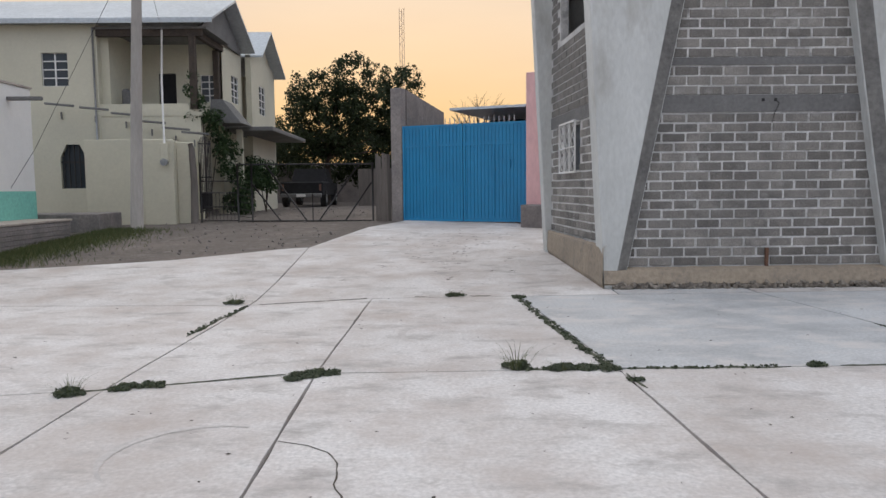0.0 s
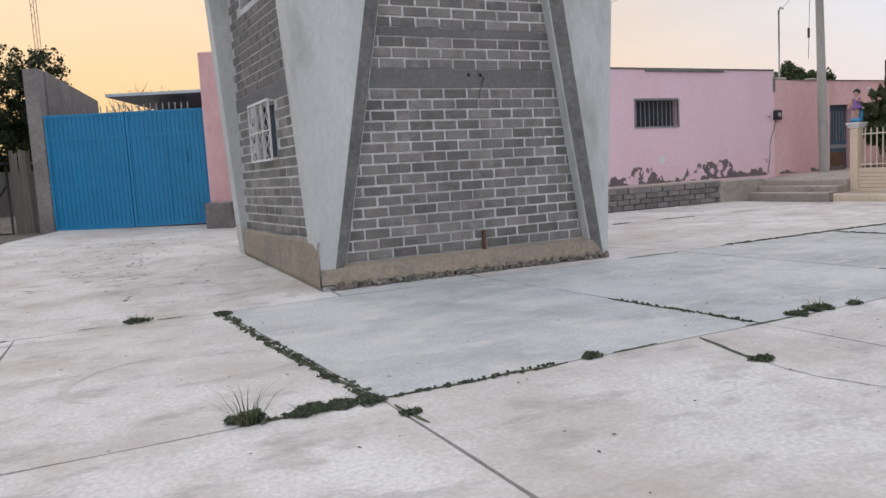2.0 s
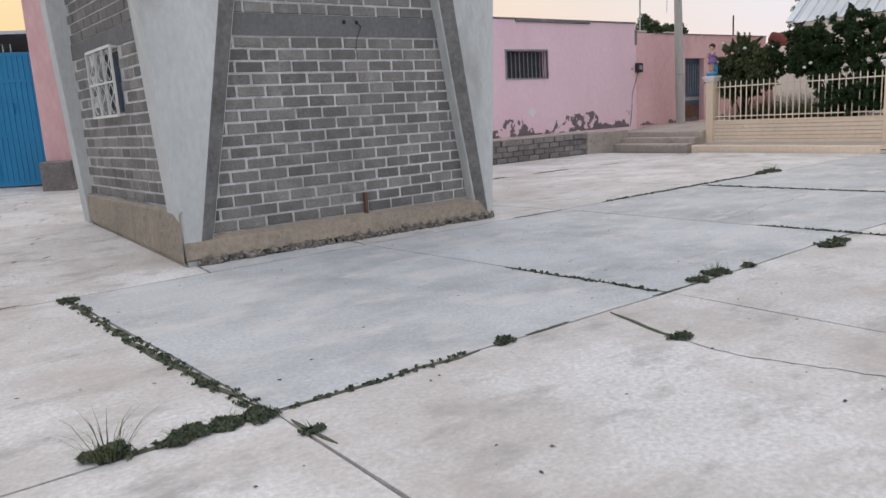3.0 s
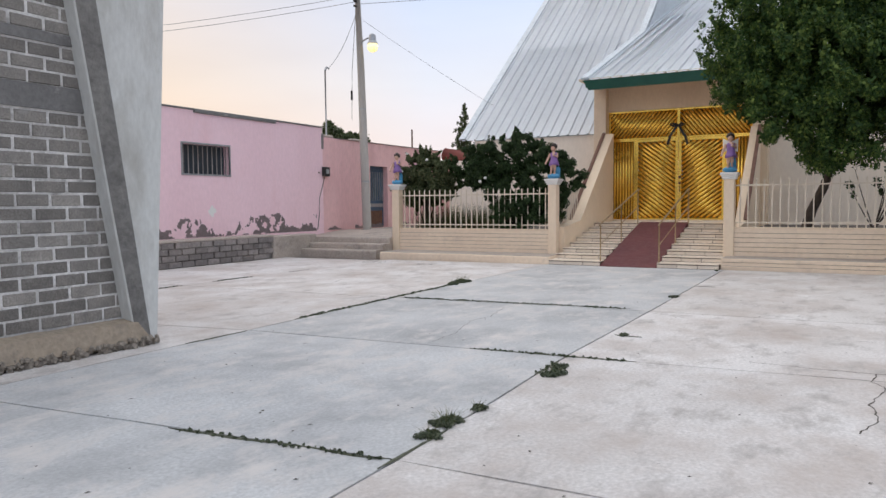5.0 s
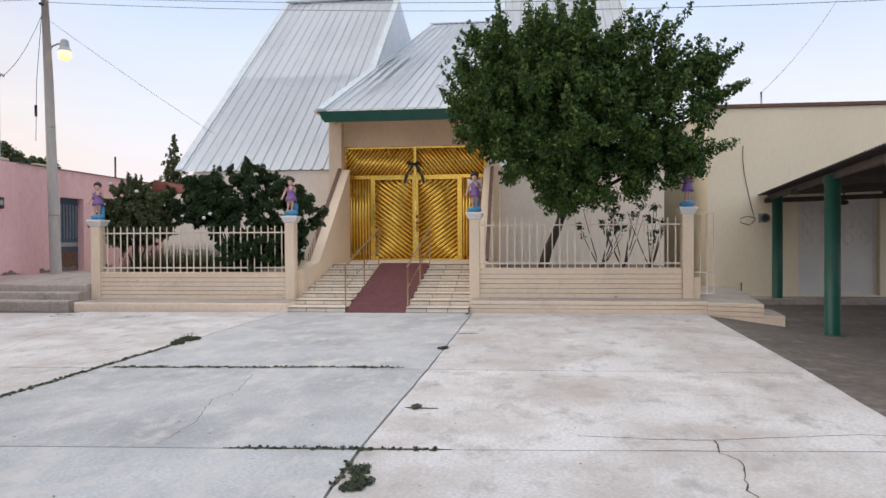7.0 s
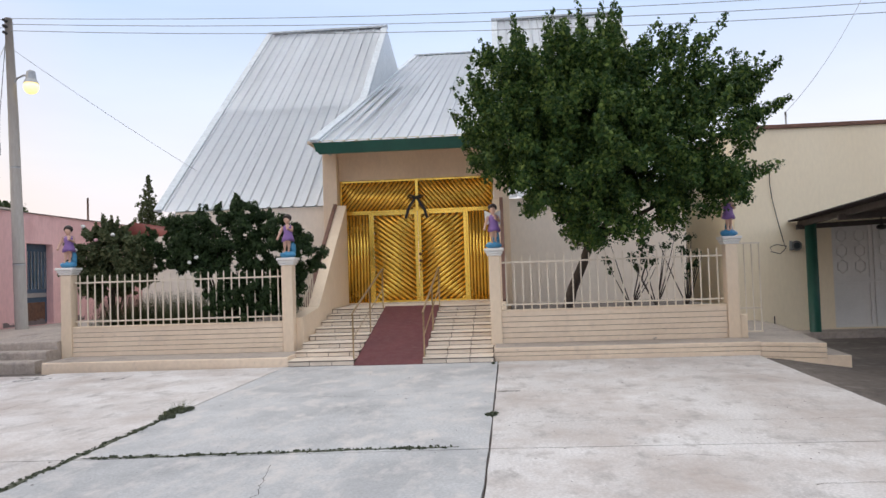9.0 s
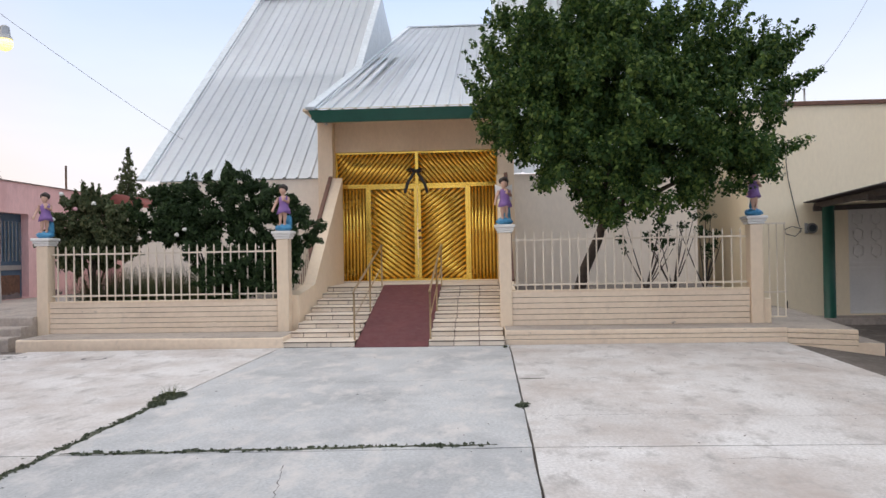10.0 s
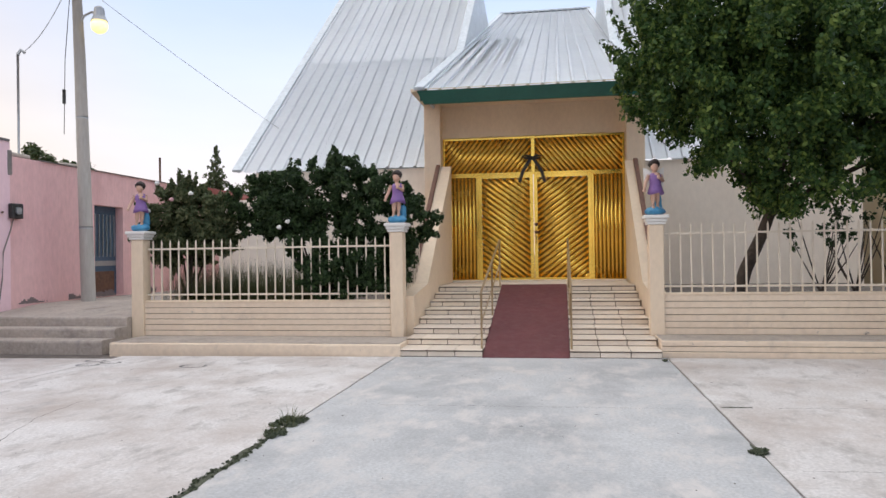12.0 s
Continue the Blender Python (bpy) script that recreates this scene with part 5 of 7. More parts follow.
part("stem", tubed([(0, 0, 0), (0, 0, 0.95)], 0.03, sides=6), M_RUST, rod)

# ---- street lamp pole and cables ----
lamp = thing("street_lamp", "concrete utility pole with a lit street lamp", "street lamp", at=(20.8, 16.86, 0.64))
part("pole", tubed([(0.0, 0.0, 0), (0.0, 0.15, 5.2), (0.0, 0.25, 7.6)], 0.145, 0.085, sides=14), M_POLE, lamp)
part("arm", tubed([(-0.01, 0.17, 5.86), (-0.02, 0.03, 6.1), (-0.02, -0.15, 6.17), (-0.02, -0.25, 6.14)], 0.025), M_STEEL, lamp)
bm = bmesh.new()
prof = [(0.05, 0.32), (0.10, 0.28), (0.12, 0.10), (0.17, 0.0)]
for (r0, z0), (r1, z1) in zip(prof, prof[1:]):
    tube(bm, [(-0.02, -0.33, 5.96 + z0), (-0.02, -0.33, 5.96 + z1)], r0, r1, 16, cap=False)
part("lamp_head", bm, M_STEEL, lamp, "bell shaped lamp housing")
m_lamp = bpy.data.materials.new("lit_lamp_bowl")
m_lamp.use_nodes = True
m_lamp.node_tree.nodes["Principled BSDF"].inputs["Emission Color"].default_value = (1.0, 0.74, 0.20, 1)
m_lamp.node_tree.nodes["Principled BSDF"].inputs["Emission Strength"].default_value = 0.85
bm = bmesh.new()
bmesh.ops.create_uvsphere(bm, u_segments=16, v_segments=10, radius=0.175, matrix=Matrix.Translation((-0.02, -0.33, 5.87)) @ Matrix.Diagonal((1, 1, 1.0, 1)))
part("bowl", bm, m_lamp, lamp, "glowing yellow lamp bowl")
for z in (7.2, 7.36, 7.5):
    part("insulator", tubed([(-0.2, 0.24, z), (-0.06, 0.24, z)], 0.035, sides=8), M_BLACK, lamp)
for z in (1.55, 3.9):
    part("band", tubed([(0, z * 0.029, z), (0, z * 0.029, z + 0.05)], 0.152 - z * 0.007, sides=14), M_STEEL, lamp)
part("down_cable", tubed([(-0.02, 0.28, 7.4), (0.0, 0.50, 5.2), (0.0, 0.54, 3.6)], 0.008, sides=5), M_BLACK, lamp)
part("cable_weight", tubed([(0.0, 0.53, 4.25), (0.0, 0.53, 4.55)], 0.035, sides=8), M_BLACK, lamp)


def cable(a, b, sag, r=0.009, name="cable", label="thin overhead power cable", n_=18):
    a, b = Vector(a), Vector(b)
    pts = [a.lerp(b, k / n_) - Vector((0, 0, sag * 4 * (k / n_) * (1 - k / n_))) for k in range(n_ + 1)]
    return tagged(part(name, tubed(pts, r, sides=5), M_STEEL), label, "cable", "overhead cables")


cable((20.75, 17.1, 7.92),  (20.0, -24.0, 7.9), 0.95)
cable((20.75, 17.1, 8.08),  (20.2, -24.0, 8.15), 0.9)
cable((20.75, 17.1, 8.22),  (20.4, -24.0, 8.45), 0.85)
cable((20.75, 17.1, 8.0),  (13.0, 46.0, 8.4), 0.8)
cable((20.75, 17.1, 8.2),  (13.2, 46.0, 8.7), 0.8)
cable((20.8, 17.1, 7.8), (20.24, 17.9, 5.88), 0.25, label="slack service cable to the pink house")
cable((20.78, 17.05, 7.5), (27.5, 13.0, 3.9), 0.12, 0.006, label="thin wire running to the church")
cable((23.1, -2.0, 5.45), (26.6, -6.2, 10.4), 0.35, 0.008, label="thin service wire to the yellow house")

# ---- statues ----
M_SKIN = material("painted_plaster_skin", (0.62, 0.40, 0.30), (0.56, 0.35, 0.26), 0.5, 8, 40, 0.1, speck=0.05)
M_PURPLE = material("purple_plaster_tunic", (0.24, 0.13, 0.36), (0.19, 0.10, 0.29), 0.55, 8, 40, 0.15, speck=0.1)
M_HAIR = material("dark_plaster_hair", (0.035, 0.022, 0.018), (0.02, 0.014, 0.012), 0.6, 8, 40, 0.2)
M_ROCKBLUE = material("blue_plaster_rock", (0.02, 0.17, 0.36), (0.10, 0.34, 0.52), 0.5, 14, 40, 0.4, speck=0.15)


def ball(bm_, c, r, mi, scale=(1, 1, 1), u=12, v=8, rough_=0.0):
    res = bmesh.ops.create_uvsphere(bm_, u_segments=u, v_segments=v, radius=r, matrix=Matrix.Translation(c) @ Matrix.Diagonal((*scale, 1)))
    for w in res["verts"]:
        if rough_:
            w.co += Vector((noise.noise(w.co * 22), noise.noise(w.co * 22 + Vector((5, 5, 5))), noise.noise(w.co * 22 + Vector((9, 1, 3))))) * rough_
        for f in w.link_faces:
            f.material_index, f.smooth = mi, True


def statue_mesh(wings=False):
    """A plain plaster child figure in a tunic on a rock; one mesh, painted by zones. It faces -x."""
    b = bmesh.new()
    ball(b, (0, 0, 0.06), 0.15, 3, (1.0, 1.05, 0.5), 14, 8, 0.02)
    ball(b, (0.10, -0.06, 0.20), 0.085, 3, (0.8, 0.8, 2.1), 12, 8, 0.02)
    for y, x in ((-0.035, -0.02), (0.04, -0.05)):
        tube(b, [(x - 0.03, y, 0.11), (x - 0.012, y, 0.13), (x, y, 0.24), (x + 0.01, y * 0.9, 0.36)], 0.024, 0.042, 8, 0)
        ball(b, (x - 0.04, y, 0.115), 0.03, 0, (1.7, 0.8, 0.6))
    prof = [(0.34, 0.125, 0.13), (0.40, 0.105, 0.115), (0.48, 0.08, 0.088), (0.54, 0.078, 0.09), (0.61, 0.085, 0.10), (0.66, 0.055, 0.075)]
    rings = []
    for z, a, c in prof:
        rings.append([b.verts.new((a * math.cos(t_) * (1 + 0.07 * math.sin(6 * t_) * (z < 0.45)), c * math.sin(t_) * (1 + 0.07 * math.sin(7 * t_) * (z < 0.45)) - 0.012, z + 0.02 * math.sin(2 * t_) * (z < 0.36))) for t_ in (2 * math.pi * k / 18 for k in range(18))])
    for p, q in zip(rings, rings[1:]):
        for k in range(18):
            f = b.faces.new((p[k], p[(k + 1) % 18], q[(k + 1) % 18], q[k]))
            f.material_index, f.smooth = 1, True
    for rg, s in ((rings[0], -1), (rings[-1], 1)):
        f = b.faces.new(rg[::s])
        f.material_index = 1
    tube(b, [(0.0, 0.09, 0.63), (-0.02, 0.135, 0.53), (-0.06, 0.165, 0.44), (-0.08, 0.175, 0.40)], 0.032, 0.02, 8, 0)
    ball(b, (-0.085, 0.178, 0.385), 0.027, 0)
    tube(b, [(0.0, -0.095, 0.63), (-0.04, -0.12, 0.54), (-0.10, -0.06, 0.58)], 0.032, 0.022, 8, 0)
    ball(b, (-0.105, -0.045, 0.59), 0.03, 0)
    ball(b, (-0.05, -0.03, 0.63), 0.05, 0, (0.6, 1, 0.8))
    tube(b, [(0.0, 0, 0.64), (-0.005, 0, 0.72)], 0.035, 0.032, 8, 0)
    ball(b, (-0.015, 0, 0.765), 0.068, 0, (0.95, 0.9, 1.12))
    ball(b, (0.012, 0, 0.81), 0.088, 2, (0.95, 1.02, 0.85), 14, 9, 0.02)
    ball(b, (-0.035, 0, 0.835), 0.06, 2, (0.9, 1.1, 0.6), 12, 8, 0.015)
    if wings:
        for s in (-1, 1):
            hexa(b, [(0.05, s * 0.02, 0.52), (0.07, s * 0.02, 0.52), (0.09, s * 0.15, 0.46), (0.07, s * 0.15, 0.46)], [(0.05, s * 0.03, 0.70), (0.07, s * 0.03, 0.70), (0.09, s * 0.16, 0.76), (0.07, s * 0.16, 0.76)], 4)
    me = bpy.data.meshes.new("statue")
    b.normal_update()
    b.to_mesh(me)
    b.free()
    for m_ in (M_SKIN, M_PURPLE, M_HAIR, M_ROCKBLUE, M_WHITE):
        me.materials.append(m_)
    return me


st_me, st_wing = statue_mesh(), statue_mesh(True)
for y, z, rz in ((14.25, 2.02, 12), (9.60, 2.07, -6), (5.44, 2.11, 4), (0.92, 2.18, 10)):
    ob = new("statue", st_wing if 5 < y < 6 else st_me)
    ob.matrix_basis = pose(18.55, y, z, 0, 0, rz)
    tagged(ob, "painted plaster child statue in purple tunic on blue rock", "statue", "statues on the pillars")

# black ribbon bow on the doors
bow = thing("ribbon_bow", "black mourning ribbon bow hung on the gold doors", "bow", at=(23.44, 7.53, 3.72))
for s in (-1, 1):
    bm = bmesh.new()
    tube(bm, [(0, 0, 0), (-0.03, s * 0.12, 0.06), (-0.03, s * 0.22, 0.04), (-0.03, s * 0.13, -0.01), (0, 0, 0)], 0.028, sides=6)
    part("loop", bm, M_BLACK, bow)
    bm = bmesh.new()
    hexa(bm, [(-.02, s * .0, -.02), (-.02, s * .07, -.02), (-.012, s * .07, -.02), (-.012, s * .0, -.02)], [(-.03, s * .18, -.32), (-.03, s * .25, -.30), (-.022, s * .25, -.30), (-.022, s * .18, -.32)])
    hexa(bm, [(-.03, s * .18, -.31), (-.03, s * .25, -.29), (-.022, s * .25, -.29), (-.022, s * .18, -.31)], [(-.015, s * .26, -.58), (-.015, s * .32, -.54), (-.007, s * .32, -.54), (-.007, s * .26, -.58)])
    bmesh.ops.recalc_face_normals(bm, faces=bm.faces)
    part("tail", bm, M_BLACK, bow)
bm = bmesh.new()
ball(bm, (-0.02, 0, 0), 0.04, 0)
part("knot", bm, M_BLACK, bow)

# ---- planting in the forecourt ----
tree = thing("tree", "dense round-headed dark green garden tree behind the railing", "tree", at=(19.7, 3.95, 0.78))
bm = bmesh.new()
tube(bm, [(0, 0, 0), (-0.05, -0.12, 0.45), (-0.12, -0.36, 1.0), (-0.25, -0.5, 1.45)], 0.12, 0.085, 9)
limbs(bm, (-0.22, -0.48, 1.35), [(-1.5, 0.9, 2.8), (-1.6, -1.6, 2.6), (0.6, 0.6, 3.3), (0.3, -2.3, 3.0), (-1.2, -0.6, 4.3), (-0.7, -1.9, 4.4), (-0.8, 1.0, 4.2), (-2.2, -0.4, 2.7), (-0.9, -3.0, 2.6)], 0.06, 0.018, 3)
part("trunk", bm, M_BARK, tree, "leaning dark trunk with forked limbs")
LOBES = [(-1.3, -0.3, 3.2, 1.7, 2.0, 1.4), (-1.2, 1.1, 3.5, 1.1, 0.92, 1.0), (-1.2, -2.2, 3.15, 1.2, 1.4, 1.1), (-1.2, 0.55, 4.4, 1.1, 1.15, 0.95), (-1.2, -0.6, 4.6, 1.1, 0.8, 0.95), (-1.1, -2.05, 4.3, 0.9, 0.85, 0.75),
         (-1.2, -0.9, 1.98, 1.3, 1.3, 0.60), (-1.2, -2.35, 2.35, 1.1, 1.1, 0.58), (-1.1, -3.2, 4.0, 0.45, 0.42, 0.45), (-1.3, 0.5, 2.85, 1.1, 0.9, 0.62), (-1.2, -0.7, 1.66, 0.9, 0.72, 0.38)]
CL = clumps(LOBES, 66, 11, 0.11, 0.27, 0.66) + clumps([(-1.25, -0.6, 3.4, 1.2, 2.4, 1.3)], 45, 12, 0.25, 0.38, 0.0)
# leaders standing up through the head, each a tapering run of clumps
rng = random.Random(8)
for y, z, n_ in ((1.75, 5.0, 7), (1.95, 4.5, 5), (1.2, 5.15, 7), (0.75, 5.5, 8), (0.35, 5.7, 8), (-0.05, 5.85, 8), (-0.45, 5.9, 8), (-1.0, 5.2, 6), (-1.55, 5.35, 7), (-1.9, 5.75, 8), (-2.2, 5.5, 7), (-2.7, 5.8, 6), (-3.05, 5.55, 5), (-3.35, 5.15, 4), (-3.7, 4.75, 3), (2.0, 3.95, 5), (2.0, 3.6, 4)):
    x = rng.uniform(-1.9, -0.6)
    lean = rng.uniform(-0.05, 0.05)
    for k in range(n_):
        CL.append((x + rng.uniform(-.1, .1), y * (1 - 0.045 * k) + lean * k + rng.uniform(-.07, .07), z - 0.15 * k, 0.085 + 0.032 * k))
# low spray reaching out over the end pillar, and one above it
for k in range(9):
    CL.append((-1.35, -2.75 - 0.15 * k, 2.30 + 0.055 * k, 0.27 - 0.019 * k))
    CL.append((-1.25, -3.3 - 0.115 * k, 3.55 + 0.055 * k, 0.27 - 0.02 * k))
    CL.append((-1.2, -3.4 - 0.09 * k, 4.2 + 0.07 * k, 0.25 - 0.018 * k))
for k in range(170):
    # loose shoots standing out all round the head
    lx, ly, lz, a, b, c = rng.choice(LOBES[:6] + LOBES[8:9])
    d = Vector((rng.gauss(0, 1), rng.gauss(0, 1), abs(rng.gauss(0.5, 0.8)))).normalized()
    o = Vector((lx + d.x * a, ly + d.y * b, lz + d.z * c))
    g = (d + Vector((0, 0, 0.7))).normalized()
    ln = rng.uniform(0.2, 0.65)
    if o.z < 2.6:
        continue
    for q in range(5):
        p = o + g * ln * q / 4
        CL.append((p.x, p.y, p.z, 0.15 - 0.022 * q))
leaves("crown", M_LEAF, CL, 150000, 0.066, tree, 4, "dense crown of small dark leaves")


def bush(x, y, z, lobes, count, seed, name="rose_bush", label="tall dark leafed rose bush behind the railing", size=0.056, mat=M_LEAF_ROSE, blooms=()):
    ob = thing(name, label, "bush", "rose bushes", at=(x, y, z))
    bm_ = bmesh.new()
    limbs(bm_, (0, 0, 0), [(a * 0.8, b * 0.85, c) for a, b, c, *_ in lobes], 0.028, 0.008, seed, 5)
    part("stem", bm_, M_BARK, ob)
    rg = random.Random(seed + 5)
    cl = clumps(lobes, 120, seed, 0.07, 0.17, 0.3)
    for _ in range(80):
        lx, ly, lz, a, b, c = rg.choice(lobes)
        d = Vector((rg.gauss(0, 1), rg.gauss(0, 1), rg.gauss(0.3, 0.9))).normalized()
        o = Vector((lx + d.x * a * 0.9, ly + d.y * b * 0.9, lz + d.z * c * 0.9))
        g = (d + Vector((0, 0, 0.4))).normalized() * rg.uniform(0.1, 0.36)
        cl += [(*(o + g * q / 5), 0.10 - 0.014 * q) for q in range(6)]
    leaves("foliage", mat, cl, count, size, ob, seed)
    for bx, by, bz, mat_ in blooms:
        b_ = bmesh.new()
        ball(b_, (bx, by, bz), 0.045, 0, (1, 1, 0.8), 10, 6, 0.012)
        part("bloom", b_, mat_, ob, "small rose bloom")
    return ob


M_BLOOM = material("pale_pink_petal", (0.70, 0.42, 0.45), (0.60, 0.30, 0.34), 0.6, 8, 40, 0.1)
bush(19.3, 13.75, 0.70, [(-0.05, -0.1, 1.5, 0.45, 0.75, 0.6), (-0.05, -0.55, 1.15, 0.35, 0.4, 0.35), (-0.1, 0.1, 0.95, 0.3, 0.6, 0.3), (0.0, 0.05, 2.05, 0.25, 0.3, 0.25), (0.0, 0.25, 1.8, 0.4, 0.45, 0.4), (0.0, -0.4, 1.7, 0.4, 0.45, 0.35), (-0.1, 0.5, 1.1, 0.3, 0.4, 0.45), (-0.1, -0.1, 1.3, 0.45, 0.9, 0.5)], 36000, 21, label="greyish rose bush with pale blooms behind the railing", mat=M_LEAF_BUSH,
     blooms=[(-0.45, 0.35, 2.2, M_WHITE), (-0.45, -0.3, 2.0, M_WHITE), (-0.4, 0.1, 1.9, M_BLOOM), (-0.5, 0.5, 1.7, M_WHITE)])
bush(19.25, 11.2, 0.70, [(0, 0.6, 1.75, 0.5, 0.7, 0.55), (0, -0.25, 1.9, 0.5, 0.75, 0.65), (-0.1, -1.0, 1.7, 0.5, 0.7, 0.65), (0, 0.3, 2.25, 0.25, 0.28, 0.35), (0, 1.0, 2.1, 0.28, 0.3, 0.3), (0, -0.55, 2.35, 0.3, 0.35, 0.3), (-0.05, -1.7, 1.55, 0.45, 0.45, 0.5), (0.0, 0.3, 1.45, 0.4, 0.9, 0.3), (-0.1, -1.2, 1.1, 0.4, 0.6, 0.6), (0.05, 1.25, 1.75, 0.4, 0.45, 0.6),
                                 (-0.45, -0.6, 0.68, 0.34, 0.78, 0.58), (-0.5, -0.9, 0.75, 0.22, 0.45, 0.5), (-0.5, -0.3, 0.6, 0.22, 0.45, 0.5), (-0.55, -0.75, 0.32, 0.28, 0.7, 0.34), (-0.2, -1.35, 0.5, 0.3, 0.35, 0.5), (-0.4, 0.1, 0.9, 0.25, 0.4, 0.45), (-0.2, -1.5, 0.8, 0.3, 0.3, 0.55), (-0.05, 0.95, 1.3, 0.3, 0.35, 0.3)], 74000, 33, blooms=[(-0.5, 0.55, 1.35, M_WHITE), (-0.5, 0.4, 1.45, M_WHITE)])
for k, (x, y, sd) in enumerate(((19.6, 1.5, 51), (19.8, 2.6, 52), (19.7, 2.1, 53))):
    ob = thing("rose_shrub", "sparse bare rose shrub behind the railing", "shrub", "sparse shrubs", at=(x, y, 0.80))
    rng = random.Random(sd)
    bm = bmesh.new()
    ends = [(rng.uniform(-.3, .3), rng.uniform(-.55, .55), rng.uniform(0.7, 1.45)) for _ in range(8)]
    limbs(bm, (0, 0, 0), ends, 0.016, 0.005, sd, 5)
    part("stem", bm, M_BARK, ob)
    leaves("foliage", M_LEAF_ROSE, [(a, b, c, 0.12) for a, b, c in ends[:5]] + [(a * .8, b * .8, c * .8, 0.1) for a, b, c in ends[:3]], 230, 0.07, ob, sd)
bm = bmesh.new()
rng = random.Random(3)
for k in range(7500):
    x, y = rng.uniform(18.75, 20.4), rng.uniform(11.0, 14.0)
    h = rng.uniform(0.2, 0.85)
    d = Vector((rng.uniform(-.12, .12), rng.uniform(-.12, .12), h))
    v = [bm.verts.new(p) for p in ((x - .004, y - .004, 0.7), (x + .004, y + .004, 0.7), (x + d.x, y + d.y, 0.7 + d.z))]
    bm.faces.new(v)
tagged(part("long_grass", bm, M_GRASS), "long grass in the planted bed", "grass", kind="stuff")
# hose and pipes on the yellow house
hose = thing("hanging_wire", "loose dark wire looped down the yellow wall", "wire", at=(YX, -1.54, 3.95))
part("strand", tubed([(-0.02, 0.05, 0.05), (-0.03, 0.06, -0.3), (-0.03, 0.02, -0.7), (-0.03, -0.08, -1.2), (-0.03, -0.20, -1.75), (-0.03, -0.26, -1.95), (-0.03, -0.12, -2.08), (-0.03, 0.10, -2.02), (-0.03, 0.12, -1.90), (-0.03, -0.05, -1.84), (-0.03, -0.28, -1.90)], 0.010, sides=6), M_BLACK, hose)
mt = thing("round_meter", "round dark meter hole on the yellow wall", "meter", at=(YX, -2.05, 2.06))
part("ring", tubed([(-0.07, 0, 0), (-0.002, 0, 0)], 0.125, sides=18), M_BAND, mt)
part("face", tubed([(-0.085, 0, 0), (-0.07, 0, 0)], 0.08, sides=18), M_GLASS, mt)
part("box_side", boxed(-0.06, -0.002, 0.1, 0.16, -0.12, 0.12), M_STEEL, mt)
pp = thing("stub_pipe", "short pipe stub with wire near the wall foot", "pipe", at=(YX, -1.44, 0.0))
part("pipe", tubed([(-0.03, 0, 0), (-0.03, 0, 0.32)], 0.014), M_BLACK, pp)
part("wire", tubed([(-0.03, 0, 0.1), (-0.08, 0.1, 0.03), (-0.1, 0.2, 0.02)], 0.008, sides=5), M_BLACK, pp)
rf = thing("roof_stub", "short pipe on the yellow house parapet", "pipe", at=(YX + 0.1, -2.0, YT + 0.1))
part("pipe", tubed([(0, 0, 0), (0, 0, 0.34)], 0.025), M_STEEL, rf)
sgate = thing("side_gate", "narrow ivory iron side gate beside the pillar", "gate", at=(18.6, 0.78, 0.24))
for k in range(4):
    part("bar", tubed([(0, -0.14 * k, 0.1), (0, -0.14 * k, 1.8)], 0.012, sides=6), M_IVORY, sgate)
for z in (0.1, 0.55, 1.8):
    part("rail", boxed(-0.012, 0.012, -0.44, 0.02, z - 0.015, z + 0.015), M_IVORY, sgate)
part("foot_block", boxed(18.48, 18.7, 0.66, 0.80, 0.23, 0.68, bevel=0.01), M_CREAM, forecourt)
lmp = thing("porch_lamp", "small dark lamp hanging under the porch roof", "lamp", at=(22.3, -3.78, 2.42))
part("stem", tubed([(0, 0, 0.05), (0, 0, 0.22)], 0.015), M_BLACK, lmp)
bm = bmesh.new()
ball(bm, (0, 0, 0), 0.09, 0, (1.3, 1.3, 0.7))
part("shade", bm, M_BLACK, lmp)
part("bracket", tubed([(22.3, -3.78, 2.62), (22.3, -3.78, 2.70)], 0.02), M_RUST, porch)

# ---- street side: white building, planter, house ----
white = thing("white_house", "white painted house corner with mint green dado", "house")
part("wall", boxed(-14.0, -9.5, 8.0, 17.55, 0.3, 3.82, bevel=0.01), M_WHITE, white)
part("dado", boxed(-14.0, -9.495, 8.0, 17.555, 0.25, 1.42), M_MINT, white, "mint green dado")
part("spout", boxed(-9.5, -8.75, 16.55, 16.68, 3.45, 3.53, bevel=0.01), M_BAND, white, "roof drain spout")
part("roof_edge", boxed(-14.0, -9.47, 8.0, 17.58, 3.82, 3.87), M_STEP, white)
planter = structure(new("planter_wall"), "low weathered brick planter along the street", "wall")
part("core", boxed(-9.49, -8.53, 8.0, 17.1, -0.1, 0.72), M_KERB, planter)
for k in range(5):
    part("brick_course", boxed(-8.545, -8.50, 8.0, 17.1, 0.22 + 0.1 * k, 0.31 + 0.1 * k, bevel=0.006), M_KERB, planter)
part("coping", boxed(-9.49, -8.47, 8.0, 17.14, 0.72, 0.77, bevel=0.008), M_STEP, planter)
bench = structure(part("concrete_block", boxed(-10.9, -8.35, 18.3, 19.6, 0.2, 0.84, bevel=0.02), M_KERB), "low grey concrete platform by the house", "platform")

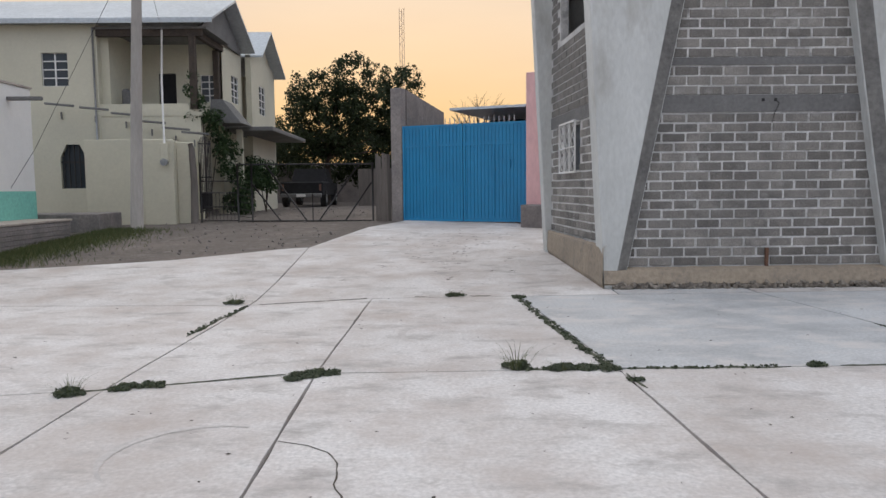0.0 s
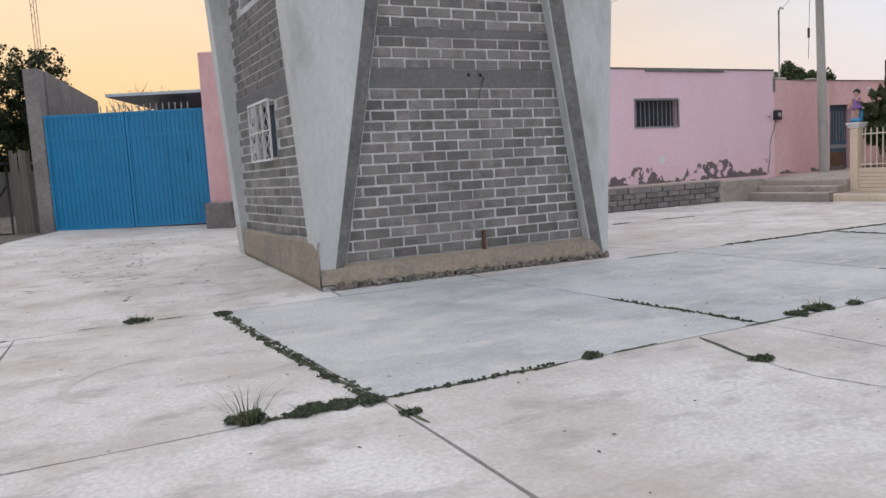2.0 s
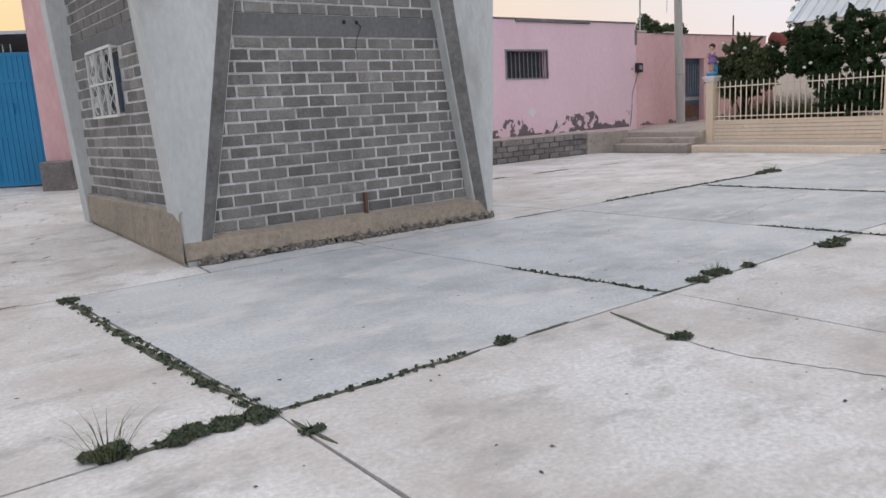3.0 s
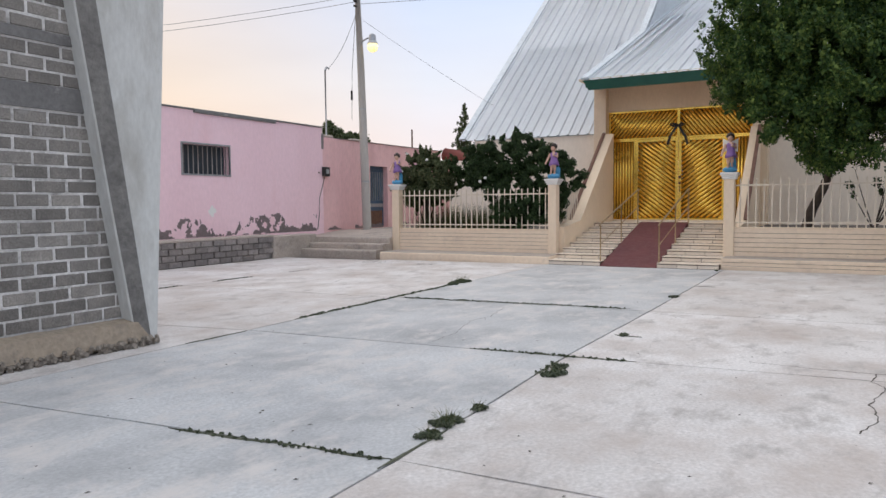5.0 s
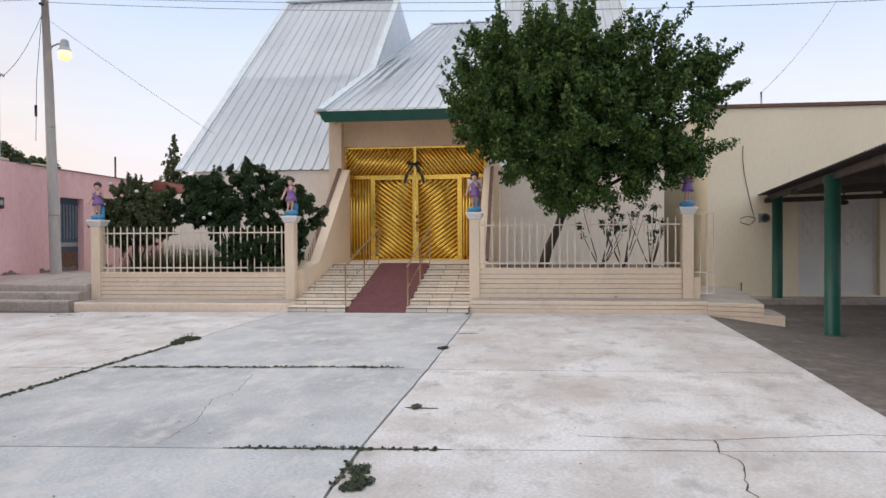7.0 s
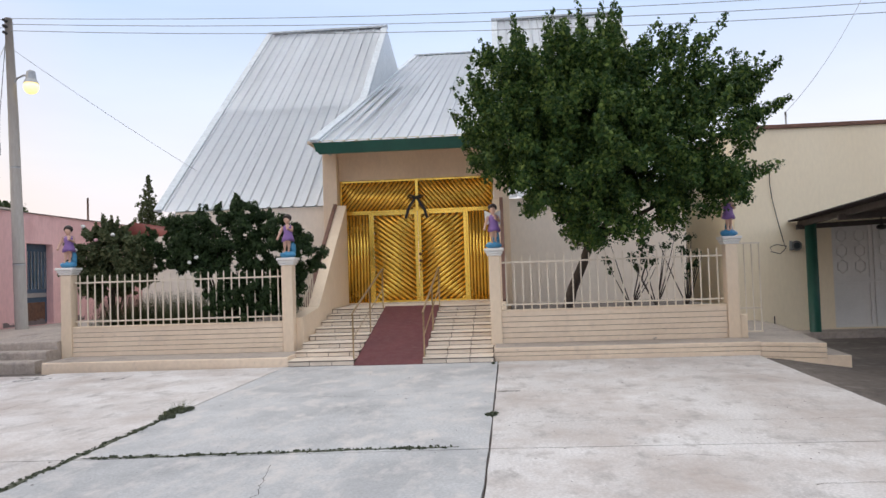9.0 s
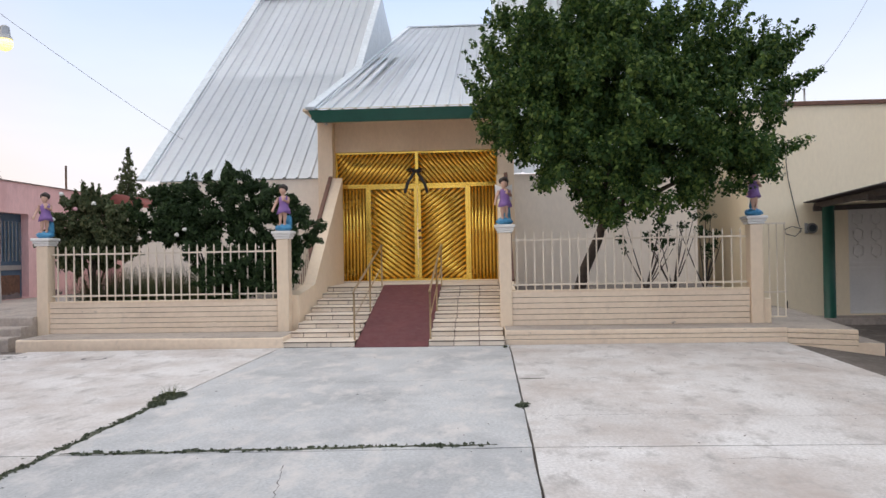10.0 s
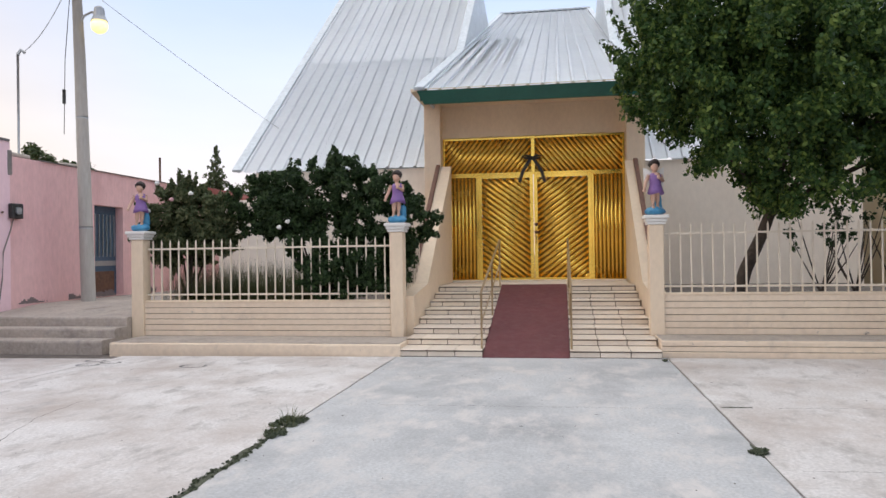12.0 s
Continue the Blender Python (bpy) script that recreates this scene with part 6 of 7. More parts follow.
house = thing("two_storey_house", "pale two-storey house with balcony and gabled sheet roof", "house")
HY, HR = 22.0, 24.3
HWIN = (-11.51, -10.74, 4.51, 5.49)
ARCH = (-11.10, -10.32, 1.49, 2.80)
part("front_wall", wall_with_holes(bmesh.new(), "y", HY, 0.25, -16.0, -9.86, 0.3, 6.3, [HWIN, ARCH]), M_HOUSE, house)
part("lower_wall", wall_with_holes(bmesh.new(), "y", HY + 0.02, 0.22, -9.86, -6.9, 0.3, 3.62), M_HOUSE, house)
part("balcony_slab", boxed(-9.86, -6.85, HY, HR + 0.1, 3.62, 3.80), M_HOUSE, house)
HDOOR = (-8.93, -8.35, 3.80, 5.22)
HW2 = (-7.56, -7.01, 4.28, 5.16)
part("recess_wall", wall_with_holes(bmesh.new(), "y", HR, 0.2, -9.86, -6.9, 3.8, 6.2, [HDOOR, HW2]), M_HOUSE, house)
part("recess_side", boxed(-9.86, -9.62, HY + 0.25, HR, 3.8, 6.3), M_HOUSE, house)
SW = (25.6, 26.5, 4.42, 5.36)
part("side_wall", wall_with_holes(bmesh.new(), "x", -7.1, 0.2, HR, 27.0, 0.3, 6.25, [SW]), M_HOUSE, house)
SW2 = (28.2, 29.2, 4.27, 5.36)
part("side_wall", wall_with_holes(bmesh.new(), "x", -6.75, 0.2, 27.0, 31.0, 0.3, 6.3, [SW2]), M_HOUSE, house)
part("rear_wall", boxed(-16.0, -6.6, 31.0, 31.2, 0.3, 6.3), M_HOUSE, house)
part("balcony_ceiling", boxed(-9.9, -6.6, HY - 0.1, HR + 0.1, 6.14, 6.2), M_BAND, house)
part("balcony_beam", boxed(-9.86, -6.75, HY - 0.05, HY + 0.12, 5.94, 6.14), M_BARK, house, "dark timber beam")
for x, y, z1 in ((-7.06, HY + 0.02, 5.95), (-6.98, HR - 0.15, 5.9)):
    part("balcony_post", boxed(x - 0.09, x + 0.09, y - 0.09, y + 0.09, 3.8, z1), M_BARK, house, "dark timber post")
bar_between((-6.95, HY, 6.02), (-6.9, HR + 0.2, 6.02), 0.16, 0.2, "side_beam", M_BARK, house)
# roof of the front block: ridge along x
bm = bmesh.new()
prof = [(HY - 0.35, 6.34), (24.4, 7.5), (26.9, 6.30)]
for x0, x1 in ((-17.0, -6.35),):
    for (ya, za), (yb, zb) in zip(prof, prof[1:]):
        hexa(bm, [(x0, ya, za), (x1, ya, za), (x1, yb, zb), (x0, yb, zb)], [(x0, ya, za + 0.07), (x1, ya, za + 0.07), (x1, yb, zb + 0.07), (x0, yb, zb + 0.07)])
bmesh.ops.recalc_face_normals(bm, faces=bm.faces)
part("roof", bm, M_ROOFPALE, house, "pale blue sheet roof")
bm = bmesh.new()
hexa(bm, [(-6.9, HY, 6.2), (-6.9, 26.7, 6.2), (-6.9, 24.4, 7.42)], [(-6.8, HY, 6.2), (-6.8, 26.7, 6.2), (-6.8, 24.4, 7.42)])
bmesh.ops.recalc_face_normals(bm, faces=bm.faces)
part("gable", bm, M_BAND, house)
part("eave_board", boxed(-17.0, -6.35, HY - 0.37, HY - 0.33, 6.26, 6.36), M_ROOFPALE, house)
bm = bmesh.new()
prof = [(27.0, 6.2), (28.6, 7.36), (31.2, 6.0)]
for (ya, za), (yb, zb) in zip(prof, prof[1:]):
    hexa(bm, [(-14, ya, za), (-6.1, ya, za), (-6.1, yb, zb), (-14, yb, zb)], [(-14, ya, za + 0.07), (-6.1, ya, za + 0.07), (-6.1, yb, zb + 0.07), (-14, yb, zb + 0.07)])
bmesh.ops.recalc_face_normals(bm, faces=bm.faces)
part("roof", bm, M_ROOFPALE, house)
bm = bmesh.new()
hexa(bm, [(-6.75, 27.0, 6.2), (-6.75, 31.0, 6.2), (-6.75, 28.6, 7.3)], [(-6.6, 27.0, 6.2), (-6.6, 31.0, 6.2), (-6.6, 28.6, 7.3)])
bmesh.ops.recalc_face_normals(bm, faces=bm.faces)
part("gable", bm, M_HOUSE, house)
part("canopy", boxed(-7.0, -5.3, 24.6, 31.0, 3.35, 3.5, bevel=0.02), M_BAND, house, "flat grey canopy")
bm = bmesh.new()
hexa(bm, [(-7.0, 23.2, 3.5), (-6.0, 23.2, 3.5), (-6.0, 24.6, 3.5), (-7.0, 24.6, 3.5)], [(-6.95, 23.3, 4.25), (-6.6, 23.3, 4.25), (-6.6, 24.4, 4.25), (-6.95, 24.4, 4.25)])
part("canopy", bm, M_BAND, house)
part("balcony_wall", boxed(-9.86, -7.2, HY + 0.03, HY + 0.12, 3.80, 3.98), M_HOUSE, house)
part("porch_column", boxed(-6.5, -6.32, 24.5, 24.7, 0.4, 3.4), M_HOUSE, house)
# black sheet across the doorway paints the shade of the room behind
part("balcony_door", boxed(HDOOR[0], HDOOR[1], HR + 0.1, HR + 0.14, HDOOR[2], HDOOR[3]), M_INSIDE_SHADE, house, "open doorway closed by a sheet coloured as shade")


def pane_window(axis, at, u0, u1, z0, z1, nx, nz, parent=house):
    """A glazed window with white bars; axis as for walls."""
    put = (lambda a, b, c, d, t0, t1: boxed(at - t1, at - t0, a, b, c, d)) if axis == "x" else (lambda a, b, c, d, t0, t1: boxed(a, b, at + t0, at + t1, c, d))
    w = part("window", put(u0, u1, z0, z1, 0.08, 0.10), M_GLASS, parent, "window with white bars")
    for k in range(nx + 1):
        u = u0 + (u1 - u0) * k / nx
        part("glazing_bar", put(u - 0.018, u + 0.018, z0, z1, 0.045, 0.079), M_WHITE, w)
    for k in range(nz + 1):
        z = z0 + (z1 - z0) * k / nz
        part("glazing_bar", put(u0 + 0.018, u1 - 0.018, z - 0.016, z + 0.016, 0.047, 0.078), M_WHITE, w)
    return w


pane_window("y", HY, *HWIN, 2, 4)
pane_window("y", HR, *HW2, 2, 4)
pane_window("x", -6.87, SW[0], SW[1], SW[2], SW[3], 2, 4)
pane_window("x", -6.52, SW2[0], SW2[1], SW2[2], SW2[3], 2, 4)
part("arch_pane", boxed(ARCH[0], ARCH[1], HY + 0.12, HY + 0.14, ARCH[2], ARCH[3]), M_GLASS, house, "dark chamfered window")
for k in range(5):
    x = ARCH[0] + 0.08 + k * 0.155
    part("window_bar", boxed(x - 0.012, x + 0.012, HY + 0.05, HY + 0.08, ARCH[2], ARCH[3]), M_BLACK, house)
part("window_bar", boxed(ARCH[0], ARCH[1], HY + 0.04, HY + 0.07, 2.25, 2.30), M_BLACK, house)
for x0, x1 in ((ARCH[0], ARCH[0] + 0.2), (ARCH[1] - 0.2, ARCH[1])):
    bm = bmesh.new()
    l_ = x0 == ARCH[0]
    tri = [(x0, 2.80), (x1, 2.80), (x0 if l_ else x1, 2.42)]
    hexa(bm, [(x, HY - 0.002, z) for x, z in tri], [(x, HY + 0.2, z) for x, z in tri])
    bmesh.ops.recalc_face_normals(bm, faces=bm.faces)
    part("arch_corner", bm, M_HOUSE, house)
for k, (x, z) in enumerate(((-11.2, 3.97), (-10.2, 3.85), (-9.3, 3.68), (-8.55, 3.45), (-7.85, 3.25), (-7.3, 3.12))):
    bar_between((x, HY - 0.55, z - 0.02), (x + 0.75, HY - 0.35, z - 0.08), 0.09, 0.06, "drain_spout", M_BAND, house)
    part("hook", boxed(x + 0.2, x + 0.23, HY - 0.06, HY - 0.002, z - 0.42, z - 0.22), M_BAND, house)
part("downpipe", tubed([(-9.95, HY - 0.05, 1.0), (-9.95, HY - 0.05, 6.2)], 0.03), M_STEEL, house)
part("chair_back", boxed(-9.45, -9.2, 22.6, 22.7, 3.8, 4.5, bevel=0.05), M_BAND, house)

bwall = structure(new("wall_boundary"), "rendered cream boundary wall at the street", "wall")
part("wall_face", boxed(-9.62, -7.2, 20.35, 20.55, 0.2, 2.82, bevel=0.015), M_HOUSE, bwall)
part("wall_face", boxed(-7.38, -7.18, 20.55, 23.0, 0.2, 2.78, bevel=0.015), M_HOUSE, bwall)
part("wall_face", boxed(-7.18, -6.72, 20.6, 20.8, 0.2, 2.75, bevel=0.02), M_HOUSE, bwall)
part("wall_pier", boxed(-8.0, -7.15, 20.3, 20.36, 0.2, 2.80, bevel=0.01), M_HOUSE, bwall)
meter2 = thing("service_entry", "white service mast with round electric meter on the boundary wall", "meter", at=(-7.38, 20.28, 2.2))
part("mast", tubed([(0, 0, 0), (0.0, 0, 2.2), (0.06, 0, 3.55)], 0.028), M_WHITE, meter2)
part("box", boxed(-0.11, 0.11, -0.04, 0.015, 0.0, 0.5, bevel=0.01), M_HOUSE, meter2)
part("dial", tubed([(0, -0.12, -0.02), (0, -0.04, -0.02)], 0.1, sides=16), M_STEEL, meter2)
stump = thing("gate_trunk", "weathered dark wooden gate post", "post", at=(-6.72, 20.6, 0.45))
part("post", tubed([(0, 0, 0), (0.02, 0, 1.2), (-0.02, 0, 2.1), (-0.06, 0, 2.25)], 0.11, 0.07, sides=9), M_WOOD, stump)

upole = thing("utility_pole", "slim concrete utility pole at the street corner", "pole", at=(-7.68, 18.9, 0.40))
part("pole", tubed([(0, 0, 0), (0.12, 0, 3.0), (0.27, 0, 6.2), (0.36, 0, 8.0)], 0.16, 0.10, sides=14), M_POLE, upole)
for z in (3.9, 1.5):
    part("band", tubed([(0.04 * z, 0, z), (0.04 * z, 0, z + 0.04)], 0.155 - 0.007 * z, sides=14), M_STEEL, upole)
part("guy_wire", tubed([(0.3, 0.02, 7.2), (-1.65, -1.6, 2.0), (-2.05, -3.4, -0.1)], 0.006, sides=5), M_BLACK, upole)
cable((-7.35, 18.9, 8.2), (-40.0, 22.0, 8.6), 0.8)
cable((-7.35, 18.9, 8.0), (-7.3, 20.28, 5.7), 0.1, 0.006)
cable((-7.35, 18.9, 8.2), (30.0, 40.0, 10.5), 0.9)

vine = thing("climbing_vine", "dark climbing vine on the balcony corner", "vine", at=(-6.9, 22.2, 0.5))
bm = bmesh.new()
limbs(bm, (0, 0, 0), [(0.0, 0.0, 3.4), (-0.25, 0.0, 4.2), (0.2, 0.5, 3.0), (0.1, 1.2, 2.6)], 0.03, 0.01, 5, 5)
part("stem", bm, M_BARK, vine)
leaves("foliage", M_LEAF_ROSE, [(-0.2, -0.1, 4.3, 0.22), (-0.25, -0.1, 3.9, 0.28), (-0.05, -0.1, 3.5, 0.3), (0.1, 0, 3.1, 0.32), (0.25, 0.3, 2.8, 0.3), (0.2, 0.8, 3.2, 0.3), (0.3, 1.0, 2.5, 0.35), (0.15, 1.5, 3.4, 0.22), (0.35, 1.6, 2.2, 0.4), (0.4, 1.9, 1.5, 0.4), (-0.3, -0.05, 3.1, 0.25), (0.35, 0.6, 2.1, 0.3), (0.35, 0.9, 1.6, 0.32)], 2600, 0.085, vine, 6)
for x, y, z in ((-6.2, 25.2, 2.1), (-6.0, 26.4, 2.0), (-6.3, 24.0, 1.3)):
    ob = thing("yard_shrub", "dark leafy shrub beside the house wall", "shrub", "yard shrubs", at=(x, y, 0.6))
    b = bmesh.new()
    limbs(b, (0, 0, 0), [(0.1, 0.1, z - 0.6), (-0.2, 0.1, z - 0.8), (0.2, -0.2, z - 0.9)], 0.03, 0.01, 7, 5)
    part("stem", b, M_BARK, ob)
    leaves("foliage", M_LEAF_ROSE, [(0.1, 0.1, z - 0.5, 0.4), (-0.2, 0, z - 0.9, 0.4), (0.2, -0.2, z - 1.0, 0.35)], 1500, 0.09, ob, 9)

# ---- iron yard gate, planks, truck, yard trees ----
yfm, yfw = local((-6.62, 20.75), (-1.66, 20.6), 0.47)
ygate = thing("yard_gate", "low black iron yard gate with diagonal braces", "gate")
ygate.matrix_basis = yfm


def ibar(x0, z0, x1, z1, w=0.035, parent=ygate, y=0.0):
    part("bar", tubed([(x0, y, z0), (x1, y, z1)], w / 2, sides=6), M_BLACK, parent)


for x, h in ((0.05, 1.7), (1.1, 1.66), (1.5, 1.66), (yfw - 0.03, 1.66)):
    ibar(x, 0, x, h, 0.06)
ibar(1.15, 1.64, yfw, 1.62, 0.05)
ibar(1.15, 0.04, yfw, 0.02, 0.05)
ibar(3.22, 0.03, 3.22, 0.8)
for a, b in (((1.5, 1.1), (2.3, 0.04)), ((1.9, 1.62), (3.05, 0.04)), ((4.55, 1.62), (3.4, 0.04)), ((4.9, 1.1), (4.15, 0.04))):
    ibar(a[0], a[1], b[0], b[1], 0.05)
for z in (0.06, 0.45, 0.85, 1.18):
    ibar(0.05, z, 1.1, z)
for k in range(9):
    ibar(0.15 + k * 0.105, 0.06, 0.15 + k * 0.105, 0.85, 0.016)
for k in range(5):
    ibar(1.1, 0.2 + 0.2 * k, 1.5, 0.12 + 0.2 * k, 0.02)
tall = thing("iron_door", "open black barred iron door behind the yard gate", "gate", at=(-6.66, 20.9, 0.75))
for k in range(9):
    part("bar", boxed(0.042 * k, 0.042 * k + 0.02, 0.0, 0.02, 0.0, 2.05 + 0.14 * math.sin(math.pi * k / 8)), M_BLACK, tall)
for z in (0.05, 1.0, 1.95):
    part("rail", boxed(0, 0.36, 0.02, 0.04, z, z + 0.035), M_BLACK, tall)
part("panel", boxed(0, 0.36, 0.021, 0.032, 0.1, 0.6), M_BLACK, tall)
planks = thing("plank_fence", "short fence of grey weathered upright planks", "fence", at=(-1.62, 20.62, 0.45))
rng = random.Random(12)
for k in range(7):
    part("plank", boxed(0.09 * k, 0.09 * k + 0.083, rng.uniform(0, .02), 0.03, 0, 1.9 + rng.uniform(-.05, .06), pose(0, 0, 0, 0, rng.uniform(-1, 1), 0)), M_WOOD, planks)

truck = thing("pickup_truck", "dark pickup truck parked in the yard, seen from behind", "pickup truck", at=(-5.75, 32.5, 0.60))
bm = bmesh.new()
box(bm, -0.95, 0.95, -0.2, 2.1, 0.48, 1.12, bevel=0.05)
part("bed", bm, M_TRUCK, truck)
bm = bmesh.new()
hexa(bm, [(-0.92, 1.9, 0.5), (0.92, 1.9, 0.5), (0.92, 5.0, 0.5), (-0.92, 5.0, 0.5)], [(-0.92, 1.9, 1.1), (0.92, 1.9, 1.1), (0.92, 5.0, 1.05), (-0.92, 5.0, 1.05)])
hexa(bm, [(-0.86, 2.0, 1.1), (0.86, 2.0, 1.1), (0.86, 3.9, 1.1), (-0.86, 3.9, 1.1)], [(-0.72, 2.2, 1.75), (0.72, 2.2, 1.75), (0.72, 3.3, 1.75), (-0.72, 3.3, 1.75)])
bmesh.ops.recalc_face_normals(bm, faces=bm.faces)
part("cab", bm, M_TRUCK, truck)
bm = bmesh.new()
hexa(bm, [(-0.72, 2.02, 1.17), (0.72, 2.02, 1.17), (0.62, 2.17, 1.66), (-0.62, 2.17, 1.66)], [(-0.72, 2.03, 1.17), (0.72, 2.03, 1.17), (0.62, 2.18, 1.66), (-0.62, 2.18, 1.66)])
part("rear_window", bm, M_TRUCK, truck)
part("bumper", boxed(-0.9, 0.9, -0.38, -0.2, 0.42, 0.6, bevel=0.03), M_BAND, truck, "dull dark rear bumper")
part("plate", boxed(-0.2, 0.2, -0.395, -0.38, 0.45, 0.57), M_WHITE, truck)
for x in (-0.86, 0.78):
    part("tail_light", boxed(x, x + 0.09, -0.215, -0.19, 0.72, 1.0), M_BRICKCAP, truck)
for x in (-0.98, 0.74):
    for y in (0.7, 4.1):
        w = part("wheel", tubed([(x, y, 0.36), (x + 0.24, y, 0.36)], 0.37, sides=18), M_RUBBER, truck)
        part("rim", tubed([(x - 0.005, y, 0.36), (x + 0.245, y, 0.36)], 0.2, sides=14), M_STEEL, w)
back = structure(part("wall_yard", boxed(-14.0, 6.0, 43.0, 43.3, 0.4, 2.9), M_KERB), "grey block wall closing the yard", "wall")
structure(part("wall_yard_low", boxed(-3.4, -0.6, 34.0, 34.2, 0.5, 2.3), M_WOOD), "low board fence across the yard", "fence")


def yard_tree(x, y, z, lobes, count, size, seed, mat, trunk, per=40, label="tall spreading tree behind the yard, leaves coloured dark for backlight", r=(0.3, 0.6), name="tree"):
    ob = thing(name, label, "tree", "background trees", at=(x, y, z))
    b = bmesh.new()
    tube(b, [(0, 0, 0), (0.1, 0, trunk * 0.5), (0.0, 0.1, trunk)], 0.16, 0.12, 8)
    limbs(b, (0, 0.05, trunk * 0.9), [(a * 0.85, b_ * 0.85, c) for a, b_, c, *_ in lobes], 0.09, 0.02, seed, 6)
    part("trunk", b, M_BARK, ob)
    leaves("crown", mat, clumps(lobes, per, seed, *r, 0.35), count, size, ob, seed)
    return ob


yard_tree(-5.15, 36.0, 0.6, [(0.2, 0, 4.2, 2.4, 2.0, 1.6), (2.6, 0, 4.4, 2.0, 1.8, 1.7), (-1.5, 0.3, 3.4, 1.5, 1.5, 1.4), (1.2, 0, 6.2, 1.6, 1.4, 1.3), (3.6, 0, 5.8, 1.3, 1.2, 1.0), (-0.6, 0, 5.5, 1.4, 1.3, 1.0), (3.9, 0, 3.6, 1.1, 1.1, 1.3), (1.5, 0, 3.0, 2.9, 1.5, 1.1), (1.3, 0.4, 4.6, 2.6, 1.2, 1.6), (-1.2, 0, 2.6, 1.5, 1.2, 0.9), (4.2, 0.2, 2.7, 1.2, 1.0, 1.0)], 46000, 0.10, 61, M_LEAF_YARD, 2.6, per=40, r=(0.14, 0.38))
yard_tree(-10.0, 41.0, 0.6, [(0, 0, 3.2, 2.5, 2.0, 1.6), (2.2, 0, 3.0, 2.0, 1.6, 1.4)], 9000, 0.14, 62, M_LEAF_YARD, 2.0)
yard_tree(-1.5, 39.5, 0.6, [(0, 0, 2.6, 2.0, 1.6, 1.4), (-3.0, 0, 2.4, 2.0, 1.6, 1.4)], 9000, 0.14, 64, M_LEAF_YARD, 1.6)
# leafless crown far off beyond the shed
bare = thing("bare_tree", "leafless twiggy tree far behind the shed roof", "tree", "background trees", at=(3.2, 46.0, 0.6))
bm = bmesh.new()
rng = random.Random(77)
tube(bm, [(0, 0, 0), (0.1, 0, 3.2)], 0.16, 0.12, 7)
for k in range(26):
    a = rng.uniform(0, 6.28)
    r = rng.uniform(0.6, 2.8)
    e1 = Vector((r * math.cos(a), r * math.sin(a) * 0.5, 4.2 + (2.9 - r) * 0.75 + rng.uniform(-.3, .5)))
    tube(bm, [(0.1, 0, 3.0), (e1.x * 0.45, e1.y * 0.45, 4.2), e1], 0.05, 0.012, 5)
    for _ in range(5):
        d = Vector((rng.gauss(0, .45), rng.gauss(0, .3), abs(rng.gauss(0.25, .3))))
        tube(bm, [e1 * 0.75 + Vector((0, 0, 1.05)), e1 + d], 0.014, 0.006, 4)
part("branches", bm, M_BARK, bare)
radio = thing("radio_mast", "thin lattice radio mast far behind the trees", "mast", at=(-1.9, 52.0, 0.6))
# distant haze over the mast is put into this pale colour
M_FARSTEEL = material("haze_paled_mast_steel", (0.74, 0.60, 0.48), (0.66, 0.50, 0.40), 0.7, 0.8, 10, 0.0)
for dx, dy in ((-0.16, 0), (0.16, 0), (0, 0.28)):
    part("leg", tubed([(dx, dy, 0), (dx, dy, 13.3)], 0.025, sides=4), M_FARSTEEL, radio)
for k in range(22):
    z = 0.4 + k * 0.58
    part("brace", tubed([(-0.16, 0, z), (0.16, 0, z + 0.29), (-0.16, 0, z + 0.58)], 0.014, sides=4), M_FARSTEEL, radio)

# trees and a red roof behind the pink house
yard_tree(26.9, 22.4, 0.0, [(0, 0.2, 4.4, 0.9, 0.9, 0.5), (0.7, -0.3, 4.25, 0.6, 0.6, 0.45)], 3200, 0.13, 71, M_LEAF_OLIVE, 3.0, label="low dark treetop behind the pink house", r=(0.2, 0.35))
yard_tree(16.0, 34.0, 0.0, [(0, 0, 4.9, 1.2, 1.0, 0.6), (2.2, 0, 4.8, 1.0, 0.9, 0.4)], 2200, 0.14, 74, M_LEAF_OLIVE, 3.6, label="distant treetop over the pink roof")
conifer = thing("conifer", "slender dark conifer behind the pink house", "tree", "background trees", at=(75.0, 40.9, 0.0))
bm = bmesh.new()
tube(bm, [(0, 0, 0), (0, 0, 11.4)], 0.25, 0.05, 7)
part("trunk", bm, M_BARK, conifer)
rng = random.Random(9)
cb = []
for k in range(420):
    z = 2.2 + 5.0 * rng.random() ** 1.1
    r = max(0.05, (7.2 - z) * 0.40) * (0.75 + 0.25 * math.sin(z * 14))
    a = rng.uniform(0, 6.28)
    q = rng.random() ** 0.5
    cb.append((1.75 * r * q * math.cos(a), 1.75 * r * q * math.sin(a), 1.75 * z + 0.2 * q, 0.16 if z > 5.8 else 0.26))
leaves("crown", M_LEAF_BUSH, cb, 9000, 0.17, conifer, 5)
yard_tree(78.0, 38.5, 0.0, [(0, 0, 7.6, 2.6, 2.6, 1.8), (-1.0, 2.0, 7.0, 1.8, 1.8, 1.4)], 7000, 0.19, 79, M_LEAF_OLIVE, 3.0, label="dark treetop beside the church roof")
redroof = thing("red_tiled_house", "low house with a red tiled roof beyond the forecourt", "house")
M_REDTILE = material("red_roof_tile", (0.24, 0.065, 0.05), (0.17, 0.045, 0.038), 0.8, 3, 18, 0.4)
part("wall", boxed(27.2, 33.0, 17.4, 21.5, 0, 2.9), M_PINK2, redroof)
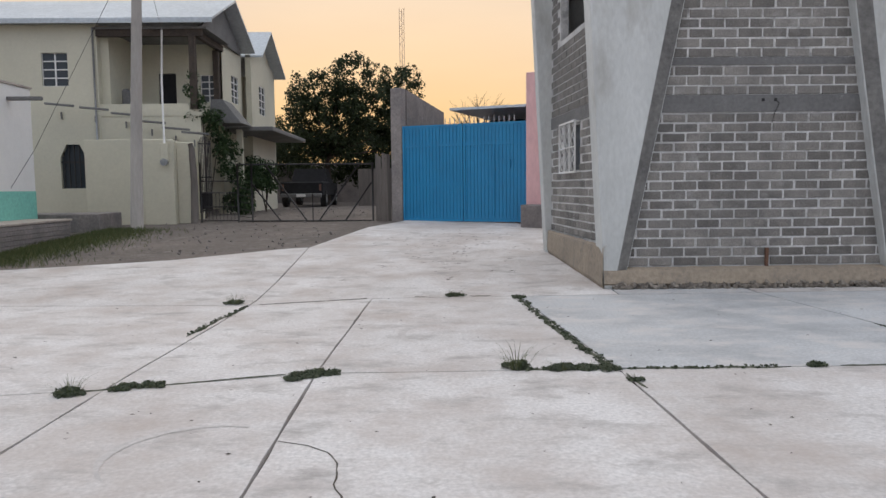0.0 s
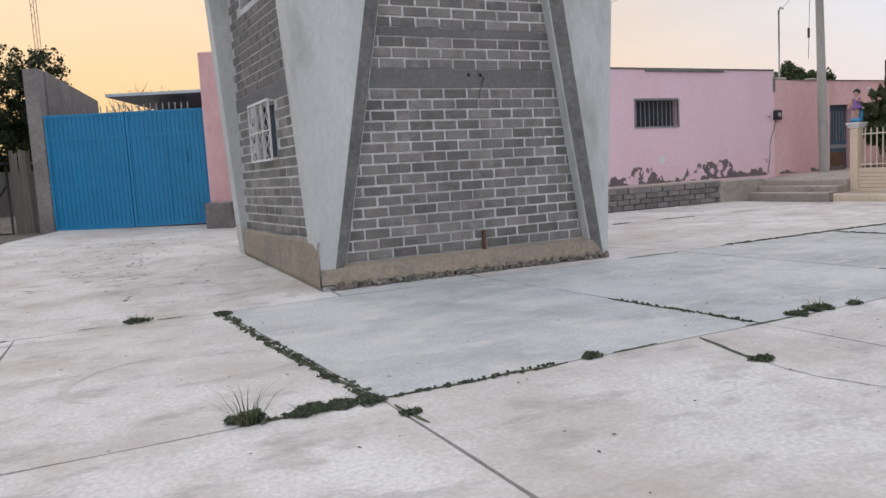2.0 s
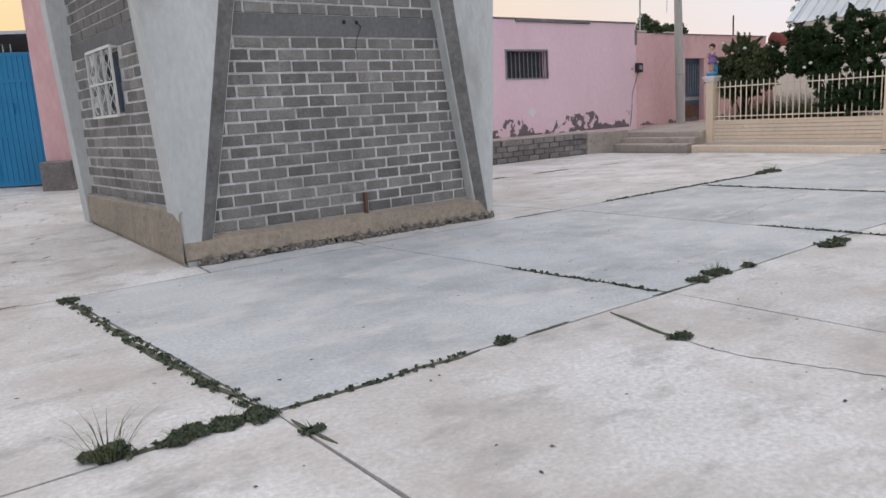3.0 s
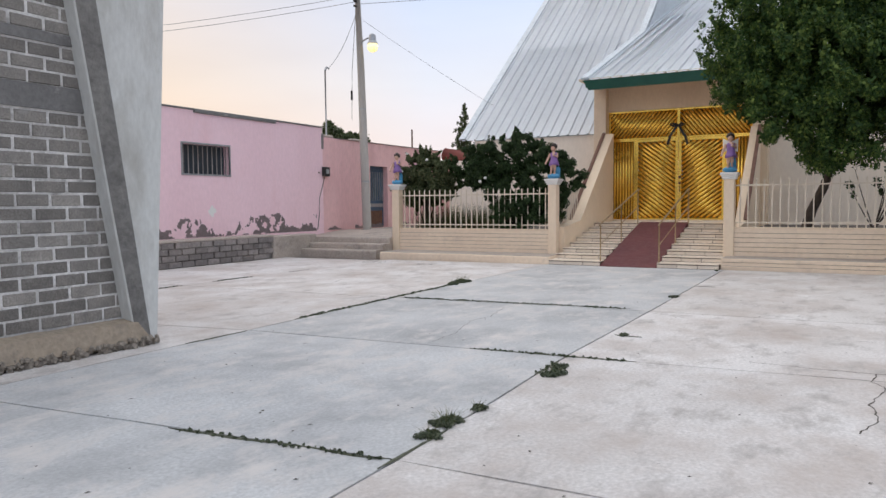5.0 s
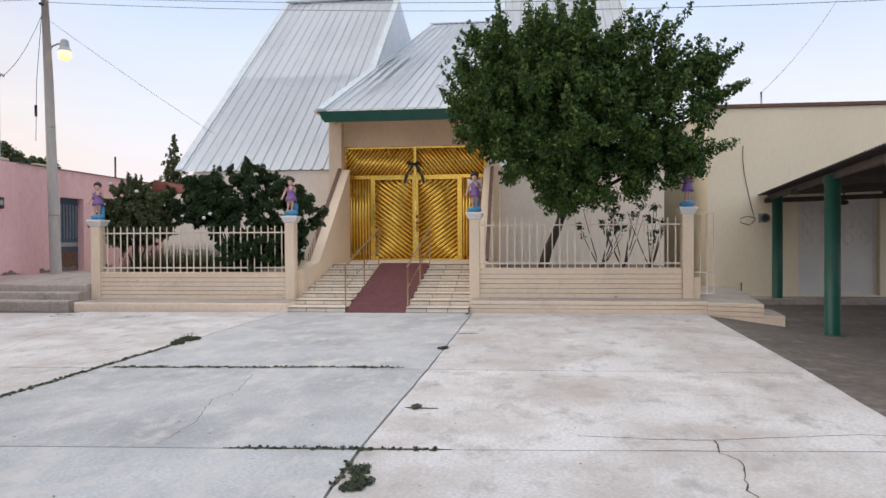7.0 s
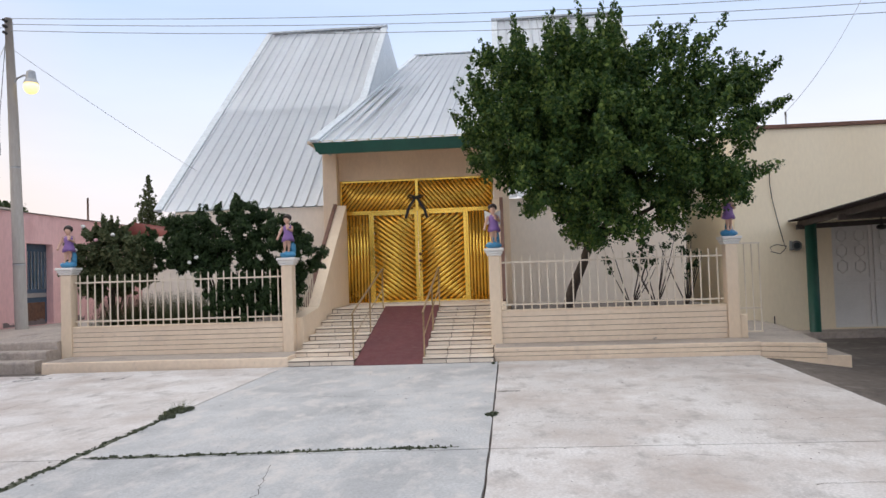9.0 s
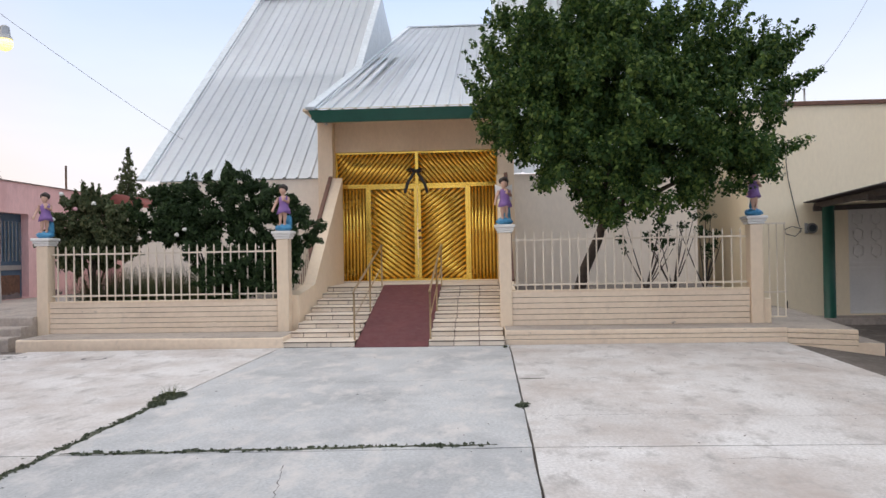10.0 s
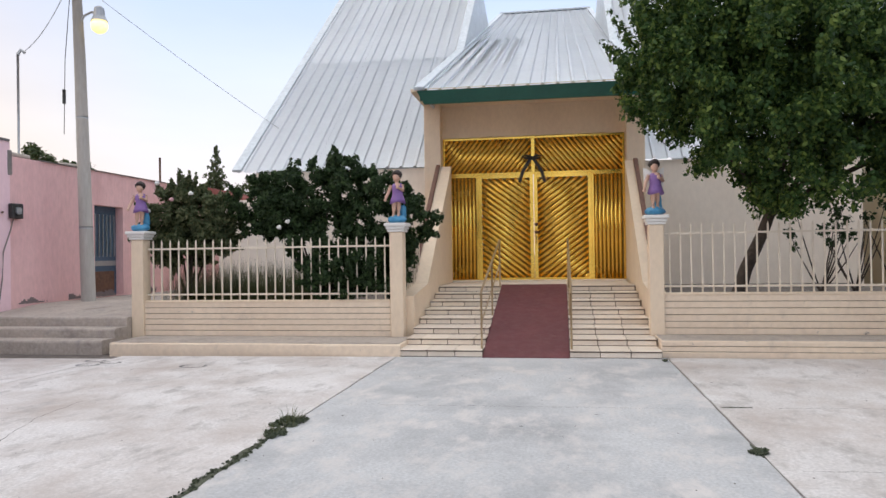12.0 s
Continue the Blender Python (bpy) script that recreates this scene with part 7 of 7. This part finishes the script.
for k in range(5):
    bm = bmesh.new()
    tube(bm, [(29.9 + k * 0.62, 17.1, 3.2), (29.9 + k * 0.62, 18.9, 3.7)], 0.28, sides=10)
    part("roof_tile", bm, M_REDTILE, redroof)
part("roof_edge", boxed(27.0, 33.2, 17.3, 21.6, 2.9, 2.96), M_BAND, redroof)
part("wall", boxed(29.4, 33.0, 17.5, 18.8, 2.96, 3.3), M_PINK2, redroof)

# grass verge by the planter
bm = bmesh.new()
rng = random.Random(31)
for k in range(11000):
    y = rng.uniform(12.4, 18.8)
    x = -8.45 + abs(rng.gauss(0, 0.62)) + 0.12 * noise.noise((y, 0, 0))
    if rng.random() < 0.25 and y > 15:
        x += rng.uniform(0, 0.8)
    z = level(x, y) - 0.03
    h = rng.uniform(0.04, 0.13)
    a = rng.uniform(0, 6.28)
    v = [bm.verts.new(p) for p in ((x - .006, y, z), (x + .006, y, z), (x + math.cos(a) * h * .6, y + math.sin(a) * h * .6, z + h))]
    bm.faces.new(v)
tagged(part("verge_grass", bm, M_GRASS), "short green grass verge along the planter", "grass", kind="stuff")
# loose stones on the dirt, dry leaves and grit on the slabs
bm = bmesh.new()
rng = random.Random(41)
for k in range(420):
    x, y = rng.uniform(-8.2, -1.0), rng.uniform(12.5, 30.0)
    edge = 12.0 + max(0, (x + 7)) * 0.55
    if y < edge + 0.4 or (x > -2.2 and y < 20):
        continue
    s = rng.uniform(0.006, 0.028)
    box(bm, -s, s, -s * .8, s * .8, -s * .5, s * .5, pose(x, y, level(x, y) - 0.02, rng.uniform(0, 60), rng.uniform(0, 60), rng.uniform(0, 90)))
tagged(part("loose_stones", bm, M_KERB), "small loose stones on the dirt street", "stones", kind="stuff")
bm = bmesh.new()
for k in range(420):
    x, y = rng.uniform(-4, 17.5), rng.uniform(1.2, 13.6)
    if TX0 - 0.3 < x < TX1 + 0.3 and y > 9.4:
        continue
    s = rng.uniform(0.006, 0.020) * (1.5 if rng.random() < 0.08 else 1)
    a = rng.uniform(0, 6.28)
    z = level(x, y) + 0.002
    c_, s_ = math.cos(a), math.sin(a)
    v = [bm.verts.new((x + c_ * p - s_ * q, y + s_ * p + c_ * q, z + h)) for p, q, h in ((-s, 0, 0), (0, s * .45, .004), (s, 0, .001), (0, -s * .45, .004))]
    bm.faces.new(v)
for k in range(150):
    x, y = rng.gauss(0.3, 0.8), rng.gauss(14.5, 2.2)
    if not (-1.9 < x < 1.9 and 10.5 < y < 18.6):
        continue
    s = rng.uniform(0.015, 0.06)
    a = rng.uniform(-0.5, 0.5) + 0.6
    z = level(x, y) + 0.002
    c_, s_ = math.cos(a), math.sin(a)
    v = [bm.verts.new((x + c_ * p - s_ * q, y + s_ * p + c_ * q, z + h + (s_ * p + c_ * q) * 0.045)) for p, q, h in ((-s, 0, 0), (0, s * .4, .003), (s * 1.3, 0, .001), (0, -s * .4, .003))]
    bm.faces.new(v)
tagged(part("dry_litter", bm, M_SOIL), "tiny dry leaves and grit on the slabs", "litter", kind="stuff")


def crack(pts, w, seed):
    """A hairline crack: a thin dark ragged ribbon just above the slab."""
    r = random.Random(seed)
    b = bmesh.new()
    full = []
    for a, c in zip(pts, pts[1:]):
        a, c = Vector(a), Vector(c)
        n_ = max(2, int((c - a).length / 0.06))
        for k in range(n_):
            p = a.lerp(c, k / n_)
            full.append(p + Vector((r.uniform(-.014, .014), r.uniform(-.014, .014))))
    full.append(Vector(pts[-1]))
    prev = None
    for k, p in enumerate(full):
        d = (full[min(k + 1, len(full) - 1)] - full[max(0, k - 1)]).normalized()
        n_ = Vector((-d.y, d.x)) * w * r.uniform(0.35, 1.0) * 0.5
        z = level(p.x, p.y) + 0.0015
        row = (b.verts.new((*(p + n_), z)), b.verts.new((*(p - n_), z)))
        if prev:
            b.faces.new((prev[0], prev[1], row[1], row[0]))
        prev = row
    return tagged(part("crack", b, M_SOIL, pavement), "thin crack in the concrete")


for k, (pts, w) in enumerate([
    ([(-0.94, 3.96), (-0.78, 3.88), (-0.64, 3.78), (-0.57, 3.6), (-0.55, 3.35), (-0.50, 3.14), (-0.48, 2.8)], 0.012),
    ([(1.47, 3.05), (1.38, 3.1), (1.19, 3.02), (0.98, 2.9)], 0.010),
    ([(3.68, 4.74), (3.66, 4.3), (3.78, 3.9), (3.89, 3.52), (3.86, 3.35), (4.0, 3.0)], 0.010),
    ([(3.89, 3.52), (4.2, 3.6), (4.53, 3.63)], 0.008),
    ([(8.2, 3.95), (8.16, 3.4), (8.17, 2.94), (8.3, 2.4), (8.43, 1.8), (8.4, 1.5)], 0.012),
    ([(8.17, 2.94), (7.85, 2.98), (7.62, 2.9), (7.4, 2.95), (7.06, 3.02), (6.7, 2.98), (6.3, 3.1)], 0.014), ([(9.73, 3.07), (9.78, 2.7), (9.75, 2.3)], 0.008), ([(10.6, 4.05), (10.66, 3.7), (10.58, 3.45)], 0.008),
    ([(7.69, 7.02), (8.4, 7.05), (9.18, 7.28), (9.6, 7.2), (10.45, 7.37)], 0.009),
    ([(13.9, 12.09), (13.1, 12.0), (12.33, 11.71), (11.6, 11.4)], 0.009), ([(15.3, 11.2), (15.9, 10.6), (16.6, 10.2)], 0.008),
    ([(14.2, 4.9), (14.25, 4.0), (14.2, 3.1), (14.35, 2.2)], 0.008), ([(15.9, 2.4), (15.6, 1.9), (15.2, 1.5), (14.6, 1.3)], 0.012),
    ([(12.1, 5.3), (12.15, 4.2), (12.05, 2.8), (12.1, 1.2)], 0.007), ([(14.0, 9.3), (14.05, 7.5), (14.1, 5.5)], 0.006),
    ([(9.6, 13.0), (10.6, 12.6), (12.0, 12.7)], 0.007)]):
    crack(pts, w, 200 + k)
# painted marks on the square
for cx_, cy_, r in ((16.6, 13.55, 0.13), (16.35, 13.75, 0.14), (16.75, 13.9, 0.13), (16.35, 12.1, 0.16)):
    bm = bmesh.new()
    prev = None
    for k in range(15):
        a = 0.4 + k * 0.36
        row = [bm.verts.new((cx_ + q * math.cos(a) * 0.9, cy_ + q * math.sin(a) * 1.3, 0.003)) for q in (r, r - 0.04)]
        if prev:
            bm.faces.new((prev[0], prev[1], row[1], row[0]))
        prev = row
    tagged(part("paint_mark", bm, M_BAND, pavement), "faint dark painted mark")

# old tyre scuffs on the slabs
M_SCUFF = material("tyre_scuff", (0.55, 0.52, 0.50), (0.47, 0.445, 0.43), 0.9, 3, 24, 0.2, speck=0.2)
for k, (cx_, cy_, r, a0, a1, w) in enumerate(((-1.35, 3.75, 0.48, 1.2, 3.9, 0.035), (0.25, 6.9, 0.62, 1.3, 3.9, 0.05))):
    bm = bmesh.new()
    prev = None
    for q in range(31):
        a = a0 + (a1 - a0) * q / 30
        e_ = w * math.sin(math.pi * q / 30) * (0.8 + 0.6 * noise.noise((q * 0.4, k, 0))) + 0.004
        row = [bm.verts.new((cx_ + p * math.cos(a), cy_ + p * math.sin(a), 0.0025)) for p in (r - e_, r + e_)]
        if prev:
            bm.faces.new((prev[0], prev[1], row[1], row[0]))
        prev = row
    tagged(part("scuff_mark", bm, M_SCUFF, pavement), "faint curved tyre scuff")

# ---- blocks of the tower, last ----
def block_mesh(name, w, d, h, bev=0.006):
    b = boxed(-w / 2, w / 2, 0, d, 0, h, bevel=bev)
    me = bpy.data.meshes.new(name)
    b.normal_update()
    b.to_mesh(me)
    b.free()
    me.materials.append(M_BLOCK)
    return me


rng = random.Random(2)
CH, BL = 0.1303, 0.335
variants = [block_mesh("brick", BL - 0.022 - 0.006 * k, 0.06, CH - 0.020 - 0.003 * k) for k in range(3)]
z, row = 0.305, 0
while z < 4.3:
    nxt = z + CH
    for a, b in ((2.39, 2.62), (3.02, 3.12)):
        if nxt > a + 0.03 and z < b - 0.01:
            z = b + 0.008
            nxt = z + CH
    lo = TX0 + 0.2 + 0.19 * z
    hi = TX1 - 0.17 - 0.15 * z
    x = TX0 + 0.05 + (0.5 * BL if row % 2 else 0.0) + rng.uniform(-.012, .012)
    while x < TX1 - 0.05:
        if lo - 0.1 < x < hi + 0.1:
            shared("brick", rng.choice(variants), front, pose(x, FY + rng.uniform(-0.006, 0.001), z + rng.uniform(-.002, .002), 0, rng.uniform(-.4, .4), rng.uniform(-.5, .5)))
        x += BL
    z, row = nxt, row + 1
rest = bmesh.new()
z, row = 0.61, 0
while z < 5.0:
    nxt = z + CH
    if nxt > 2.47 and z < 2.62:
        z = 2.655
        nxt = z + CH
    y = 0.1 + (0.5 * BL if row % 2 else 0.0)
    while y < LEN:
        hit = any(h[0] - 0.12 < y < h[1] + 0.12 and nxt > h[2] + 0.02 and z < h[3] - 0.02 for h in (WIN, OPEN))
        if not hit:
            m_ = LM @ pose(rng.uniform(-.006, 0.0), y, z, 0, 0, -90 + rng.uniform(-.5, .5))
            if z < 2.5:
                shared("brick", rng.choice(variants), flank, m_)
            else:
                box(rest, -BL / 2 + .012, BL / 2 - .012, 0, 0.06, 0, CH - 0.02, m_)
        y += BL
    z, row = nxt, row + 1
tagged(part("brickwork", rest, M_BLOCK, flank), kind="stuff")
